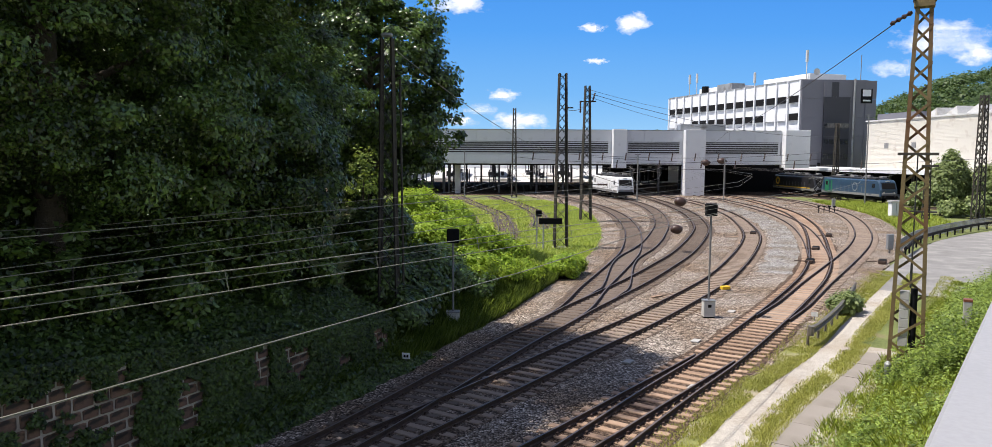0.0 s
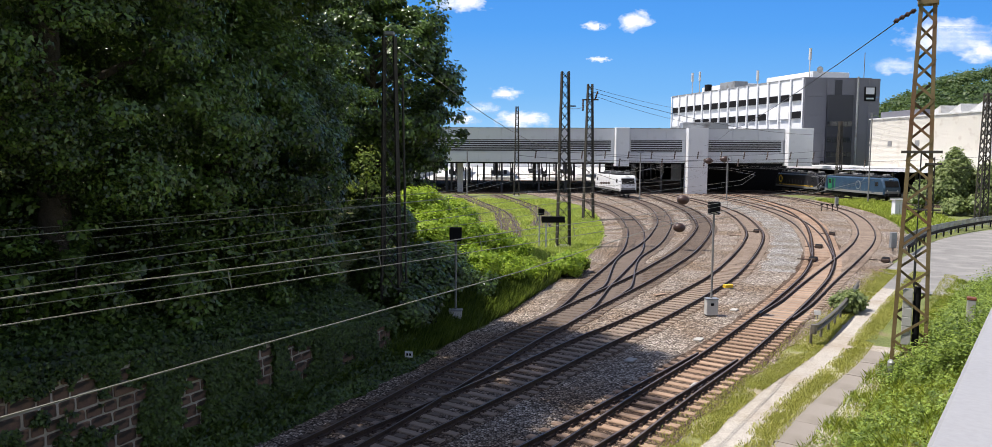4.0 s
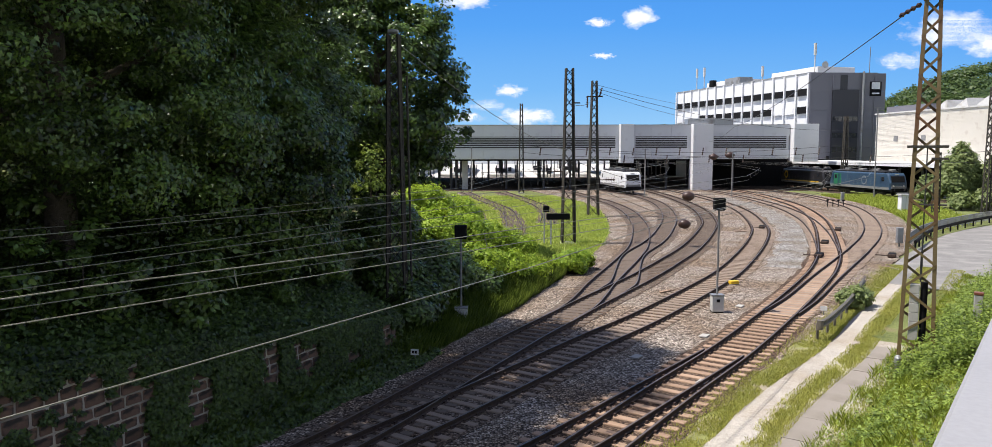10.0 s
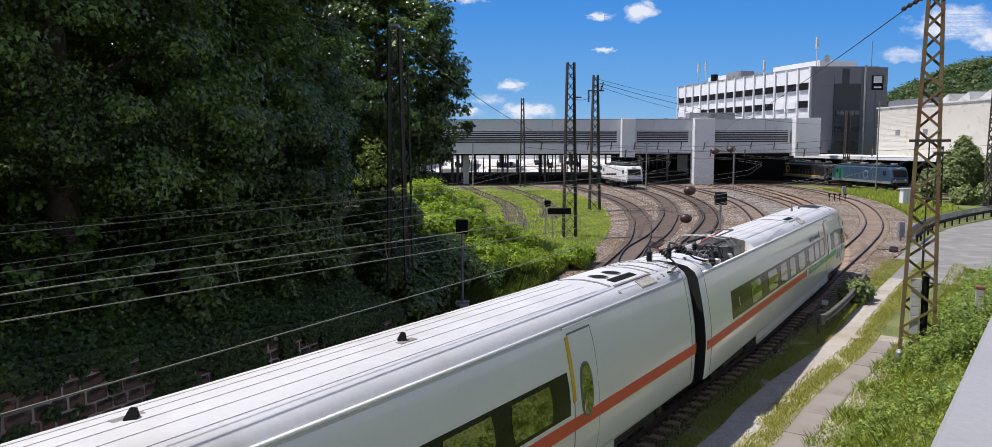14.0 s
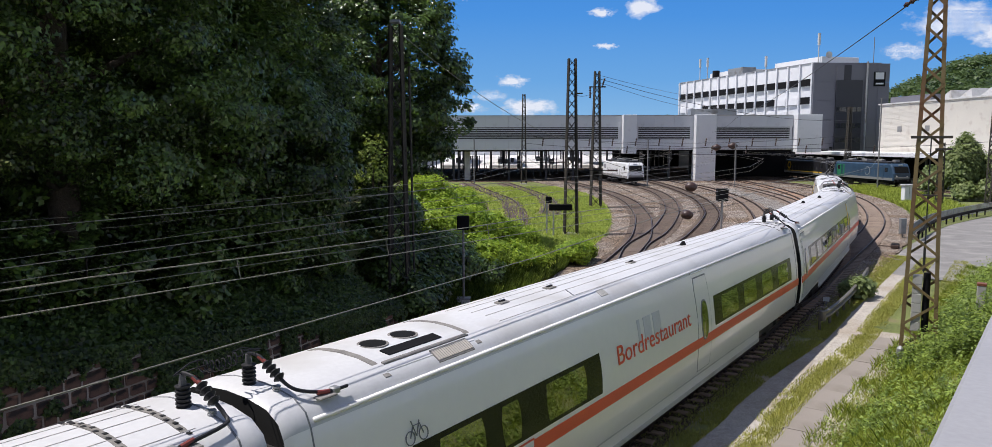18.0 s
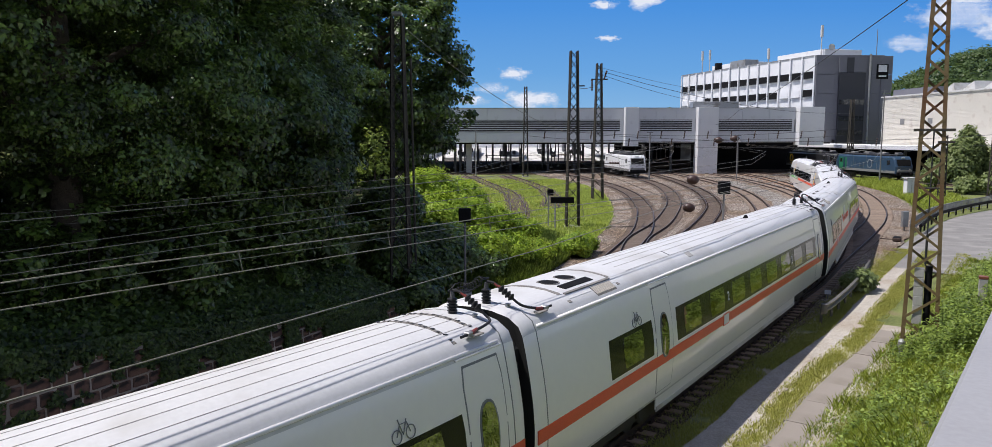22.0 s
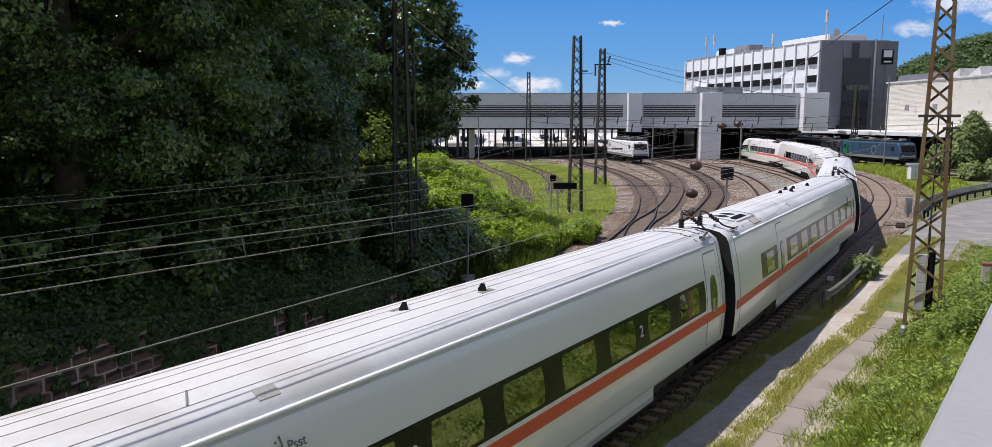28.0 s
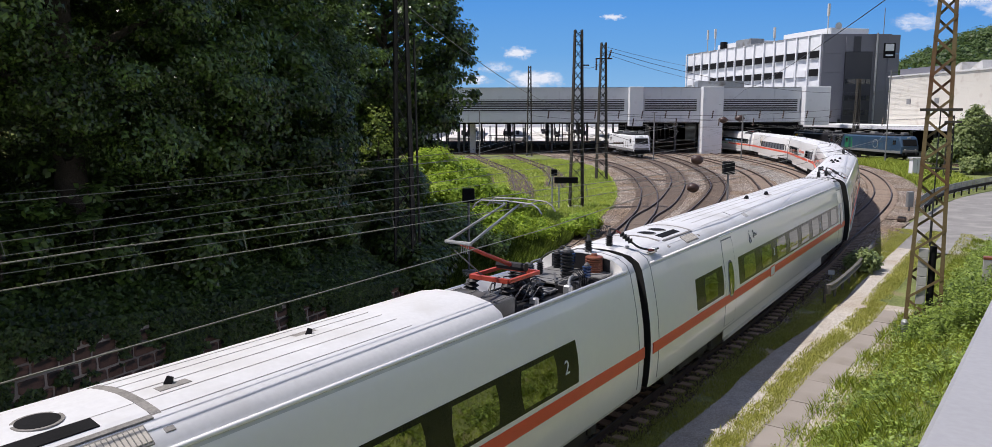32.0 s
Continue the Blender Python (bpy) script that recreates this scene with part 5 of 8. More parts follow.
def locomotive(a, b, name_label, cols, stripe=None):
    """A box-shaped electric locomotive between two ends, with sloping cab fronts."""
    a, b = Vector((*a, 0)), Vector((*b, 0))
    d = b - a
    L = d.length
    m = Matrix.Translation((a + b) / 2 + Vector((0, 0, RAIL_TOP))) @ pose(0, 0, 0, 0, 0, math.degrees(math.atan2(d.y, d.x)))
    t = thing("locomotive", m, name_label, "locomotive", "parked locomotives")
    prof = [(-L / 2, 1.1), (-L / 2, 2.2), (-L / 2 + 0.5, 3.5), (-L / 2 + 0.9, 3.85), (L / 2 - 0.9, 3.85), (L / 2 - 0.5, 3.5), (L / 2, 2.2), (L / 2, 1.1)]
    bm = bmesh.new()
    rows = []
    for y, zf, inn in ((-1.5, 0, 0.0), (-1.32, 0.0, 0.0), (1.32, 0, 0), (1.5, 0, 0)):
        rows.append([bm.verts.new((x * (0.985 if abs(y) > 1.4 else 1), y, z - (0.22 if abs(y) > 1.4 and z > 3 else 0))) for x, z in prof])
    for r, q in zip(rows, rows[1:]):
        for k in range(len(prof)):
            bm.faces.new((r[k], r[(k + 1) % 8], q[(k + 1) % 8], q[k]))
    bm.faces.new(rows[0][::-1])
    bm.faces.new(rows[-1])
    bmesh.ops.recalc_face_normals(bm, faces=bm.faces[:])
    part("body", bm, cols[0], t)
    part("roof_hood", boxed((0, 0, 3.98), (L - 4, 2.5, 0.34), bevel=0.1), M["gear"], t)
    for k in range(7):
        part("roof_case", boxed((-L * 0.36 + k * L * 0.12, 0.5 * (-1) ** k, 4.28), (0.9, 0.8, 0.34), bevel=0.05), M["grey"], t)
    part("frame", boxed((0, 0, 0.95), (L - 0.3, 2.7, 0.32)), M["dark"], t)
    for y in (-1.5, 1.5):
        part("skirt", boxed((0, y, 1.32), (L - 0.5, 0.06, 0.40), bevel=0.01), M["grey"], t, "grey lower edge of the body")
        for k in range(9):
            part("side_rib", boxed((-L * 0.28 + k * L * 0.07, y, 2.15), (0.05, 0.05, 1.0)), M["grey"], t)
    for x in (-L * 0.29, L * 0.29):
        bogie(t, x)
    part("transformer", boxed((0, 0, 0.6), (3.2, 2.4, 0.6), bevel=0.08), M["dark"], t)
    for s in (-1, 1):
        w = pose(s * (L / 2 - 0.22), 0, 2.85, 0, s * -21, 0)
        part("windscreen", boxed((0, 0, 0), (0.10, 2.3, 1.05), bevel=0.02), M["dark"], t, "dark cab windscreen", m=w)
        part("buffer_beam", boxed((s * (L / 2 + 0.1), 0, 1.05), (0.3, 2.7, 0.55), bevel=0.03), M["dark"], t)
        part("apron", boxed((s * (L / 2 + 0.03), 0, 1.5), (0.12, 2.5, 0.36), bevel=0.03), M["grey"], t)
        part("destination_lamp", boxed((s * (L / 2 - 0.52), 0, 3.62), (0.1, 0.7, 0.16), bevel=0.02), M["lightgrey"], t)
        for y in (-0.87, 0.87):
            part("buffer", tube(bmesh.new(), [(s * (L / 2 + 0.2), y, 1.05), (s * (L / 2 + 0.75), y, 1.05)], [0.14, 0.24], 10), M["dark"], t)
            part("headlight", tube(bmesh.new(), [(s * (L / 2 - 0.05), y, 1.75), (s * (L / 2 + 0.06), y, 1.75)], 0.13, 10), M["lightgrey"], t)
        for y in (-1.51, 1.51):
            part("cab_window", boxed((s * (L / 2 - 2.0), y, 2.85), (0.75, 0.05, 0.7)), M["glass"], t)
            part("cab_door", boxed((s * (L / 2 - 3.0), y, 2.35), (0.7, 0.04, 2.0)), cols[0], t)
    for x in (-4.2, 4.2):
        part("pantograph", beam(beam(bmesh.new(), (x - 1.2, 0, 4.3), (x + 1.2, 0, 4.36), 0.08), (x + 1.2, -0.9, 4.4), (x + 1.2, 0.9, 4.4), 0.08), M["dark"], t)
        part("insulator", insulator(bmesh.new(), (x - 1.0, 0.5, 4.0), (x - 1.0, 0.5, 4.35), 0.12, 3), M["brown"], t)
    for y in (-1.505, 1.505):
        if len(cols) > 1:
            part("colour_panel", boxed((-L * 0.36, y, 2.3), (L * 0.13, 0.05, 2.2), bevel=0.01), cols[1], t, "green side panel")
            part("emblem", tube(bmesh.new(), [(L * 0.1, y * 0.99, 2.5), (L * 0.1, y * 1.02, 2.5)], 0.75, 20), M["zinc"], t, "plain pale round emblem")
            part("emblem", tube(bmesh.new(), [(L * 0.1, y * 0.99, 2.5), (L * 0.1, y * 1.028, 2.5)], 0.6, 20), M["locoblue"], t)
        if stripe:
            part("stripe", boxed((0, y, 1.55), (L * 0.8, 0.05, 0.22)), stripe, t, "yellow lining")
            part("emblem", tube(bmesh.new(), [(-L * 0.36, y * 0.99, 2.7), (-L * 0.36, y * 1.02, 2.7)], 0.8, 20), stripe, t, "yellow ring emblem")
            part("emblem", tube(bmesh.new(), [(-L * 0.36, y * 0.99, 2.7), (-L * 0.36, y * 1.03, 2.7)], 0.45, 20), cols[0], t)
    return t


def build_locomotives():
    locomotive((22.0, 149.6), (23.9, 131.8), "white electric locomotive parked before the deck", [M["locowhite"]])
    locomotive((63.9, 141.2), (65.6, 122.9), "green and dark blue electric locomotive by the platform", [M["locoblue"], M["locogreen"]])
    locomotive((62.1, 160.8), (63.5, 143.1), "black electric locomotive with yellow lining by the platform", [M["locoblack"]], stripe=M["yellow"])


def cloud_mat(seed, wide):
    """A thin white cloud: torn at its rim, on a plane far behind everything."""
    m = bpy.data.materials.new("cloud")
    m.use_nodes = True
    nt = m.node_tree
    n, ln = nt.nodes, nt.links
    n.remove(n["Principled BSDF"])
    tc = n.new("ShaderNodeTexCoord")
    no = n.new("ShaderNodeTexNoise")
    no.noise_dimensions = "4D"
    no.inputs["W"].default_value, no.inputs["Scale"].default_value, no.inputs["Detail"].default_value = seed, 2.2, 9
    no.inputs["Roughness"].default_value = 0.62
    mp = n.new("ShaderNodeMapping")
    mp.inputs["Scale"].default_value = (wide, 1, 1)
    ln.new(tc.outputs["Object"], mp.inputs[0])
    ln.new(mp.outputs[0], no.inputs["Vector"])
    ln_ = n.new("ShaderNodeVectorMath")
    ln_.operation = "LENGTH"
    ln.new(tc.outputs["Object"], ln_.inputs[0])
    su = n.new("ShaderNodeMath")
    su.operation = "MULTIPLY_ADD"
    ln.new(ln_.outputs["Value"], su.inputs[0])
    su.inputs[1].default_value = -0.84
    ln.new(no.outputs["Fac"], su.inputs[2])
    mr = n.new("ShaderNodeMapRange")
    mr.inputs["From Min"].default_value, mr.inputs["From Max"].default_value = 0.05, 0.34
    mr.inputs["To Max"].default_value = 0.93
    ln.new(su.outputs[0], mr.inputs["Value"])
    em = n.new("ShaderNodeEmission")
    em.inputs["Color"].default_value, em.inputs["Strength"].default_value = (0.90, 0.94, 1.0, 1), 0.68
    tr = n.new("ShaderNodeBsdfTransparent")
    mix = n.new("ShaderNodeMixShader")
    ln.new(mr.outputs[0], mix.inputs[0])
    ln.new(tr.outputs[0], mix.inputs[1])
    ln.new(em.outputs[0], mix.inputs[2])
    ln.new(mix.outputs[0], n["Material Output"].inputs["Surface"])
    return m


def build_clouds():
    F, D = 1190.0, 2600.0
    for k, (u, v, w, h) in enumerate([(740, 6, 95, 34), (945, 41, 50, 16), (1005, 32, 66, 34), (1490, 52, 170, 62), (1412, 100, 90, 26), (805, 146, 60, 22), (832, 186, 100, 30), (740, 186, 60, 16), (950, 92, 40, 10), (770, 168, 60, 20), (1545, 75, 90, 40)]):
        x, z = (u - 784) / F * D, 7.6 + (240 - v) / F * D
        sx, sz = w / F * D * 0.85, h / F * D * 0.92
        me = bpy.data.meshes.new("cloud")
        me.from_pydata([(-1, -1, 0), (1, -1, 0), (1, 1, 0), (-1, 1, 0)], [], [(0, 1, 2, 3)])
        me.materials.append(cloud_mat(k * 3.7, max(1.0, w / h * 0.5)))
        ob = new("cloud", me)
        ob.matrix_basis = Matrix.Translation((x, D, z)) @ pose(0, 0, 0, 90, 0, 0) @ Matrix.Diagonal((sx, sz, 1, 1))
        ob.visible_shadow = False
        tagged(ob, "small white fair-weather cloud in a blue sky", "cloud", "clouds", "structure")


def build_sky():
    """The deep blue northern sky: a plain glowing sheet behind the clouds, paler towards the horizon."""
    m = bpy.data.materials.new("blue_sky")
    m.use_nodes = True
    nt = m.node_tree
    n, ln = nt.nodes, nt.links
    n.remove(n["Principled BSDF"])
    tc = n.new("ShaderNodeTexCoord")
    sp = n.new("ShaderNodeSeparateXYZ")
    ln.new(tc.outputs["Object"], sp.inputs[0])
    mr = n.new("ShaderNodeMapRange")
    mr.inputs["From Max"].default_value = 640
    ln.new(sp.outputs["Z"], mr.inputs["Value"])
    ramp = n.new("ShaderNodeValToRGB")
    for i, (p, c) in enumerate([(0.0, (0.22, 0.395, 0.555)), (0.35, (0.11, 0.29, 0.55)), (0.7, (0.056, 0.222, 0.54)), (1.0, (0.038, 0.182, 0.51))]):
        e = ramp.color_ramp.elements[i] if i < 2 else ramp.color_ramp.elements.new(p)
        e.position, e.color = p, (*c, 1)
    ln.new(mr.outputs[0], ramp.inputs[0])
    em = n.new("ShaderNodeEmission")
    ln.new(ramp.outputs[0], em.inputs["Color"])
    ln.new(em.outputs[0], n["Material Output"].inputs["Surface"])
    xs = [-2600 + 200 * i for i in range(27)]
    ob = raw("sky_backdrop", [(x, 2700.0, z) for z in (-40.0, 1500.0) for x in xs], [(i, i + 1, i + 28, i + 27) for i in range(26)], m)
    ob.visible_shadow = False
    tagged(ob, "clear blue sky behind the clouds", "sky", kind="structure")


build_sky()
build_clouds()


# ---------------------------------------------------------------- trees and greenery
def clump_points(rng, centres, ways, radius, per, squash=0.75):
    """Places and outward ways of leaves: per leaves round each centre."""
    n = len(centres)
    q = rng.normal(0, 1, (n, per, 3))
    q /= np.linalg.norm(q, axis=2)[:, :, None]
    r = np.asarray(radius).reshape(-1, 1, 1) * rng.uniform(0.45, 1.0, (n, per, 1))
    P = centres[:, None, :] + q * r * np.array([1, 1, squash])
    D = q * 0.7 + ways[:, None, :] * 0.6
    return P.reshape(-1, 3), D.reshape(-1, 3)


def leaf_verts(P, D, size, rng, flat=0.4, up=0.35, long=1.5):
    n = len(P)
    N = D + rng.normal(0, flat, (n, 3)) + np.array([0, 0, up])
    N /= np.linalg.norm(N, axis=1)[:, None] + 1e-9
    A = rng.normal(0, 1, (n, 3)) + np.array([0, 0, -0.4])
    A -= N * (A * N).sum(1)[:, None]
    A /= np.linalg.norm(A, axis=1)[:, None] + 1e-9
    B = np.cross(N, A)
    s = size * rng.uniform(0.6, 1.35, (n, 1))
    V = np.empty((n, 4, 3))
    V[:, 0] = P - A * s * long / 2
    V[:, 1] = P + B * s / 2 - N * s * 0.14 - A * s * 0.1
    V[:, 2] = P + A * s * long / 2 - N * s * 0.1
    V[:, 3] = P - B * s / 2 - N * s * 0.14 - A * s * 0.1
    return V.reshape(-1, 3)


def small_leaf_verts(P, D, size, rng, flat=0.7, up=0.25, long=1.7):
    n = len(P)
    N = D + rng.normal(0, flat, (n, 3)) + np.array([0, 0, up])
    N /= np.linalg.norm(N, axis=1)[:, None] + 1e-9
    A = rng.normal(0, 1, (n, 3)) + np.array([0, 0, -0.4])
    A -= N * (A * N).sum(1)[:, None]
    A /= np.linalg.norm(A, axis=1)[:, None] + 1e-9
    B = np.cross(N, A)
    s = size * rng.uniform(0.6, 1.35, (n, 1))
    V = np.empty((n, 3, 3))
    V[:, 0] = P - A * s * long * 0.4 + B * s * 0.62
    V[:, 1] = P - A * s * long * 0.4 - B * s * 0.62
    V[:, 2] = P + A * s * long * 0.7
    return V.reshape(-1, 3)


def blade_verts(P, height, width, rng, lean=0.35):
    """Grass blades: narrow leaves that rise from P and bend over."""
    n = len(P)
    a = rng.uniform(0, math.tau, n)
    out = np.stack([np.cos(a), np.sin(a), np.zeros(n)], 1)
    h = height * rng.uniform(0.5, 1.3, (n, 1))
    side = np.stack([-np.sin(a), np.cos(a), np.zeros(n)], 1) * width * rng.uniform(0.7, 1.3, (n, 1)) / 2
    b = out * h * lean * rng.uniform(0.2, 1.6, (n, 1))
    up = np.array([0, 0, 1.0])
    V = np.empty((n, 4, 3))
    V[:, 0] = P - side * 0.7
    V[:, 1] = P + b * 0.4 + up * h * 0.55 + side
    V[:, 2] = P + b + up * h
    V[:, 3] = P + b * 0.4 + up * h * 0.55 - side
    return V.reshape(-1, 3)


def tree(name, x, y, z, h, spread, seed, label, leaf="leaf", size=0.20, clumps=420, per=110, bole=0.1, clump_r=0.85, squash=1.0, group="trees on the bank", limbs=9, taper=0.0):
    rng = np.random.default_rng(seed)
    t = thing(name, pose(x, y, z), label, "tree" if name == "tree" else "bush", group)
    r0 = 0.02 * h
    lean = rng.normal(0, 0.02, 2) * h
    part("trunk", tube(bmesh.new(), [(0, 0, -0.5), (lean[0] * 0.2, lean[1] * 0.2, h * 0.25), (lean[0] * 0.6, lean[1] * 0.6, h * 0.55), (lean[0], lean[1], h * 0.85)],
                       [r0 * 1.3, r0, r0 * 0.7, r0 * 0.15], 9), M["bark"], t, smooth=True)
    for k in range(limbs):
        a = k * 2.4 + rng.uniform(0, 0.6)
        z0 = h * rng.uniform(max(bole, 0.15), 0.7)
        e = (math.cos(a) * spread * 0.8, math.sin(a) * spread * 0.8, z0 + h * 0.16)
        part("limb", tube(bmesh.new(), [(lean[0] * z0 / h, lean[1] * z0 / h, z0), (e[0] * 0.5, e[1] * 0.5, z0 + h * 0.07), e], [r0 * 0.45, r0 * 0.28, r0 * 0.08], 6), M["bark"], t, smooth=True)
    v = rng.normal(0, 1, (clumps, 3))
    v /= np.linalg.norm(v, axis=1)[:, None]
    lump = np.array([1 + 0.34 * noise.noise(Vector(w) * 2.6 + Vector((seed, 0, 0))) + 0.24 * noise.noise(Vector(w) * 5.5 + Vector((0, seed, 0))) for w in v])[:, None]
    r = rng.uniform(0.45, 1.0, (clumps, 1)) ** 0.45 * lump
    hz = h * (1 - bole) * 0.5
    c = np.array([lean[0], lean[1], h * bole + hz]) + v * np.array([spread, spread * squash, hz]) * r
    c[:, :2] = lean + (c[:, :2] - lean) * (1 - taper * v[:, 2:3])
    P, D = clump_points(rng, c, v, clump_r * rng.uniform(0.6, 1.4, clumps), per, 0.55)
    if size < 0.12:
        crown = small_leaf_mesh("crown", small_leaf_verts(P, D, size, rng, flat=0.45, up=0.65, long=1.5), M[leaf])
    else:
        crown = leaf_mesh("crown", leaf_verts(P, D, size, rng, flat=0.45, up=0.65, long=1.35), M[leaf])
    ob = new("crown", crown)
    ob.parent = t
    return t


def build_trees():
    big = "tall broad-leaved tree with dense dark foliage on the bank"
    front = [(-8.0, 53, 17.5, 5.9, 1.6), (-10.9, 33.5, 11, 4.7, 0.9), (-9.8, 27.0, 23, 6.2, 1.3), (-11.8, 20.3, 18, 5.2, 1.1), (-13.4, 15.6, 14.5, 4.7, 0.9), (-8.7, 25.2, 9.5, 3.5, 0.8)]
    for i, (x, y, h, s, sc) in enumerate(front):
        tree("tree", x, y, max(0, terrain(x, y)) - 0.2, h, s, 10 + i, big, clumps=int(430 * sc), per=350 if y < 22 else 270 if y < 50 else 115, size=0.068 if y < 22 else 0.092 if y < 50 else 0.20, limbs=8, taper=0.24 if y < 30 else 0.0, bole=0.3 if y < 17 else 0.35 if h > 20 else 0.1)
    # The last four stand out of view, added to block skylight from the tracks.
    back = [(-15.5, 33, 10, 5.3), (-13.6, 43, 10.5, 5.0), (-19, 25.5, 11.5, 5.0), (-19, 17, 11, 4.5), (-18, 40, 12, 5.5), (-24, 33, 13, 6), (-20, 51, 15, 6), (-30, 44, 16, 7), (-12.5, 60, 20, 5.5), (-27, 63, 15, 7), (-20, 9, 15, 5.5), (-24, 0, 16, 6), (-29, 12, 16, 6.5), (-27, -10, 15, 6)]
    for i, (x, y, h, s) in enumerate(back):
        tree("tree", x, y, max(0, terrain(x, y)) - 0.2, h, s, 30 + i, big, clumps=240, per=32, size=0.36, limbs=6)


def ground_at(x, y):
    q = Vector((x, y, 0)) - WALL_FROM
    s, w = q.dot(WALL_DIR), q.dot(WALL_BACK)
    if s > -0.3 and w > 0.25:
        return wall_top(s) - 0.06 + w * 0.40
    return terrain(x, y)


def build_undergrowth():
    rng = np.random.default_rng(3)
    # shrubs that fill the shade between wall and trees
    spots = []
    for k in range(32):
        s, w = rng.uniform(-1, 24), rng.uniform(0.8, 8.5)
        spots.append((s, w, rng.uniform(1.1, 2.0)))
    for k, (s, w, r) in enumerate(spots):
        q = WALL_FROM + WALL_DIR * s + WALL_BACK * w
        g = ground_at(q.x, q.y)
        t = thing("bush", pose(q.x, q.y, g), "shady green shrub on the bank above the wall", "bush", "shrubs on the bank")
        n = 30
        v = rng.normal(0, 1, (n, 3))
        v /= np.linalg.norm(v, axis=1)[:, None]
        c = np.array([0, 0, r * 0.75]) + v * np.array([r, r, r * 0.9]) * rng.uniform(0.4, 1.0, (n, 1))
        P, D = clump_points(rng, c, v, 0.42 * rng.uniform(0.6, 1.3, n), 90, 0.6)
        P[:, 2] = np.maximum(P[:, 2], 0.05)
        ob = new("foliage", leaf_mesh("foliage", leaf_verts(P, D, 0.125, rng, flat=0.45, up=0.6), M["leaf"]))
        ob.parent = t
        part("stem", tube(bmesh.new(), [(0, 0, -0.2), (0.05, 0.03, r * 0.8)], [0.05, 0.02], 6), M["bark"], t)
    # ivy over wall and bank
    n = 105000
    s = rng.uniform(-0.3, 23, n)
    top = 1.35 + 0.127 * np.clip(s, 0, 22)
    up = rng.uniform(0, 1, n) ** 0.8
    z = up * (top + 0.25)
    P = np.array(WALL_FROM)[None, :] + np.array(WALL_DIR)[None, :] * s[:, None] - np.array(WALL_BACK)[None, :] * rng.uniform(-0.02, 0.16, (n, 1))
    P[:, 2] = z
    rag = np.array([0.5 * noise.noise(Vector((a * 1.9, b * 1.9, 7.0))) + 0.3 * noise.noise(Vector((a * 5, b * 5, 2.0))) for a, b in zip(s, z)])
    keep = np.array([not bare(a, b, -0.02 + r) for a, b, r in zip(s, z, rag)])
    P = P[keep]
    D = np.repeat(-np.array(WALL_BACK)[None, :], len(P), 0)
    wall_ivy = small_leaf_verts(P, D, 0.062, rng, flat=0.45, up=0.55, long=1.3)
    m = 130000
    s = rng.uniform(-0.5, 25, m)
    w = rng.uniform(0.1, 9, m) ** 1.0
    P2 = np.array(WALL_FROM)[None, :] + np.array(WALL_DIR)[None, :] * s[:, None] + np.array(WALL_BACK)[None, :] * w[:, None]
    P2[:, 2] = 1.35 + 0.127 * np.clip(s, 0, 22) + w * 0.40 + rng.uniform(-0.02, 0.35, m)
    bank_ivy = small_leaf_verts(P2, np.repeat(np.array([[0.4, -0.3, 0.7]]), m, 0), 0.078, rng, flat=0.5, long=1.4)
    # weeds at the wall's foot, thinning towards the ballast
    f = 26000
    s3, w3 = rng.uniform(-1.5, 20, f), rng.uniform(0, 1, f) ** 1.5 * 1.25
    P3 = np.array(WALL_FROM)[None, :] + np.array(WALL_DIR)[None, :] * s3[:, None] - np.array(WALL_BACK)[None, :] * w3[:, None]
    tall = np.clip(0.75 - 0.55 * w3, 0.08, 1)
    P3[:, 2] = -0.1 + rng.uniform(0, 1, f) * tall
    foot = small_leaf_verts(P3, np.repeat(np.array([[0.5, -0.3, 0.6]]), f, 0), 0.08, rng, flat=0.5, long=1.7)
    P4 = P3[:12000].copy()
    P4[:, 2] = -0.1
    tagged(new("grass", leaf_mesh("grass", blade_verts(P4, tall[:12000, None] * 0.85, 0.02, rng, 0.5), M["shadegrass"])), "tall grass at the foot of the retaining wall", "grass", kind="stuff")
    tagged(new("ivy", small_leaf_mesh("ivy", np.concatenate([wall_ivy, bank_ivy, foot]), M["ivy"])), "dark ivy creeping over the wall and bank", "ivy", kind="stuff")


def hedge(name, spots, leaf, size, label, seed, per=60, clump=0.45, group="", squash=0.9, dense=34):
    rng = np.random.default_rng(seed)
    for x, y, r, hgt in spots:
        g = ground_at(x, y)
        t = thing(name, pose(x, y, g), label, "bush", group)
        n = int(dense * r * hgt)
        v = rng.normal(0, 1, (n, 3))
        v[:, 2] = np.abs(v[:, 2]) * 0.9 + rng.uniform(-0.5, 0.1, n)
        v /= np.linalg.norm(v, axis=1)[:, None]
        c = np.array([0, 0, hgt * 0.45]) + v * np.array([r, r, hgt * 0.5]) * rng.uniform(0.45, 1.0, (n, 1)) ** 0.6
        P, D = clump_points(rng, c, v, clump * rng.uniform(0.6, 1.4, n), per, squash)
        P[:, 2] = np.maximum(P[:, 2], 0.03)
        ob = new("foliage", leaf_mesh("foliage", leaf_verts(P, D, size, rng, up=0.6), M[leaf]))
        ob.parent = t
        for k in range(3):
            part("stem", tube(bmesh.new(), [(0, 0, -0.2), (0.3 * math.cos(k * 2.1) * r, 0.3 * math.sin(k * 2.1) * r, hgt * 0.6)], [0.05, 0.015], 6), M["bark"], t)


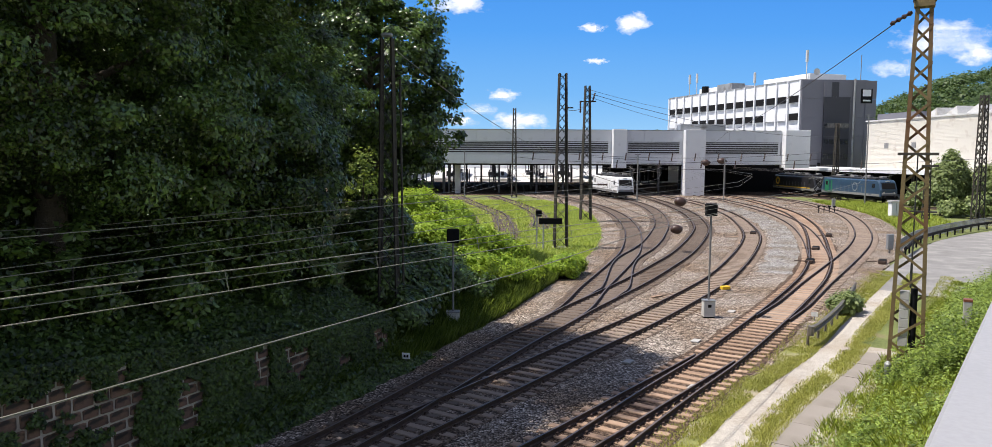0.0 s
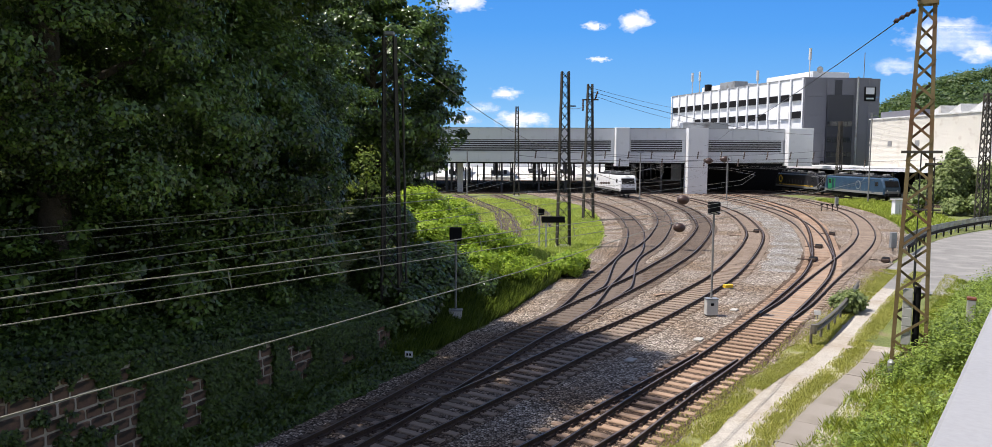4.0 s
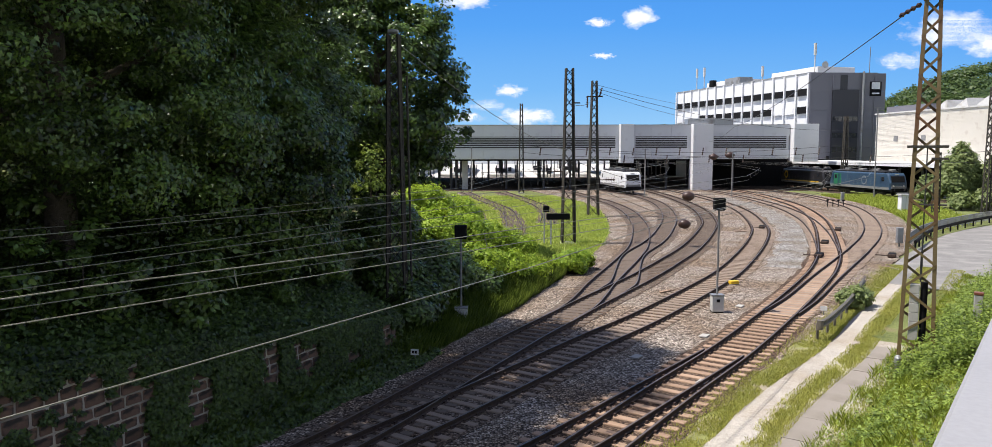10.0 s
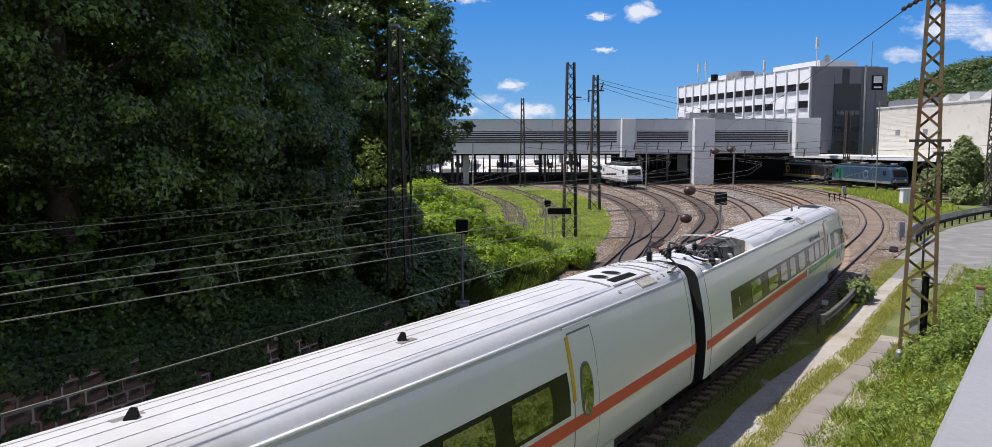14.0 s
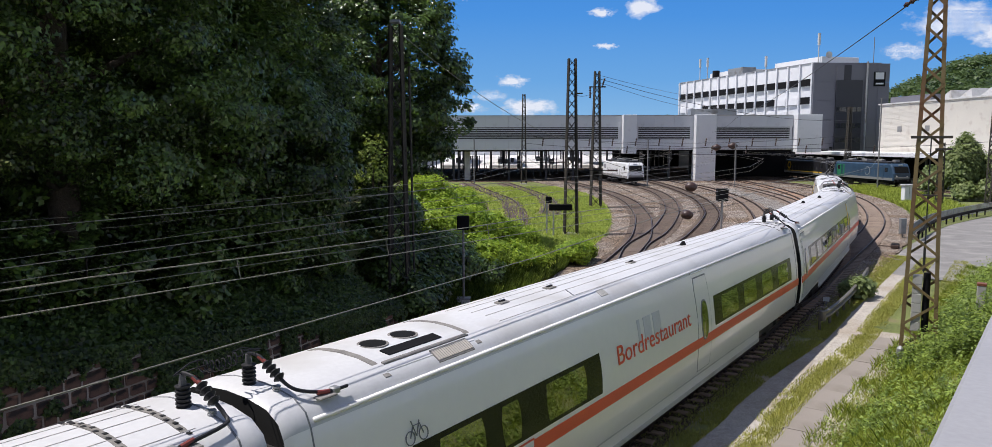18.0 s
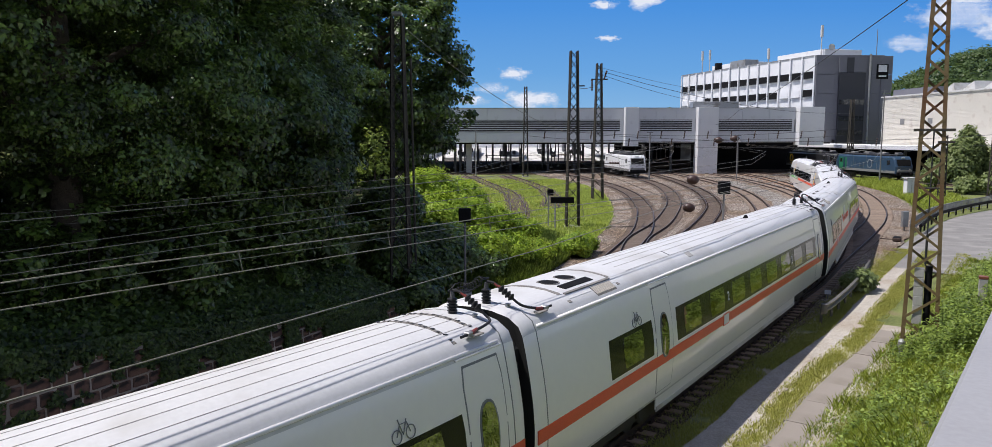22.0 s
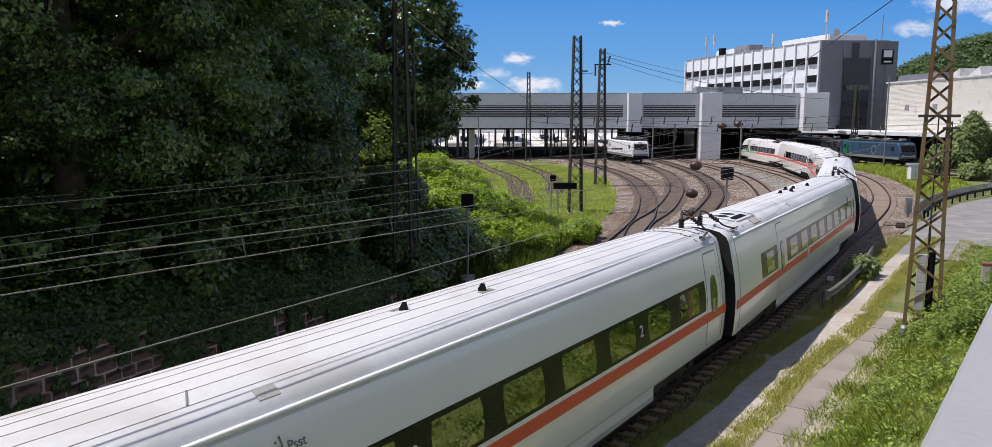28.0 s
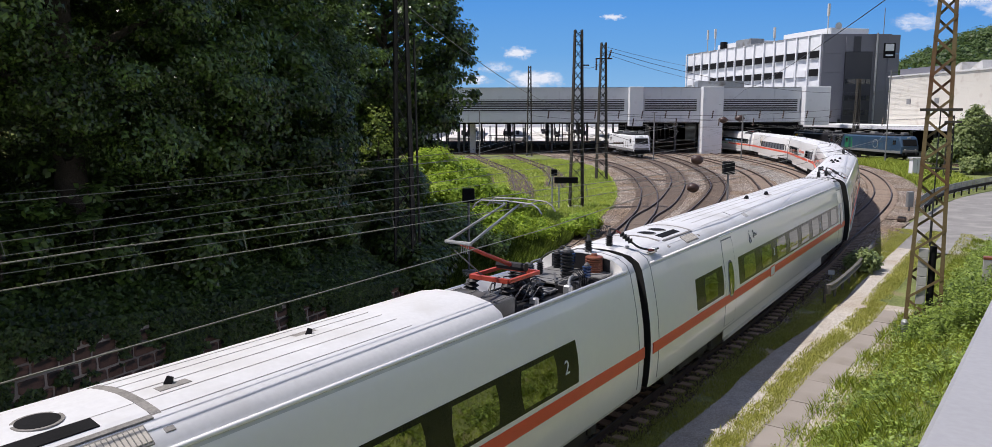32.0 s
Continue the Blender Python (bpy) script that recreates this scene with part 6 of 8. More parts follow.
def stalks(rng, roots, height, spread, size):
    """Leaves set along upright, slightly leaning stems that rise from the roots."""
    n, per = len(roots), 15
    lean = rng.normal(0, spread, (n, 1, 3)) * np.array([1, 1, 0])
    h = height * rng.uniform(0.55, 1.25, (n, 1, 1))
    u = rng.uniform(0.12, 1.0, (n, per, 1))
    a = rng.uniform(0, math.tau, (n, per))
    out = np.stack([np.cos(a), np.sin(a), np.zeros((n, per))], 2)
    P = roots[:, None, :] + lean * u * h + np.array([0, 0, 1.0]) * u * h + out * size * 0.7
    D = out * 0.45 + np.array([0, 0, 0.75])
    return leaf_verts(P.reshape(-1, 3), D.reshape(-1, 3), size * 0.62, rng, flat=0.3, up=0.3, long=2.3)


def weed_patch(spots, label, seed, size=0.085, group="weeds on the east bank"):
    rng = np.random.default_rng(seed)
    for x, y, r, hgt in spots:
        t = thing("bush", pose(x, y, ground_at(x, y)), label, "bush", group)
        n = int(190 * r * r)
        a, d = rng.uniform(0, math.tau, n), r * rng.uniform(0, 1, n) ** 0.6
        roots = np.stack([d * np.cos(a), d * np.sin(a), np.zeros(n)], 1)
        roots[:, 2] = [ground_at(x + p[0], y + p[1]) - ground_at(x, y) - 0.03 for p in roots]
        ob = new("foliage", leaf_mesh("foliage", stalks(rng, roots, hgt * (1 - 0.35 * (d / r)[:, None, None]), 0.16, size), M["weed"]))
        ob.parent = t
        for k in range(5):
            q = roots[k]
            part("stem", tube(bmesh.new(), [tuple(q), (q[0] * 1.1, q[1] * 1.1, q[2] + hgt * 0.7)], [0.012, 0.006], 5), M["weed"], t)


def build_bushes():
    hedge("bush", [(-6.5, 39.5, 0.9, 5.2)], "weed", 0.11, "tall thin sunlit shrub in a gap between the trees", 28, per=24, clump=0.32, dense=9, group="bushes on the sunny bank")
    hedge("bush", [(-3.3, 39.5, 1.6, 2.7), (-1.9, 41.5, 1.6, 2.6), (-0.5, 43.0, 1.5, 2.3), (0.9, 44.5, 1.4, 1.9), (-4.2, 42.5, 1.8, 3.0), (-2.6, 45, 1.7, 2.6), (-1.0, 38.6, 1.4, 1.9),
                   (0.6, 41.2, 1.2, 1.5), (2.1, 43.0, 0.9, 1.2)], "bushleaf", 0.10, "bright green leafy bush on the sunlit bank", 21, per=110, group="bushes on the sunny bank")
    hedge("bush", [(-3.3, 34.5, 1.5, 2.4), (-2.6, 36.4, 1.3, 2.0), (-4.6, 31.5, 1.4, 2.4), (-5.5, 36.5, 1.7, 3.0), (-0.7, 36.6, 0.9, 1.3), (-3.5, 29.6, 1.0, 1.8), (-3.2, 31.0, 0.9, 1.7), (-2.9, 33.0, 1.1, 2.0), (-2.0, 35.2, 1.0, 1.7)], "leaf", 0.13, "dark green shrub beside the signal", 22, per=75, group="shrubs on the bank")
    hedge("bush", [(4.6, 47.0, 0.95, 1.5), (5.4, 48.6, 0.8, 1.3)], "bushleaf", 0.12, "round green shrub beside the ballast", 23, per=130, group="bushes on the sunny bank")
    hedge("bush", [(17.3, 36.3, 0.55, 1.1), (18.0, 37.0, 0.5, 0.9)], "greybush", 0.14, "small weed bush growing through the guardrail", 24)
    hedge("bush", [(61.0, 101, 1.7, 7.6), (62.8, 102, 1.5, 9.2), (64.5, 104, 1.9, 8.2), (59.3, 103, 1.5, 4.6), (66.6, 101, 1.7, 7.2), (68.5, 100, 1.9, 8.4), (63, 96, 1.6, 3.0), (66.5, 95, 1.8, 3.4), (60.6, 98, 1.2, 2.4)], "greybush", 0.27, "tall grey-green bush behind the road", 25, per=30, clump=0.7)
    weed_patch([(15.4, 24.5, 1.1, 1.7), (16.6, 26.4, 1.1, 1.6), (16.0, 26.2, 0.9, 1.3), (14.0, 22.6, 1.0, 1.5), (17.8, 28.2, 1.1, 1.5), (16.6, 23.6, 1.2, 1.8), (18.3, 25.8, 1.2, 1.8), (20, 31, 1.1, 1.4), (21.5, 29.5, 1.3, 1.8),
                   (22.5, 33.5, 1.2, 1.5), (25, 37, 1.2, 1.5), (24.5, 33, 1.4, 2.0), (28, 40, 1.3, 1.7), (31, 43, 1.4, 1.8), (35, 47, 1.5, 2.0), (15.6, 21.2, 1.3, 1.5), (13.9, 24.6, 0.8, 1.1), (14.6, 23.4, 1.0, 1.2), (17.2, 22.0, 1.3, 1.5), (19.6, 28.4, 1.2, 1.4), (19.5, 24.0, 1.4, 1.5)],
               "leafy green weeds on the bank beside the path", 26)


def build_grass():
    rng = np.random.default_rng(5)
    # tall grass on the east bank
    n = 125000
    a = rng.uniform(-18, 34, n)
    e = rng.uniform(0.0, 1.0, n) ** 1.1 * 9.7 - 0.45
    X, Y = 8.55 + 0.61 * a + 0.79 * e, 18.9 + 0.79 * a - 0.61 * e
    P = np.stack([X, Y, np.zeros(n)], 1)
    dense = np.array([noise.noise(Vector((p[0] * 0.8, p[1] * 0.8, 0))) for p in P])
    P[:, 2] = [terrain(x, y) for x, y in zip(X, Y)]
    V1 = blade_verts(P, (0.14 + 0.26 * np.clip(dense + 0.3, 0, 1))[:, None], 0.015, rng, 0.5)
    m = 900
    a2, e2 = rng.uniform(-18, 34, m), 0.25 + rng.uniform(0, 1, m) * 8.5
    C = np.stack([8.55 + 0.61 * a2 + 0.79 * e2, 18.9 + 0.79 * a2 - 0.61 * e2, np.zeros(m)], 1)
    C[:, 2] = [terrain(q[0], q[1]) + 0.25 for q in C]
    C = np.repeat(C, 7, 0) + rng.normal(0, 0.22, (m * 7, 3)) * np.array([1, 1, 0])
    C[:, 2] = [terrain(q[0], q[1]) - 0.03 for q in C]
    VW = stalks(rng, C, 0.5, 0.2, 0.075)
    tagged(new("weeds", leaf_mesh("weeds", VW, M["weed"])), "leafy weeds among the grass of the east bank", "weeds", kind="stuff")
    # dry tufts on the verges and between the wheel tracks
    gl = spline([(-1, 10.8), (5.3, 18.9), (7.08, 21.5), (9.4, 24.6), (12.7, 28.7), (16.6, 34.4), (22.4, 42.7), (27.5, 50)], 0.3)
    k = rng.integers(0, len(gl) - 1, 110000)
    G = np.array([tuple(p) for p in gl])
    T = np.array([tuple((gl[min(i + 1, len(gl) - 1)] - gl[i]).normalized()) for i in range(len(gl) - 1)] )
    pick = rng.random(110000)
    side = np.where(pick < 0.45, 0.02 - np.abs(rng.normal(0, 0.6, 110000)), np.where(pick < 0.9, np.clip(rng.normal(1.2, 0.2, 110000), 0.75, 1.6), rng.uniform(2.6, 3.4, 110000)))
    Q = G[k] + np.stack([T[k][:, 1], -T[k][:, 0], np.zeros(110000)], 1) * side[:, None] + T[k] * rng.uniform(-0.15, 0.15, (110000, 1))
    keep = np.array([noise.noise(Vector((q[0] * 1.1, q[1] * 1.1, 3))) for q in Q]) + rng.uniform(-0.25, 0.25, 110000) > -0.34 + 0.1 * (Q[:, 1] < 20)
    Q = Q[keep]
    Q[:, 2] = -0.05
    V2 = blade_verts(Q, 0.095, 0.02, rng, 0.6)
    tagged(new("grass", leaf_mesh("grass", V1, M["grassleaf"])), "tall green grass on the bank beside the path", "grass", kind="stuff")
    tagged(new("grass", leaf_mesh("grass", V2, M["drygrass"])), "short dry grass along the gravel path", "grass", kind="stuff")
    # meadow between the sidings and along the western ballast edge
    n = 70000
    Y = rng.uniform(28, 128, n) ** 1.0
    wx = np.interp(Y, [28, 35.5, 43, 53, 61, 70, 80, 96, 112, 128], [-2.9, 0.5, 3.1, 6.2, 8.5, 10.4, 11.8, 13.2, 12.7, 9.5])
    X = wx - rng.uniform(0, 1, n) ** 1.3 * np.interp(Y, [28, 36, 45, 60, 128], [0.4, 0.8, 3.0, 13, 22])
    P = np.stack([X, Y, np.array([terrain(x, y) for x, y in zip(X, Y)])], 1)
    for kk in ("siding", "siding_b", "siding_c"):
        L = np.array([(p.x, p.y) for p in LINES[kk]])
        d = np.min(np.hypot(P[:, 0, None] - L[None, ::2, 0], P[:, 1, None] - L[None, ::2, 1]), axis=1)
        P = P[(d > 1.3) | (rng.random(len(P)) < 0.12)]
    far = np.interp(P[:, 1], [28, 60, 128], [1.0, 1.2, 2.2])
    V3 = blade_verts(P, 0.26 * far[:, None] ** 0.5, 0.05 * far[:, None], rng, 0.6)
    tagged(new("grass", leaf_mesh("grass", V3, M["meadowleaf"])), "bright green meadow grass between the sidings", "grass", kind="stuff")
    # tall grass at the foot of the western bank
    n = 26000
    Y = rng.uniform(27.0, 46, n)
    wx = np.interp(Y, [25.5, 28, 35.5, 43, 46], [-3.6, -2.6, 0.7, 3.2, 4.2])
    X = wx - rng.uniform(0, 1, n) ** 1.2 * 2.4
    P = np.stack([X, Y, np.array([terrain(x, y) for x, y in zip(X, Y)])], 1)
    V5 = blade_verts(P, 0.6, 0.028, rng, 0.35)
    tagged(new("grass", leaf_mesh("grass", V5, M["shadegrass"])), "tall green grass at the foot of the bank", "grass", kind="stuff")
    # grass at the far bend in the east
    n = 22000
    t = rng.uniform(0, 1, n)
    Y = 55 + t * 75
    X = np.interp(Y, [55, 66, 76, 88, 101, 113, 130], [31.3, 38.5, 43.5, 48.5, 52.5, 55.2, 57.2]) + rng.uniform(0, 1, n) ** 1.2 * np.interp(Y, [55, 70, 130], [1.5, 6, 10])
    X = X - 1.2
    inside = X < np.interp(Y, [55, 58.2, 66, 70.9, 77.2, 84, 89, 130], [30.2, 31.6, 37.1, 41.5, 48.0, 56.5, 67, 80])
    X, Y = X[inside], Y[inside]
    n = len(X)
    P = np.stack([X, Y, np.full(n, -0.12)], 1)
    V4 = blade_verts(P, 0.5, 0.09, rng, 0.5)
    tagged(new("grass", leaf_mesh("grass", V4, M["grassleaf"])), "rough grass beside the far bend of the tracks", "grass", kind="stuff")


def build_woods():
    rng = np.random.default_rng(9)
    n = 900
    X = rng.uniform(150, 620, n)
    Y = rng.uniform(430, 700, n)
    ridge = np.interp(X / Y, [0.25, 0.45, 0.52, 0.60, 0.70, 0.9], [16, 34, 54, 78, 92, 100])
    Z = ridge * np.interp(Y, [430, 560, 700], [0.35, 0.8, 1.0])
    c = np.stack([X, Y, Z], 1)
    v = rng.normal(0, 0.3, (n, 3)) + np.array([0, -0.3, 0.8])
    P, D = clump_points(rng, c, v, rng.uniform(4, 8.5, n), 55, 0.9)
    n2 = 130
    X2 = np.concatenate([rng.uniform(60, 115, n2)])
    c2 = np.stack([X2, rng.uniform(395, 430, n2), rng.uniform(4, 15, n2) + 6 * np.sin(X2 * 0.15)], 1)
    P2, D2 = clump_points(rng, c2, rng.normal(0, 0.3, (n2, 3)) + np.array([0, -0.3, 0.8]), rng.uniform(3, 5, n2), 70, 0.9)
    V = leaf_verts(np.concatenate([P, P2]), np.concatenate([D, D2]), 1.6, rng)
    tagged(new("hill_woods", leaf_mesh("hill_woods", V, M["woods"])), "distant wooded hill behind the station", "woods", kind="stuff")
    verts, faces = [], []
    for j in range(8):
        for i in range(25):
            x, y = 120 + i * 23, 425 + j * 42
            z = float(np.interp(x / y, [0.25, 0.45, 0.52, 0.60, 0.70, 0.9], [12, 30, 50, 74, 88, 96])) * float(np.interp(y, [425, 560, 720], [0.3, 0.78, 1.0])) - 2
            verts.append((x, y, z))
    for j in range(7):
        for i in range(24):
            k = j * 25 + i
            faces.append((k, k + 1, k + 26, k + 25))
    tagged(raw("hill", verts, faces, M["woods"], smooth=True), "wooded hillside", "hill", kind="structure")


build_trees()
build_undergrowth()
build_bushes()
build_grass()
build_woods()


# ---------------------------------------------------------------- the express train
ROOF = 0.31
HALF = [(0.0, 4.20), (0.42, 4.175), (0.82, 4.095), (1.05, 3.945), (1.145, 3.75), (1.225, 3.40), (1.31, 2.98), (1.385, 2.50), (1.42, 2.08), (1.425, 1.85),
        (1.42, 1.55), (1.405, 1.25), (1.38, 1.0), (1.35, 0.85)]


def side_y(z):
    """Half width of the body at the height z."""
    for (a, za), (b, zb) in zip(HALF, HALF[1:]):
        if za >= z >= zb:
            return a + (b - a) * (za - z) / (za - zb)
    return HALF[-1][0]


def shell(stations, well=None, blunt=True):
    """A body lofted through stations (x, width factor, roof height factor, floor); well: the stretch where the roof is sunk."""
    ring0 = [(y, z) for y, z in HALF] + [(-y, z) for y, z in HALF[::-1][:-1]]
    bm = bmesh.new()
    rings = []
    if well:
        stations = sorted(stations + [(well[0] - 0.001, 1, 1, 0), (well[0], 1, 1, 0), (well[1], 1, 1, 0), (well[1] + 0.001, 1, 1, 0)])
    for x, w, h, lift in stations:
        sunk = well and well[0] <= x <= well[1]
        rings.append([bm.verts.new((x, y * w, 3.22 + ROOF if sunk and abs(y) < 0.9 else 3.84 if sunk and abs(y) < 1.1 else lift + (z - 0.85) * h + 0.85 - 0.45 * (1 - w))) for y, z in ring0])
    n = len(ring0)
    for a, b in zip(rings, rings[1:]):
        for k in range(n):
            bm.faces.new((a[k], b[k], b[(k + 1) % n], a[(k + 1) % n]))
    # End faces take the black bellows tone, painting the gap's darkness on them.
    bm.faces.new(rings[0][::1]).material_index = 1
    bm.faces.new(rings[-1][::-1]).material_index = 1 if blunt else 0
    bmesh.ops.recalc_face_normals(bm, faces=bm.faces[:])
    return bm


NOSE = [(0.0, 1, 1), (8.68, 1, 1), (10.08, 0.995, 0.985), (11.18, 0.975, 0.945), (12.08, 0.94, 0.88), (12.88, 0.87, 0.78), (13.53, 0.77, 0.65)]


def into_nose(bm):
    """Bends a sheet on the leading car's side into its nose."""
    xs = [s[0] for s in NOSE]
    for v in bm.verts:
        w, h = np.interp(v.co.x, xs, [s[1] for s in NOSE]), np.interp(v.co.x, xs, [s[2] for s in NOSE])
        v.co.y, v.co.z = v.co.y * w, 0.85 + (v.co.z - 0.85) * h - 0.45 * (1 - w)
    return bm


def skin(x0, x1, z0, z1, side, out=0.006, round_=0.0, steps=3, nose=False):
    """A sheet that follows the body's side between two heights, and the nose where it tapers."""
    bm = bmesh.new()
    zs = [z0 + (z1 - z0) * i / steps for i in range(steps + 1)]
    cuts = [x0] + [s[0] for s in NOSE if nose and x0 + 0.1 < s[0] < x1 - 0.1] + [x1]
    rows = []
    for z in zs:
        y = side * (side_y(z) + out)
        inset = round_ if z in (zs[0], zs[-1]) else 0.0
        rows.append([bm.verts.new((x + (inset if x == x0 else -inset if x == x1 else 0), y, z)) for x in cuts])
    for a, b in zip(rows, rows[1:]):
        for k in range(len(cuts) - 1):
            bm.faces.new((a[k], a[k + 1], b[k + 1], b[k]) if side > 0 else (a[k + 1], a[k], b[k], b[k + 1]))
    r = bmesh.ops.extrude_face_region(bm, geom=bm.faces[:])
    bmesh.ops.translate(bm, verts=[v for v in r["geom"] if isinstance(v, bmesh.types.BMVert)], vec=(0, -side * 0.03, 0))
    bmesh.ops.recalc_face_normals(bm, faces=bm.faces[:])
    return into_nose(bm) if nose else bm


def oval(x, z, w, h, side, out):
    bm = bmesh.new()
    n = 20
    ring = []
    for k in range(n):
        a = k * math.tau / n
        c, s = math.cos(a), math.sin(a)
        px, pz = x + w / 2 * math.copysign(abs(c) ** 0.8, c), z + h / 2 * math.copysign(abs(s) ** 0.8, s)
        ring.append((px, pz))
    f = [bm.verts.new((px, side * (side_y(pz) + out), pz)) for px, pz in ring]
    b = [bm.verts.new((px, side * (side_y(pz) - 0.02), pz)) for px, pz in ring]
    for k in range(n):
        bm.faces.new((f[k], f[(k + 1) % n], b[(k + 1) % n], b[k]))
    mid = bm.verts.new((x, side * (side_y(z) + out), z))
    for k in range(n):
        bm.faces.new((f[k], f[(k + 1) % n], mid))
    bmesh.ops.recalc_face_normals(bm, faces=bm.faces[:])
    return bm


def words(text, size, material, parent, m, name="lettering", thin=0.004):
    cu = bpy.data.curves.new(name, "FONT")
    cu.body, cu.size, cu.extrude = text, size, thin
    tmp = new(name, cu)
    me = bpy.data.meshes.new_from_object(tmp)
    bpy.data.objects.remove(tmp)
    me.materials.append(material)
    ob = new(name, me)
    ob.parent = parent
    ob.matrix_basis = m
    return ob


def fit_width(ob, wide):
    """Draws lettering out to a given width."""
    xs = [v.co.x for v in ob.data.vertices]
    k = wide / (max(xs) - min(xs))
    for v in ob.data.vertices:
        v.co.x *= k
    return ob


def side_frame(x, z, side):
    """A pose for lettering flat on the body's side."""
    y = side_y(z) + 0.012
    lean = math.degrees(math.atan2(side_y(z) - side_y(z + 0.3), 0.3))
    if side < 0:
        return Matrix.Translation((x, -y, z)) @ pose(0, 0, 0, 90 - lean, 0, 0)
    return Matrix.Translation((x, y, z)) @ pose(0, 0, 0, 0, 0, 180) @ pose(0, 0, 0, 90 - lean, 0, 0)


def bogie(parent, x):
    b = part("bogie", box(box(boxed((x, 0.98, 0.5), (3.2, 0.14, 0.26), bevel=0.05), (x, -0.98, 0.5), (3.2, 0.14, 0.26)), (x, 0, 0.62), (0.5, 2.1, 0.4)), M["underframe"], parent)
    for dx in (-1.35, 1.35):
        for dy in (-0.75, 0.75):
            part("wheel", tube(bmesh.new(), [(x + dx, dy - 0.065, 0.445), (x + dx, dy + 0.065, 0.445)], 0.445, 18), M["underframe"], b)
        part("axle_box", boxed((x + dx, -1.08, 0.58), (0.32, 0.14, 0.3), bevel=0.04), M["underframe"], b)
        part("axle_box", boxed((x + dx, 1.08, 0.58), (0.32, 0.14, 0.3), bevel=0.04), M["underframe"], b)


def roofp(name, bm, material, parent, label=""):
    """A part that stands on the roof."""
    for v in bm.verts:
        v.co.z += ROOF
    return part(name, bm, material, parent, label)


def roof_z(y):
    for (a, za), (b, zb) in zip(HALF, HALF[1:]):
        if a <= abs(y) <= b:
            return za + (zb - za) * (abs(y) - a) / (b - a + 1e-9)
    return 3.3


def roof_sheet(x0, x1, y0, y1, lift, steps=6, thick=0.05):
    """A sheet that follows the curve of the roof."""
    bm = bmesh.new()
    ys = [y0 + (y1 - y0) * i / steps for i in range(steps + 1)]
    rows = [[bm.verts.new((x, y, roof_z(y) + lift)) for x in (x0, x1)] for y in ys]
    for a, b in zip(rows, rows[1:]):
        bm.faces.new((a[0], a[1], b[1], b[0]))
    r = bmesh.ops.extrude_face_region(bm, geom=bm.faces[:])
    bmesh.ops.translate(bm, verts=[v for v in r["geom"] if isinstance(v, bmesh.types.BMVert)], vec=(0, 0, -thick))
    bmesh.ops.recalc_face_normals(bm, faces=bm.faces[:])
    return bm


def rim(x, w=0.012):
    """A thin joint line that runs over roof and sides."""
    bm = bmesh.new()
    pts = [(y, z) for y, z in HALF[:-1]] 
    pts = [(-y, z) for y, z in pts[::-1]] + pts[1:]
    rows = [[bm.verts.new((x + d, y * 1.0045, z + 0.006 if abs(y) < 1.1 else z)) for d in (-w, w)] for y, z in pts]
    for r, q in zip(rows, rows[1:]):
        bm.faces.new((r[0], r[1], q[1], q[0]))
    r = bmesh.ops.extrude_face_region(bm, geom=bm.faces[:])
    for v in [v for v in r["geom"] if isinstance(v, bmesh.types.BMVert)]:
        v.co.y *= 0.985
        v.co.z -= 0.02
    bmesh.ops.recalc_face_normals(bm, faces=bm.faces[:])
    return bm


def xe0(kind, b):
    return b - 2 if kind == "head" else b


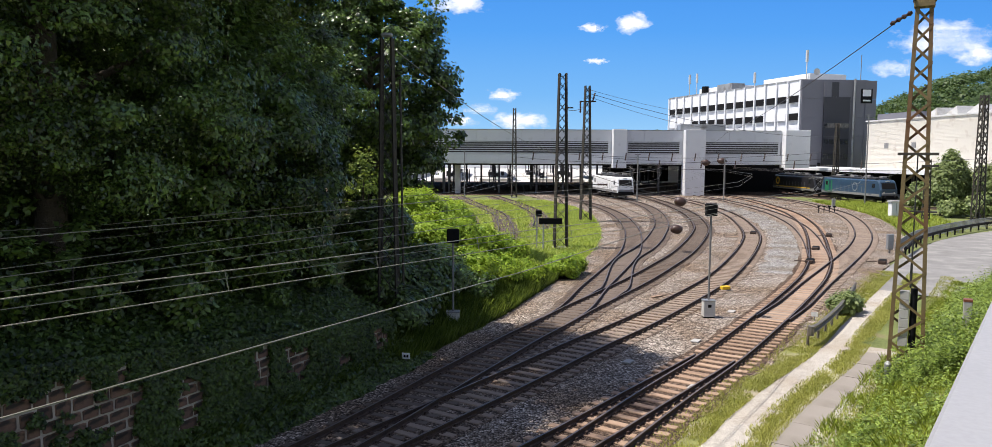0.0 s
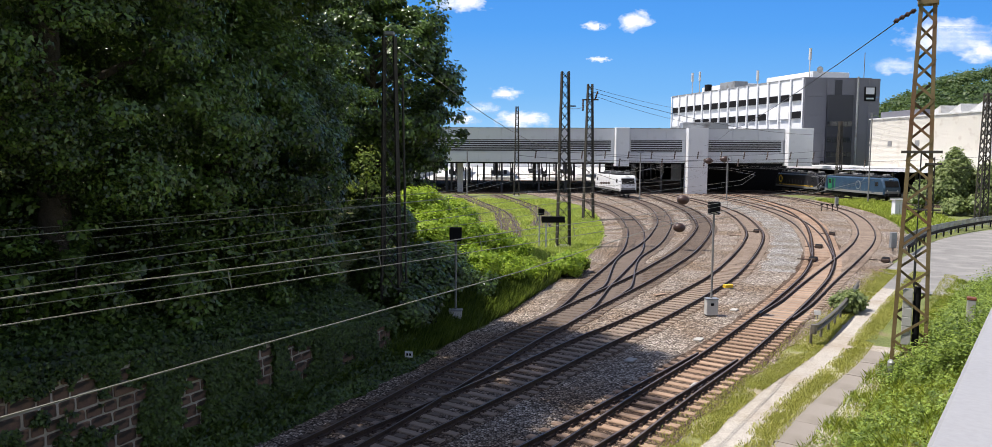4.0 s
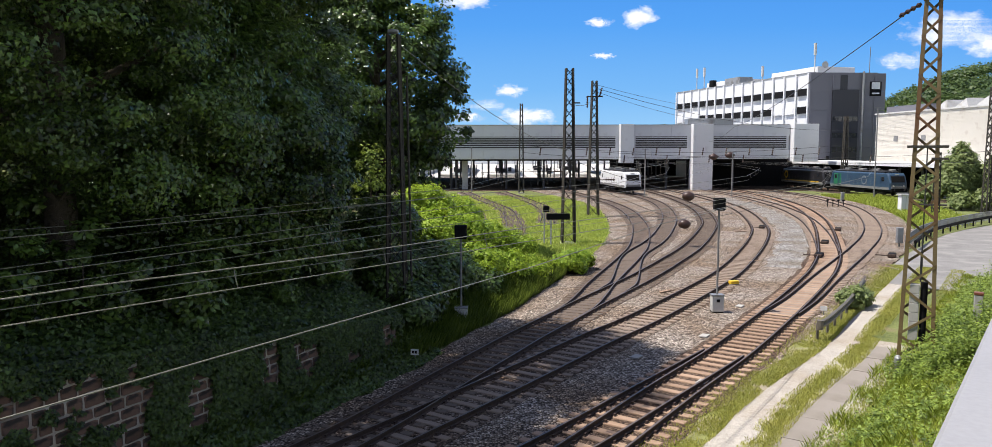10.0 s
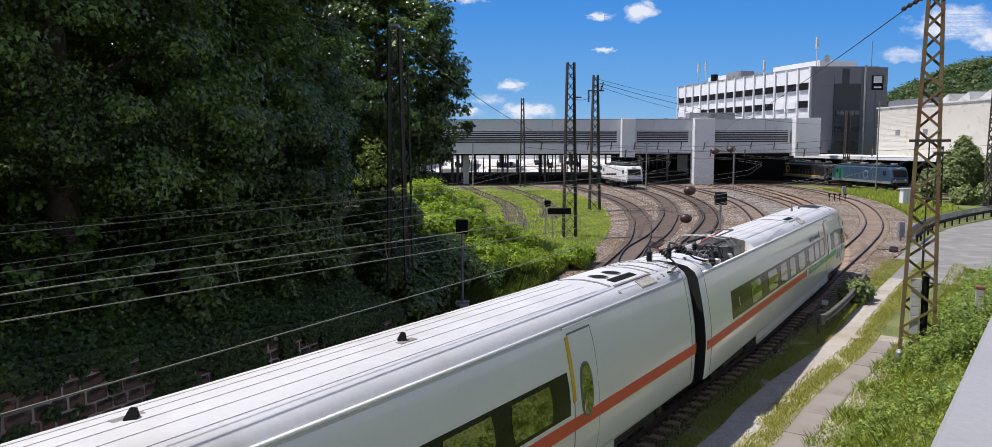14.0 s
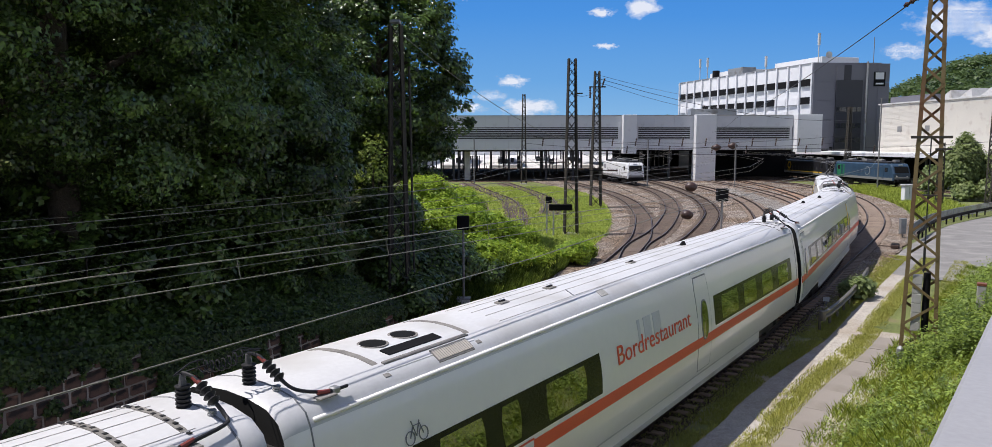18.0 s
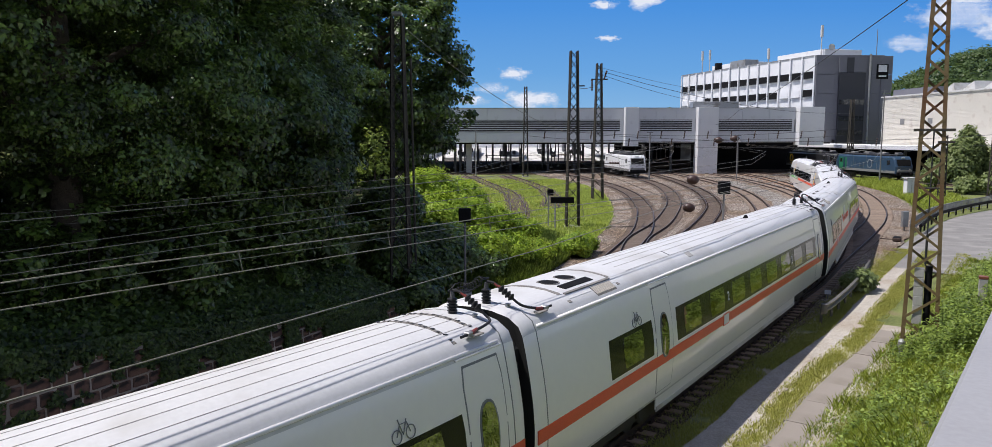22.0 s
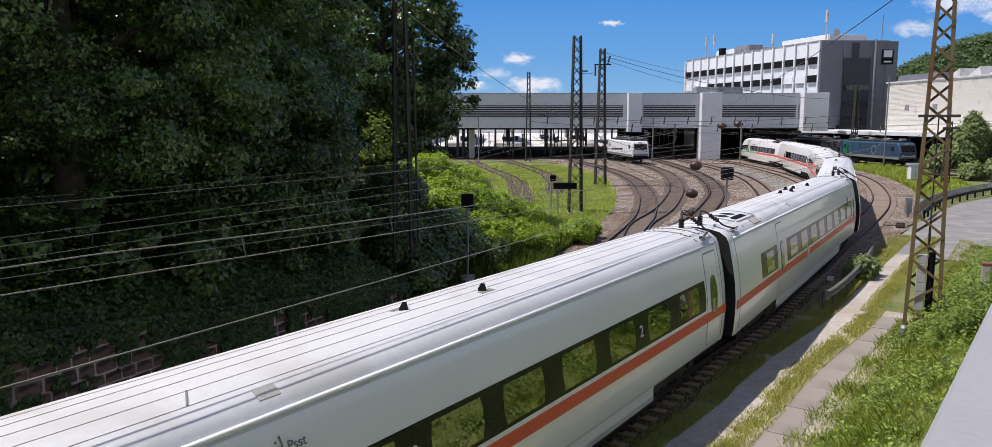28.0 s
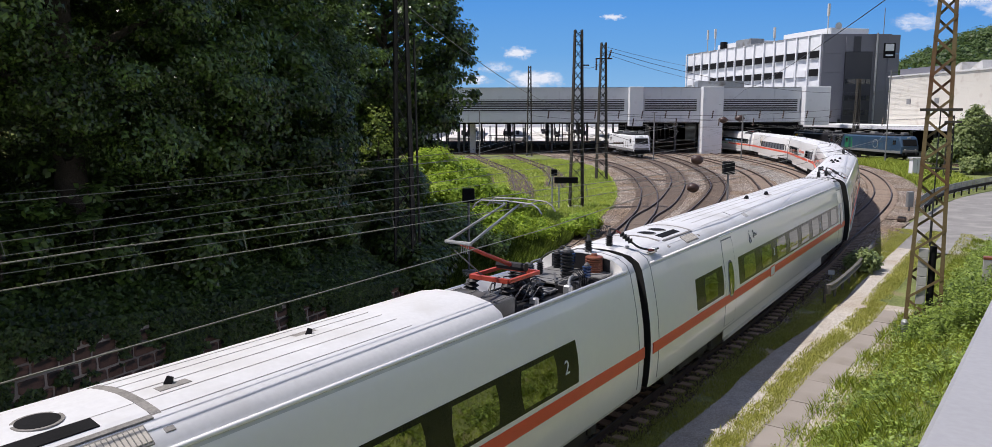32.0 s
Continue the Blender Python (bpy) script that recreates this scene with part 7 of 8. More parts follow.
def make_car(kind, length, index):
    """One car, 25.9 m over its gaps; its origin lies at rail level in the middle."""
    names = {1: "white leading car of an express train with a rounded nose", 2: "white first-class car of an express train with a red stripe",
             3: "white dining car of an express train with red lettering", 7: "white rear car of an express train with a raised current collector"}
    car = thing("train_car", label=names.get(index, "white second-class car of an express train with a red stripe"), category="train car", group="cars of the express train")
    g = 0.14
    a, b = -length / 2 + g - (0.5 if index == 1 else 0.34), length / 2 - (g + (0.5 if index == 2 else 0.34) if kind != "head" else -0.63)
    st = [(a, 0.975, 0.985, 0.015), (a + 0.07, 0.995, 0.997, 0.003), (a + 0.2, 1, 1, 0)]
    if kind == "head":
        st += [(b - 5.6, 1, 1, 0), (b - 4.2, 0.995, 0.985, 0), (b - 3.1, 0.975, 0.945, 0), (b - 2.2, 0.94, 0.88, 0), (b - 1.4, 0.87, 0.78, 0), (b - 0.75, 0.77, 0.65, 0.01), (b - 0.3, 0.63, 0.50, 0.04), (b - 0.05, 0.44, 0.34, 0.12), (b, 0.22, 0.2, 0.22)]
    else:
        st += [(b - 0.2, 1, 1, 0), (b - 0.07, 0.995, 0.997, 0.003), (b, 0.975, 0.985, 0.015)]
    bands = st[2:-3] if kind != "head" else st[2:4]
    plan = CAR_PLAN[index]
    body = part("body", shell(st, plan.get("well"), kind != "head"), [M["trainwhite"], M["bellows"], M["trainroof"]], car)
    # Roof greyer, sides whiter: roof dirt plus a correction for sun and shade.
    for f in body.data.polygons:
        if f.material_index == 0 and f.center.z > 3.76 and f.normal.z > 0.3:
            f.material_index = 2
    bend = body.data
    bend.polygons.foreach_set("use_smooth", [True] * len(bend.polygons))
    bend.set_sharp_from_angle(angle=radians(38))
    for x in (a + 0.42, b - 0.36):
        if x < xe0(kind, b):
            part("end_seam", rim(x), M["script"], car)
    if kind != "head":
        part("gangway_bellows", boxed((b + g, 0, 2.05), (2 * g + 0.5, 2.1, 3.1), bevel=0.1), M["bellows"], car, "black rubber bellows between the cars")
        for y, z0, z1 in ((-1.12, 1.3, 3.3), (-1.18, 1.1, 2.5), (1.12, 1.3, 3.3)):
            part("damper", tube(bmesh.new(), [(b + g - 0.12, y, z0), (b + g + 0.06, y * 1.02, (z0 + z1) / 2), (b + g - 0.05, y, z1)], 0.035, 6), M["tread"], car)
    part("underframe", boxed((0, 0, 0.62), (length - 10.5, 2.2, 0.75), bevel=0.05), M["underframe"], car)
    for x in (-length / 2 + 3.9, length / 2 - (3.9 if kind != "head" else 5.2)):
        bogie(car, x)
    xe = b - (6.7 if kind == "head" else 0.4)
    lead = kind == "head"
    for side in (-1, 1):
        lo, hi = a + 0.4, xe
        for x0, x1, panes in plan["bands"]:
            band = part("window_band", skin(x0, x1, 2.07, 2.94, side, 0.006, 0.03, nose=lead and x1 > 8), M["trainblack"], car, "black glazed window band")
            n = len(panes)
            for p0, p1 in panes:
                part("pane", skin(p0, p1, 2.15, 2.85, side, 0.012, 0.05, nose=lead and x1 > 8), M["trainglass"], band)
        for x in plan["doors"]:
            d = part("door", skin(x - 0.52, x + 0.52, 1.02, 3.62, side, 0.010, 0.05, 8), M["trainwhite"], car)
            part("door_seam", skin(x - 0.55, x + 0.55, 1.0, 3.66, side, 0.004, 0.05, 8), M["script"], d)
            part("door_window", oval(x, 2.42, 0.46, 1.06, side, 0.030), M["trainglass"], d)
            part("window_rim", oval(x, 2.42, 0.54, 1.15, side, 0.022), M["script"], d)
            part("rain_ledge", boxed((x, side * (side_y(3.78) + 0.02), 3.78), (1.3, 0.05, 0.04), bevel=0.01), M["trainwhite"], d)
        for x, text in plan.get("class", []):
            words(text, 0.40, M["locowhite"], car, side_frame(x - 0.11 if side < 0 else x + 0.11, 2.36, side), "class_number", 0.003)
        for x, z, w, h in plan.get("marks", []):
            part("mark", skin(x, x + w, z, z + h, side, 0.013), M["script"], car)
        for x0, x1 in plan["stripe"]:
            x0, x1 = a + 0.06 if x0 < -12.2 else x0, b - 0.06 if x1 > 12.2 and not lead else x1
            part("stripe", skin(x0, x1, 1.70, 1.97, side, 0.005 if kind == "head" else 0.014), M["trainred"], car, "orange-red stripe")
        for x0, x1 in plan.get("green", []):
            part("stripe", skin(x0, x1, 1.70, 1.97, side, 0.013, nose=True), M["traingreen"], car, "green stripe")
        s0, s1 = -length / 2 + 5.7, length / 2 - (5.7 if kind != "head" else 7.0)
        skirt = part("skirt", skin(s0, s1, 0.56, 0.87, side, -0.004), M["trainwhite"], car)
        part("skirt_edge", skin(s0 + 0.02, s1 - 0.02, 0.50, 0.62, side, 0.012), M["lightgrey"], skirt)
        part("gutter", tube(bmesh.new(), [(lo + 0.1, side * (side_y(3.83) + 0.012), 3.83), (hi - 0.1, side * (side_y(3.83) + 0.012), 3.83)], 0.036, 10), M["trainwhite"], car, smooth=True)
        part("sill", skin(lo + 0.1, hi - 0.1, 0.875, 0.915, side, 0.008), M["lightgrey"], car)
    r0, r1 = plan.get("seams", (lo + 1.8, hi - 1.8))
    for y in (-0.70, -0.38, -0.06, 0.26, 0.58):
        part("roof_seam", boxed(((r0 + r1) / 2, y, roof_z(y) + 0.003), (r1 - r0, 0.007, 0.010)), M["rooflines"], car)
    for k, x in enumerate(plan.get("bumps", [])):
        bm = bmesh.new()
        y = (0.1, -0.12, 0.3)[k % 3]
        low = 0.5 if index == 7 else 0.85
        tube(bm, [(x, y, 4.16), (x, y, 4.2), (x + 0.03, y, 4.2 + 0.14 * low)], [0.15 * low, 0.13 * low, 0.05], 4)
        part("aerial", bm, M["dark"], car, "small black roof aerial")
        part("aerial_plate", boxed((x, y, 4.186), (0.42, 0.34, 0.012)), M["grime"], car)
    return car


def panes(x0, n, w=1.42, gap=0.42):
    return [(x0 + i * (w + gap), x0 + i * (w + gap) + w) for i in range(n)]


LATER = [(8.8, 10.2), (6.75, 8.1), (4.7, 6.0), (2.65, 4.05), (0.6, 1.95), (-1.35, 0.0), (-3.4, -2.1), (-5.5, -4.2)]
SECOND = {"bands": [(-6.05, 10.75, LATER), (-10.0, -7.6, [(-9.3, -8.2)])], "doors": [11.4, -6.9], "stripe": [(-12.6, -2.3), (-1.7, 12.6)],
          "class": [(6.37, "2"), (-1.72, "2")], "seams": (-7.8, 11.8)}
CAR_PLAN = {
    1: {"bands": [(-11.4, 5.2, [(-9.0, -7.7), (-6.6, -5.2), (-4.6, -3.5), (-2.9, -1.9), (-1.2, 0.1), (1.0, 2.2), (2.5, 3.5), (3.8, 4.8)]), (7.0, 10.4, [(7.9, 9.3)])], "doors": [6.2], "stripe": [(-13.2, 0.25)], "green": [(0.9, 8.55), (10.45, 13.1)],
        "class": [(-10.5, "1"), (0.6, "1")], "well": (-12.6, -7.7), "seams": (-7.2, 7.0), "bumps": []},
    2: {"bands": [(-11.1, 5.15, panes(-10.6, 8, 1.4, 0.55))], "doors": [5.85, -12.0], "stripe": [(-12.6, 12.6)], "class": [(-8.33, "1")], "seams": (-11.5, 7.6), "bumps": [-3.0, 1.6]},
    3: {"bands": [(2.35, 11.35, [(3.0, 4.6), (5.2, 6.6), (7.3, 8.6), (9.4, 10.8)]), (-11.0, -4.9, [(-10.4, -9.2), (-8.7, -8.1), (-7.2, -5.6)])], "doors": [1.5], "stripe": [(-12.6, -8.3), (-7.7, 12.6)], "seams": (-7.8, 11.5), "bumps": [3.6]},
    4: dict(SECOND, bumps=[5.0]),
    5: dict(SECOND, bumps=[-0.8, 0.4, 1.2, 1.9, 4.1]),
    6: dict(SECOND, bumps=[-0.3, 1.7]),
    7: {"bands": [(-8.6, 9.25, [(7.15, 8.4), (5.15, 6.45), (3.15, 4.5), (1.15, 2.5), (-0.85, 0.5), (-2.85, -1.5), (-4.85, -3.5), (-6.85, -5.5)])], "doors": [-10.2], "stripe": [(-12.6, 12.6)], "class": [(8.8, "2")],
        "well": (7.0, 11.85), "seams": (-11.0, 5.0), "bumps": [3.6, 1.2]},
}
LENGTHS = [27.3, 25.95, 25.95, 25.95, 25.95, 25.95, 25.95]
CARS = [make_car("head" if i == 0 else "mid", LENGTHS[i], i + 1) for i in range(7)]


STACKS = [(1.25, 0.62, 0.12, 0.46), (2.25, -0.42, 0.13, 0.40), (2.75, 0.52, 0.13, 0.50), (3.05, -0.05, 0.11, 0.42), (3.4, 0.45, 0.17, 0.66), (3.6, -0.5, 0.10, 0.38),
          (3.85, 0.08, 0.12, 0.52), (4.1, 0.58, 0.12, 0.52), (4.3, -0.2, 0.15, 0.62), (4.55, 0.32, 0.12, 0.50), (4.75, -0.56, 0.11, 0.40), (1.8, 0.1, 0.11, 0.34)]


def roof_gear(car, end, way, deep, seed, last):
    """High-voltage gear in the sunk part of a roof, laid out from the well's inner end: ribbed stacks, low cases, leads, a ribbed lid."""
    def at(u):
        return end + way * u
    roofp("well_floor", boxed((at(deep / 2), 0, 3.26), (deep - 0.05, 1.66, 0.05)), M["gear"], car)
    rng = random.Random(seed)
    for k, (u, y, r, h) in enumerate(STACKS):
        if u > last:
            continue
        roofp("insulator", insulator(bmesh.new(), (at(u), y, 3.28), (at(u), y, 3.28 + h), r, 7), M["locoblue"] if k == 9 else M["gear"], car)
        roofp("cap", tube(bmesh.new(), [(at(u), y, 3.28 + h), (at(u), y, 3.35 + h)], [r * 0.55, r * 0.4], 8), M["grey"], car)
    for k in range(26):
        u, y = rng.uniform(1.2, deep - 0.4), rng.uniform(-0.7, 0.7)
        roofp("case", boxed((at(u), y, 3.34), (rng.uniform(0.15, 0.5), rng.uniform(0.12, 0.35), rng.uniform(0.1, 0.26)), bevel=0.015), M["gear"] if k % 4 else M["tread"], car)
    for k in range(16):
        u, y = rng.uniform(1.2, last - 0.8), rng.uniform(-0.65, 0.65)
        z = 3.28 + rng.uniform(0.18, 0.5)
        pts = [(at(u), y, z - 0.1), (at(u + 0.15), y + rng.uniform(-0.1, 0.1), z + 0.08), (at(u + 0.45), y + rng.uniform(-0.25, 0.25), z + rng.uniform(0.0, 0.12)), (at(u + 0.8), y + rng.uniform(-0.3, 0.3), z - 0.1)]
        roofp("lead", tube(bmesh.new(), pts, rng.uniform(0.010, 0.018), 6), M["gear"] if k % 3 else M["grey"], car)
    for y in (-0.76, -0.3, 0.2, 0.72):
        roofp("busbar", tube(bmesh.new(), [(at(1.1), y, 3.36), (at(deep - 0.3), y, 3.37)], 0.024, 6), M["gear"], car)
    for u in (1.65, 3.0):
        roofp("bracket", boxed((at(u), -0.70, 3.40), (0.14, 0.18, 0.26), bevel=0.03), M["zinc"], car)
    box_ = roofp("roof_box", boxed((at(0.58), 0.0, 3.47), (0.86, 1.36, 0.40), bevel=0.02), M["tread"], car, "grey riveted roof box")
    bm = bmesh.new()
    for k in range(11):
        for y in (-0.6, -0.2, 0.2, 0.6):
            box(bm, (at(0.2 + 0.076 * k), y, 3.68), (0.03, 0.03, 0.025))
    tagged(roofp("rivets", bm, M["grey"], box_), kind="stuff")
    roofp("end_wall", end_arch(at(0.015)), M["grime"], car, "grimy arched end wall")


def end_arch(x):
    """The upright end of a roof well, arched like the roof."""
    bm = bmesh.new()
    rows = [[bm.verts.new((x, y, 3.24)), bm.verts.new((x, y, roof_z(y) - ROOF - 0.01))] for y in [-0.78 + 0.156 * i for i in range(11)]]
    for r, q in zip(rows, rows[1:]):
        bm.faces.new((r[0], r[1], q[1], q[0]))
    r = bmesh.ops.extrude_face_region(bm, geom=bm.faces[:])
    bmesh.ops.translate(bm, verts=[v for v in r["geom"] if isinstance(v, bmesh.types.BMVert)], vec=(0.02, 0, 0))
    bmesh.ops.recalc_face_normals(bm, faces=bm.faces[:])
    return bm


def pantograph_raised(car):
    """The raised current collector: red base and lower arm, grey upper arm and head."""
    p = roofp("pantograph", beam(beam(beam(beam(bmesh.new(), (8.1, -0.46, 3.92), (9.2, -0.46, 3.92), 0.07), (8.1, 0.46, 3.92), (9.2, 0.46, 3.92), 0.07), (8.1, -0.46, 3.92), (8.1, 0.46, 3.92), 0.085), (9.2, -0.46, 3.92), (9.2, 0.46, 3.92), 0.075), M["redarm"], car, "red base frame of the current collector")
    roofp("lower_arm", tube(bmesh.new(), [(9.0, 0, 4.02), (7.2, 0, 4.74)], [0.048, 0.032], 8), M["redarm"], p)
    roofp("control_rod", tube(bmesh.new(), [(8.2, 0.25, 3.95), (7.15, 0.12, 4.62)], 0.014, 6), M["grey"], p)
    for y in (-0.3, 0.3):
        roofp("upper_arm", tube(bmesh.new(), [(7.12, y * 0.9, 4.78), (8.9, y * 0.55, 5.32)], [0.03, 0.022], 8), M["zinc"], p, "grey tubular upper arm")
    roofp("cross_tube", tube(bmesh.new(), [(7.12, -0.3, 4.78), (7.12, 0.3, 4.78)], 0.035, 8), M["zinc"], p)
    for k in range(4):
        roofp("bracket", tube(bmesh.new(), [(7.12, -0.24 + k * 0.05, 4.78), (7.09, -0.24 + k * 0.05, 4.60)], 0.008, 5), M["zinc"], p)
    roofp("guide_rod", tube(bmesh.new(), [(7.3, -0.1, 4.70), (8.75, -0.1, 5.20)], 0.012, 6), M["zinc"], p)
    for dx in (-0.26, 0.26):
        pts = [(8.95 + dx, -0.84, 5.20), (8.95 + dx, -0.76, 5.31), (8.95 + dx, -0.62, 5.385), (8.95 + dx, 0, 5.41), (8.95 + dx, 0.62, 5.385), (8.95 + dx, 0.76, 5.31), (8.95 + dx, 0.84, 5.20)]
        roofp("contact_strip", tube(bmesh.new(), pts, 0.017, 6), M["zinc"], p)
    for y in (-0.4, 0.4):
        roofp("head_frame", tube(bmesh.new(), [(8.69, y, 5.375), (8.95, y * 0.6, 5.30), (9.21, y, 5.375)], 0.014, 6), M["zinc"], p)
    for y in (-0.12, 0.12):
        roofp("head_spring", insulator(bmesh.new(), (8.9, y, 5.24), (8.95, y, 5.36), 0.03, 4), M["gear"], p)
    roofp("spring", tube(bmesh.new(), [(8.9, -0.35, 4.05), (8.9, 0.35, 4.05)], 0.09, 8), M["gear"], p)
    for x, y in ((8.12, -0.42), (8.12, 0.42), (9.2, 0)):
        roofp("insulator", insulator(bmesh.new(), (x, y, 3.28), (x, y, 3.88), 0.13, 6), M["gear"], p)


def pantograph_folded(car):
    p = roofp("pantograph", beam(beam(bmesh.new(), (-10.2, -0.45, 3.92), (-8.3, -0.45, 3.92), 0.07), (-10.2, 0.45, 3.92), (-8.3, 0.45, 3.92), 0.07), M["gear"], car, "folded dark current collector")
    roofp("arm", tube(bmesh.new(), [(-10.2, 0, 3.96), (-7.5, 0.1, 4.08)], 0.032, 6), M["redarm"], p)
    for dx in (-0.2, 0.25):
        pts = [(-9.9 + dx, -0.95, 3.86), (-9.9 + dx, -0.75, 4.1), (-9.9 + dx, 0, 4.16), (-9.9 + dx, 0.75, 4.1), (-9.9 + dx, 0.95, 3.86)]
        roofp("contact_strip", tube(bmesh.new(), pts, 0.02, 6), M["zinc"], p)
    for y in (-0.3, 0.3):
        roofp("arm", tube(bmesh.new(), [(-7.5, y, 4.12), (-9.9, y, 4.08)], 0.024, 6), M["tread"], p)
    roofp("cross_tube", tube(bmesh.new(), [(-7.5, -0.3, 4.12), (-7.5, 0.3, 4.12)], 0.03, 6), M["tread"], p)


def ribbed(x, y, z, h, r, n, core=0.7, ring=16):
    """An upright stack of round ribs on a core."""
    pts, rad = [], []
    for k in range(n):
        for u, q in ((0.0, core), (0.35, core), (0.5, 1.0), (0.85, 1.0), (1.0, core)):
            pts.append((x, y, z + h * (k + u) / n + 0.0004 * u))
            rad.append(r * q)
    return tube(bmesh.new(), pts, rad, ring)


def roof_platform(car):
    """The grey deck at the end of the sunk roof with its stacks, the orange-brown coil and a black sheet for the shade
    under the hood.
    """
    deck = roofp("gear_deck", boxed((11.0, 0.18, 3.47), (1.65, 1.10, 0.05), bevel=0.01), M["deckgrey"], car, "grey riveted deck for the roof gear")
    roofp("gear_deck", boxed((11.52, -0.62, 3.47), (0.60, 0.46, 0.05), bevel=0.01), M["deckgrey"], car)
    roofp("gear_deck", boxed((9.78, 0.12, 3.36), (0.62, 1.0, 0.05), bevel=0.01), M["deckgrey"], car)
    for x in (10.45, 10.9, 11.3):
        roofp("deck_joint", boxed((x, 0.18, 3.499), (0.014, 1.08, 0.006)), M["gear"], deck)
    roofp("deck_joint", boxed((11.0, -0.1, 3.499), (1.6, 0.014, 0.006)), M["gear"], deck)
    # Black arch stands for the shaded hollow below the hood.
    roofp("end_wall", end_arch(11.80), M["gear"], car, "black sheet painted as the shade under the end hood")
    coil = roofp("coil", ribbed(11.62, -0.47, 3.50, 0.36, 0.205, 7, 0.85, 24), M["coil"], car, "orange-brown ribbed coil")
    roofp("coil_foot", tube(bmesh.new(), [(11.62, -0.47, 3.49), (11.62, -0.47, 3.515)], 0.27, 24), M["deckgrey"], coil)
    roofp("coil_lid", tube(bmesh.new(), [(11.62, -0.47, 3.86), (11.62, -0.47, 3.875), (11.62, -0.47, 3.89), (11.62, -0.47, 3.94)], [0.205, 0.195, 0.08, 0.065], 20), M["coil"], coil)
    for x, y, z, h, r, n, m in ((10.80, -0.22, 3.50, 0.60, 0.155, 8, "gear"), (11.62, 0.52, 3.50, 0.36, 0.115, 6, "gear"), (11.60, 0.12, 3.64, 0.26, 0.10, 5, "blueglaze"), (11.03, -0.60, 3.50, 0.26, 0.105, 4, "blueglaze"),
                                (10.74, 0.46, 3.52, 0.26, 0.08, 6, "gear"), (10.43, 0.50, 3.52, 0.23, 0.075, 5, "gear"), (9.95, 0.30, 3.56, 0.28, 0.115, 5, "gear")):
        st = roofp("insulator", ribbed(x, y, z, h, r, n), M[m], car)
        roofp("cap", tube(bmesh.new(), [(x, y, z + h), (x, y, z + h + 0.03), (x, y, z + h + 0.08)], [r * 0.7, r * 0.65, r * 0.25], 12), M["tread"], st)
        roofp("stem", tube(bmesh.new(), [(x, y, 3.30), (x, y, z + 0.02)], r * 0.6, 10), M["gear"], st)
    roofp("lead", tube(bmesh.new(), [(10.43, 0.50, 3.82), (10.57, 0.49, 3.84), (10.74, 0.46, 3.85)], 0.016, 6), M["zinc"], car)
    for k in range(4):
        x = 10.62 + k * 0.085
        roofp("lead", tube(bmesh.new(), [(x, -0.36, 3.66), (x + 0.03, -0.5, 3.70), (x + 0.06, -0.6, 3.58), (x + 0.05, -0.62, 3.36)], 0.012, 6), M["gear"], car)
    roofp("pipe", tube(bmesh.new(), [(10.66, -0.45, 3.58), (10.35, -0.55, 3.60), (10.22, -0.60, 3.56), (10.12, -0.66, 3.36)], 0.032, 8), M["zinc"], car, "bright bent pipe")
    for k, (pa, pb) in enumerate((((10.80, -0.22, 4.15), (11.62, 0.52, 3.92)), ((11.62, 0.52, 3.92), (11.95, -0.1, 4.28)), ((11.60, 0.12, 3.95), (11.62, -0.47, 3.93)), ((9.95, 0.30, 3.90), (10.43, 0.50, 3.80)), ((10.74, 0.46, 3.84), (10.80, -0.22, 4.14)))):
        mid = (Vector(pa) + Vector(pb)) / 2 + Vector((0.05, 0.04, -0.09 if k % 2 else 0.07))
        roofp("lead", tube(bmesh.new(), [pa, tuple((Vector(pa) + mid) / 2 + Vector((0, 0, 0.03))), tuple(mid), pb], 0.013, 6), M["gear"] if k % 2 else M["tread"], car)
    roofp("earthing_blade", beam(bmesh.new(), (10.15, -0.30, 3.52), (10.62, 0.0, 3.60), 0.05, 0.02), M["tread"], car)
    roofp("earthing_blade", beam(bmesh.new(), (10.15, -0.30, 3.52), (10.66, -0.36, 3.56), 0.04, 0.02), M["tread"], car)


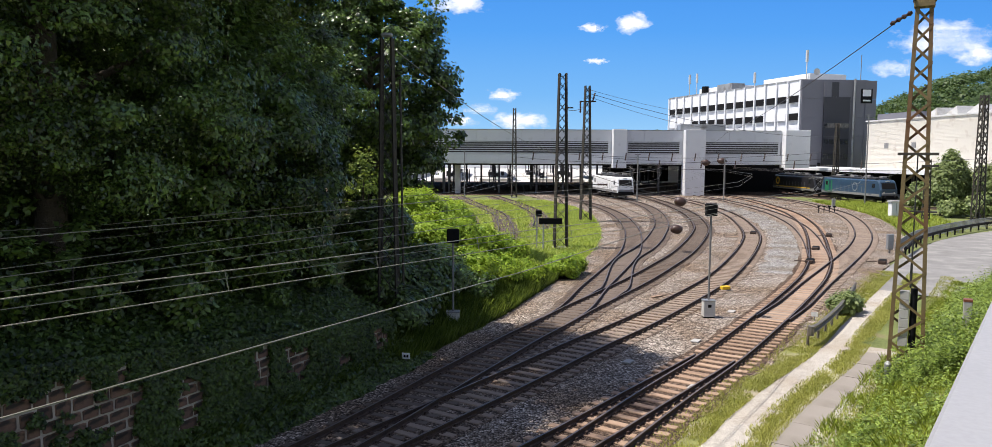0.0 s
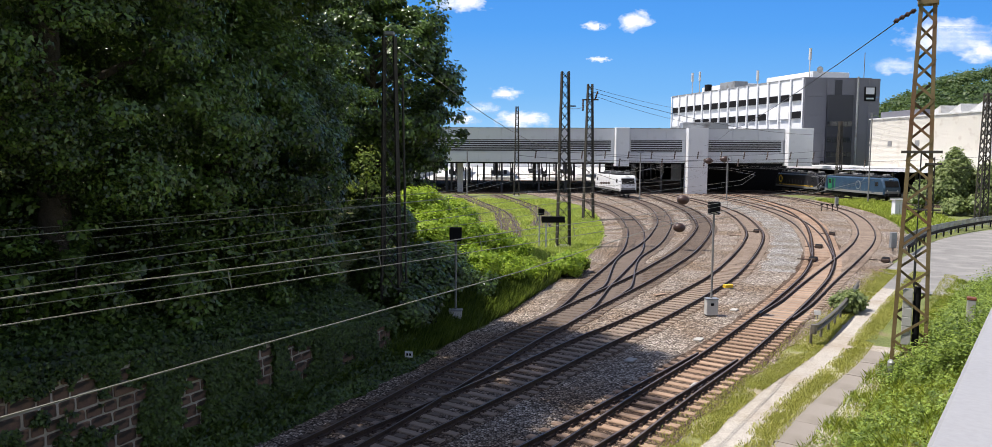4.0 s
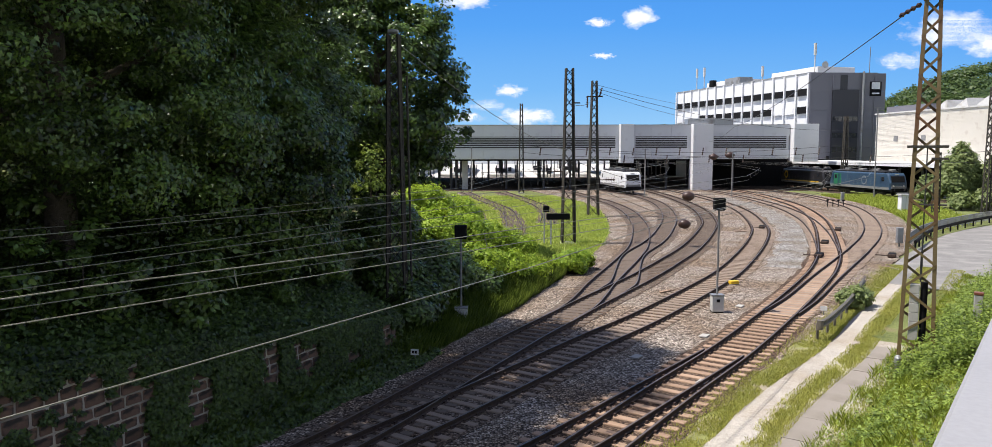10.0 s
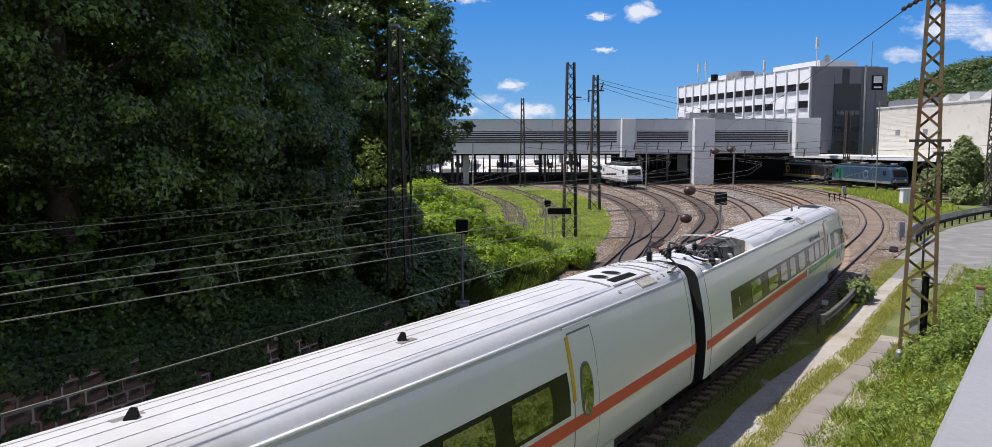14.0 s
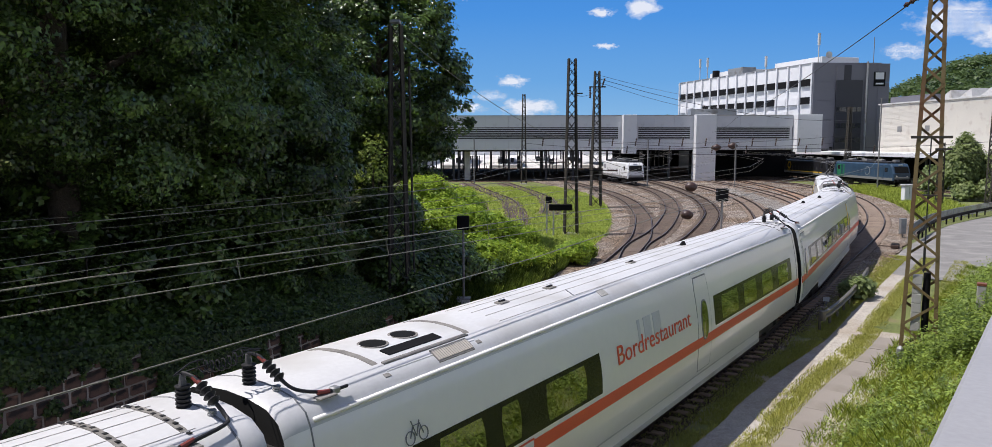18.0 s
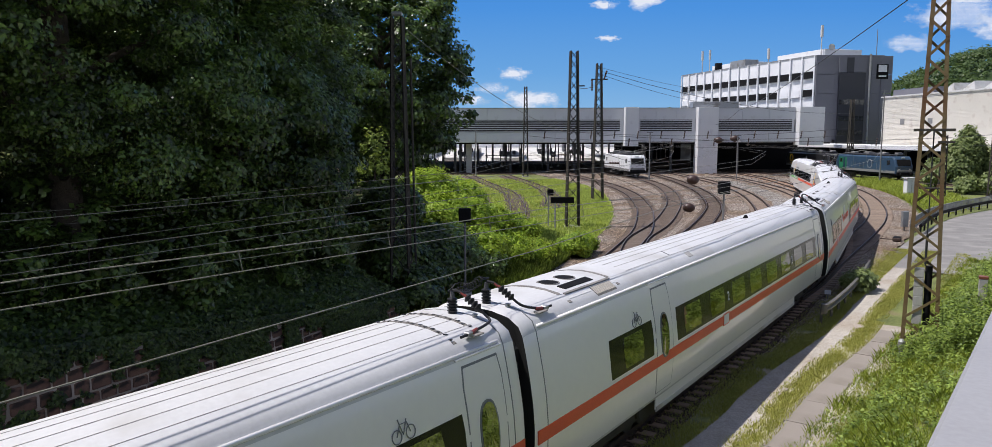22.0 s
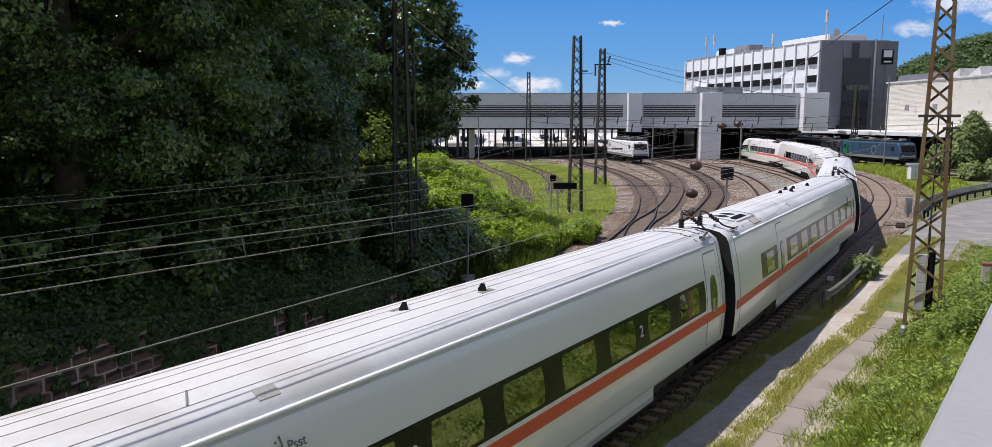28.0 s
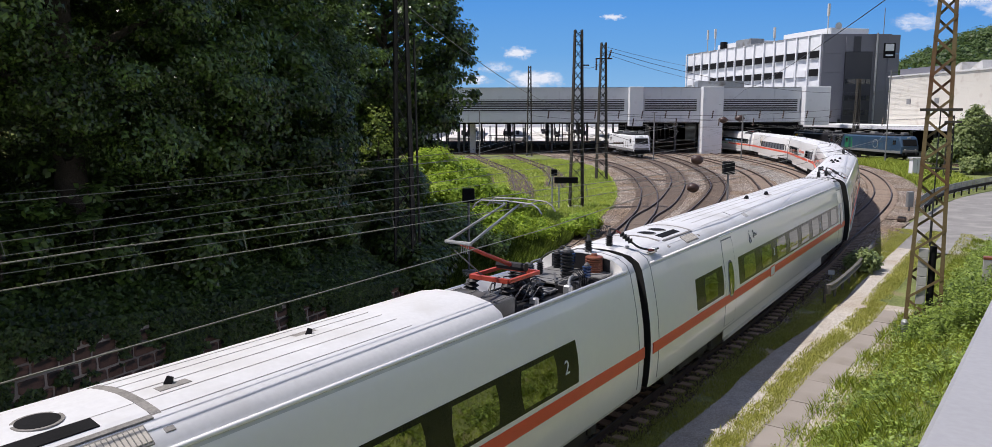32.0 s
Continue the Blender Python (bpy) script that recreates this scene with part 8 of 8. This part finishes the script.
def gap_gear(front, rear):
    """The leads that cross a gap: a stack, a ribbed sleeve and a clamped hose on each car's end, and a loose coil between them."""
    for car, x, s in ((front[0], front[1], 1), (rear[0], rear[1], -1)):
        st = roofp("insulator", ribbed(x, -0.10, 3.84, 0.32, 0.095, 6), M["gear"], car)
        roofp("cap", tube(bmesh.new(), [(x, -0.10, 4.16), (x, -0.10, 4.29)], [0.05, 0.035], 10), M["tread"], st)
        roofp("stack_foot", tube(bmesh.new(), [(x, -0.10, 3.80), (x, -0.10, 3.87)], [0.155, 0.13], 14), M["gear"], st)
        if s < 0 and car == CARS[6]:
            continue
        bend = [(x, -0.10, 4.31), (x + 0.03, -0.26, 4.29), (x + 0.06, -0.40, 4.20), (x + 0.08, -0.66, 4.02), (x + (0.16 if s > 0 else 0.10), -0.80, 3.90), (x + (0.34 if s > 0 else 0.02), -0.92, 3.83),
                (x + s * 0.62, -1.0, 3.78), (x + s * 0.95, -1.02, 3.775)]
        lead = roofp("lead", tube(bmesh.new(), [tuple(p) for p in spline(bend, 0.06)], 0.026, 8), M["gear"], car, "black rubber lead")
        roofp("sleeve", insulator(bmesh.new(), (x + 0.055, -0.38, 4.21), (x + 0.08, -0.66, 4.02), 0.085, 4), M["gear"], lead)
        roofp("tip", tube(bmesh.new(), [(x + 0.035, -0.27, 4.28), (x + 0.058, -0.39, 4.205)], 0.031, 8), M["tipred"], lead, "dark red sleeve")
        roofp("tip", tube(bmesh.new(), [(x + s * 0.42, -0.97, 3.80), (x + s * 0.60, -1.0, 3.78)], 0.032, 8), M["tipred"], lead)
        roofp("clamp", boxed((x + s * 0.70, -1.0, 3.775), (0.12, 0.13, 0.09), bevel=0.015), M["zinc"], car)
        roofp("clamp_plate", boxed((x + s * 0.52, -1.02, 3.74), (0.30, 0.16, 0.03), bevel=0.01), M["grime"], car)
        roofp("fitting", ribbed(x + 0.10, -0.54, 3.79, 0.12, 0.055, 3), M["zinc"], car)
        roofp("fitting_foot", boxed((x + 0.08, -0.52, 3.80), (0.20, 0.22, 0.05), bevel=0.01), M["grime"], car)
        if s < 0:
            for u in (0.36, 1.04):
                band = part("band", roof_sheet(x - u - 0.045, x - u + 0.045, -0.98, 0.98, 0.012), M["grime"], car)
                for k in range(14):
                    y = -0.9 + k * 0.138
                    part("tread_patch", boxed((x - u + (0.018 if k % 2 else -0.018), y, roof_z(y) + 0.012), (0.05, 0.06, 0.012)), M["gear"], band)
    car, x = rear
    span = 1.03
    turns = [(x + 0.24 + 0.60 * k / 84, -0.10 + 0.075 * math.sin(k * math.tau / 12), 4.34 - 0.06 * math.sin(math.pi * k / 84) + 0.075 * math.cos(k * math.tau / 12)) for k in range(85)]
    roofp("coil_lead", tube(bmesh.new(), [(x - 0.12, -0.10, 4.30), (x + 0.12, -0.08, 4.40)] + turns + [(x + span - 0.12, -0.12, 4.39), (x + span + 0.12, -0.10, 4.36)], 0.010, 6), M["gear"], car, "loose black spiral lead")
    for dy, dz in ((0.06, 0.03), (-0.05, -0.02)):
        roofp("strand", tube(bmesh.new(), [(x - 0.10, -0.10, 4.30), (x + 0.15, -0.10 + dy, 4.36 + dz), (x + 0.34, -0.10 + dy, 4.36 + dz)], 0.009, 5), M["gear"], car)
        roofp("strand", tube(bmesh.new(), [(x + span + 0.1, -0.10, 4.34), (x + span - 0.12, -0.10 + dy, 4.39 + dz), (x + span - 0.28, -0.10 + dy, 4.36 + dz)], 0.009, 5), M["gear"], car)


def roof_unit(car, x, fans=True):
    """A roof opening with two round fans, a slot and a side grille between two grimy bands."""
    plate = part("roof_panel", roof_sheet(x - 0.66, x + 1.52, -0.92, 0.92, 0.010), M["trainroof"], car)
    if fans:
        for dx in (-0.1, 0.62):
            part("fan", tube(bmesh.new(), [(x + dx, -0.08, 4.1), (x + dx, -0.08, roof_z(0.08) + 0.018)], 0.22, 20), M["dark"], plate)
            part("fan_ring", tube(bmesh.new(), [(x + dx, -0.08, 4.1), (x + dx, -0.08, roof_z(0.08) + 0.013)], 0.26, 20), M["grime"], plate)
    part("slot", roof_sheet(x - 0.3, x + 1.0, -0.62, -0.42, 0.024, 2), M["dark"], plate)
    part("edge_plate", roof_sheet(x - 0.6, x + 1.5, -0.80, -0.73, 0.022, 2), M["grime"], plate)
    part("grille", roof_sheet(x + 0.4, x + 1.35, -1.06, -0.84, 0.018, 4), M["grime"], plate)
    for k in range(16):
        part("grille_bar", roof_sheet(x + 0.42 + k * 0.058, x + 0.462 + k * 0.058, -1.04, -0.86, 0.022, 4), M["beige"], plate)
    for dx in (-0.72, 1.58):
        part("band", roof_sheet(x + dx - 0.06, x + dx + 0.06, -1.0, 1.0, 0.014), M["grime"], car)


for i in range(6):
    gap_gear((CARS[i], -LENGTHS[i] / 2 + 0.08), (CARS[i + 1], LENGTHS[i + 1] / 2 - 0.95))
for x in (-0.54, -4.83, -6.72):
    fit = part("roof_fitting", boxed((x, -0.02, roof_z(0.02) + 0.012), (0.30, 0.20, 0.03), bevel=0.01), M["grime"], CARS[2], "small dark roof fitting")
    for k in range(3):
        part("bolt", tube(bmesh.new(), [(x - 0.08 + 0.08 * k, -0.02, roof_z(0.02)), (x - 0.08 + 0.08 * k, -0.02, roof_z(0.02) + 0.06)], 0.03, 8), M["gear"], fit)
for i in (2, 3, 4, 5):
    part("roof_strap", beam(bmesh.new(), (-4.95, -0.70, roof_z(0.70) + 0.012), (-4.75, -0.38, roof_z(0.38) + 0.012), 0.025, 0.012), M["script"], CARS[i])
    part("roof_hatch", roof_sheet(-4.15, -3.82, -0.98, -0.82, 0.012, 2), M["rooflines"], CARS[i])
roof_unit(CARS[1], 9.0)
for i in (2, 3, 4, 5):
    roof_unit(CARS[i], -10.4)
roof_unit(CARS[6], -0.9)
roof_unit(CARS[0], 0.3, fans=False)
roof_gear(CARS[0], -7.7, -1, 4.9, 3, 4.6)
roof_gear(CARS[6], 7.0, 1, 4.85, 5, 2.9)
roof_platform(CARS[6])
pantograph_folded(CARS[0])
pantograph_raised(CARS[6])
part("nose_grille", roof_sheet(7.5, 8.8, -0.55, 0.35, 0.03), M["gear"], CARS[0])
for dx in (7.25, 9.0):
    part("band", roof_sheet(dx - 0.08, dx + 0.08, -0.98, 0.98, 0.014), M["grime"], CARS[0])
for x, h in ((4.5, 0.42), (6.2, 0.16)):
    part("aerial", tube(bmesh.new(), [(x, 0.1, 4.18), (x - 0.04, 0.1, 4.2 + h)], [0.06, 0.03], 6), M["grey"], CARS[0])
for side in (-1, 1):
    part("warning_strip", skin(5.42, 5.54, 2.3, 3.6, side, 0.02, 0, 5), M["yellow"], CARS[0], "yellow strip beside the door")
    part("warning_strip", skin(5.25, 5.37, 2.3, 3.6, side, 0.02, 0, 5), M["yellow"], CARS[1], "yellow strip beside the door")
    for k, (x0, w) in enumerate(((8.8, 0.14), (9.1, 0.5), (9.75, 0.5))):
        part("logo_bar", skin(x0, x0 + w, 1.42, 1.92, side, 0.02, nose=True), M["lightgrey"], CARS[0], "plain grey bar of the operator's mark")
    for i, x in ((2, -8.0), (3, -2.0), (4, -2.0), (5, -2.0), (0, 0.57)):
        plate = part("logo_plate", skin(x - 0.24, x + 0.24, 1.68, 1.98, side, 0.022), M["locowhite"], CARS[i], "small white plate with a red rim")
        part("logo_rim", skin(x - 0.27, x + 0.27, 1.65, 2.01, side, 0.018), M["trainred"], plate)
    # side window of the driver's cab
    fit_width(words("Bordrestaurant", 0.62, M["trainred"], CARS[2], side_frame(-4.15 if side < 0 else 0.37, 2.47, side)), 4.52)
    words("Bad Oeynhausen", 0.33, M["script"], CARS[0], side_frame(1.5 if side < 0 else 3.6, 3.06, side))
    for x0, z0, w, h in ((-2.9, 2.62, 0.14, 0.62), (-2.55, 2.62, 0.42, 0.62), (-2.0, 2.62, 0.45, 0.62)):
        part("ghost_mark", skin(x0, x0 + w, z0, z0 + h, side, 0.009), M["trainroof"], CARS[2])
    def on_side(x, z):
        return (x, side * (side_y(z) + 0.012), z)
    for i, x in ((2, -11.0), (3, -8.6), (4, 9.2)):
        for cx, cz, r in ((x, 3.06, 0.10), (x + 0.30, 3.06, 0.10)):
            part("pictogram", tube(bmesh.new(), [on_side(cx + r * math.cos(k * math.tau / 14), cz + r * math.sin(k * math.tau / 14)) for k in range(15)], 0.010, 4), M["script"], CARS[i])
        part("pictogram", tube(bmesh.new(), [on_side(x, 3.06), on_side(x + 0.09, 3.22), on_side(x + 0.24, 3.22), on_side(x + 0.30, 3.06)], 0.010, 4), M["script"], CARS[i])
        part("pictogram", tube(bmesh.new(), [on_side(x + 0.06, 3.30), on_side(x + 0.14, 3.06), on_side(x + 0.24, 3.27)], 0.010, 4), M["script"], CARS[i])
for side in (-1, 1):
    signs = [[(-4.49 + 0.10 * math.cos(0.9 + k * 0.36), 3.14 + 0.10 * math.sin(0.9 + k * 0.36)) for k in range(15)], [(-4.53, 3.36), (-4.51, 3.22), (-4.42, 3.20), (-4.36, 3.08), (-4.33, 3.08)], [(-4.52, 3.29), (-4.44, 3.29)],
             [(-4.535, 3.43), (-4.53, 3.45)], [(-4.06, 3.42), (-4.03, 3.30), (-4.08, 3.22), (-4.03, 3.16)], [(-4.13, 3.36), (-4.11, 3.37)]]
    for k, line in enumerate(signs):
        part("pictogram", tube(bmesh.new(), [(x, side * (side_y(z + 0.14) + 0.012), z + 0.14) for x, z in line], 0.032 if k == 3 else 0.014, 6), M["script"], CARS[5], "dark wheelchair sign" if k == 0 else "")
    words("Psst", 0.19, M["script"], CARS[5], side_frame(-3.96 if side < 0 else -3.56, 3.34, side))
    part("cab_window", skin(10.52, 13.45, 2.07, 2.94, side, 0.014, 0.03, nose=True), M["cabglass"], CARS[0], "dark curved cab side window")
    part("cab_seam", skin(10.43, 10.46, 0.95, 3.6, side, 0.012, 0, 8, nose=True), M["script"], CARS[0])
    for k in range(3):
        part("cab_pillar", skin(11.35 + k * 0.8, 11.40 + k * 0.8, 2.07, 2.94, side, 0.02, 0, nose=True), M["trainblack"], CARS[0])
    crest = part("crest", skin(3.86, 4.1, 3.02, 3.34, side, 0.014), M["locoblue"], CARS[0], "small blue crest with a red head")
    part("crest_head", skin(3.86, 4.1, 3.24, 3.34, side, 0.018), M["trainred"], crest)
    for k in range(34):
        if k not in (12, 23, 24, 26, 30):
            part("slogan_bar", skin(1.1 + 0.12 * k, 1.16 + 0.12 * k, 1.79, 1.91 if k % 4 else 1.95, side, 0.022), M["locowhite"], CARS[0])


def run(t):
    """Length along the main line, from the footway's height on, reached by the first gap between cars at t seconds."""
    if t < 10.5:
        return -17.113 + (t - 10.5) * 11.46
    return ((((0.000139554438 * t - 0.00968988114) * t + 0.0530876739) * t + 12.8889269) * t) - 148.77872


def car_pose(front_s, length):
    """The pose of a car whose front end stands at front_s, carried by its two bogies."""
    mid = front_s - length / 2
    p, _ = along(MAIN_LINE, STEP, mid + 9.2)
    q, _ = along(MAIN_LINE, STEP, mid - 9.2)
    d = (p - q).normalized()
    c = (p + q) / 2
    return pose(c.x, c.y, RAIL_TOP, 0, 0, math.degrees(math.atan2(d.y, d.x)))


build_wires()
build_locomotives()


build_tracks()
build_wall()


def motions():
    """The train draws past and slows down."""
    i0 = min(range(len(MAIN_LINE)), key=lambda i: (MAIN_LINE[i] - Vector((-8.5, 6.5, 0))).length)
    start = i0 * STEP
    times = [0, 3, 6, 8, 9, 9.5] + [10 + 0.25 * k for k in range(89)]
    ahead = [(0, -0.4), (10.8, -0.4), (12.2, -0.8), (14, -0.8), (18, -1.15), (22, -1.2), (24, -1.25), (28, -0.9), (32, -1.05)]
    for i, car in enumerate(CARS):
        rows = []
        for t in times:
            front = start + float(np.interp(t, [a[0] for a in ahead], [a[1] for a in ahead])) + run(t) + (LENGTHS[0] if i == 0 else -sum(LENGTHS[1:i]))
            rows.append((t, car_pose(front, LENGTHS[i])))
        walk(car, rows)


motions()
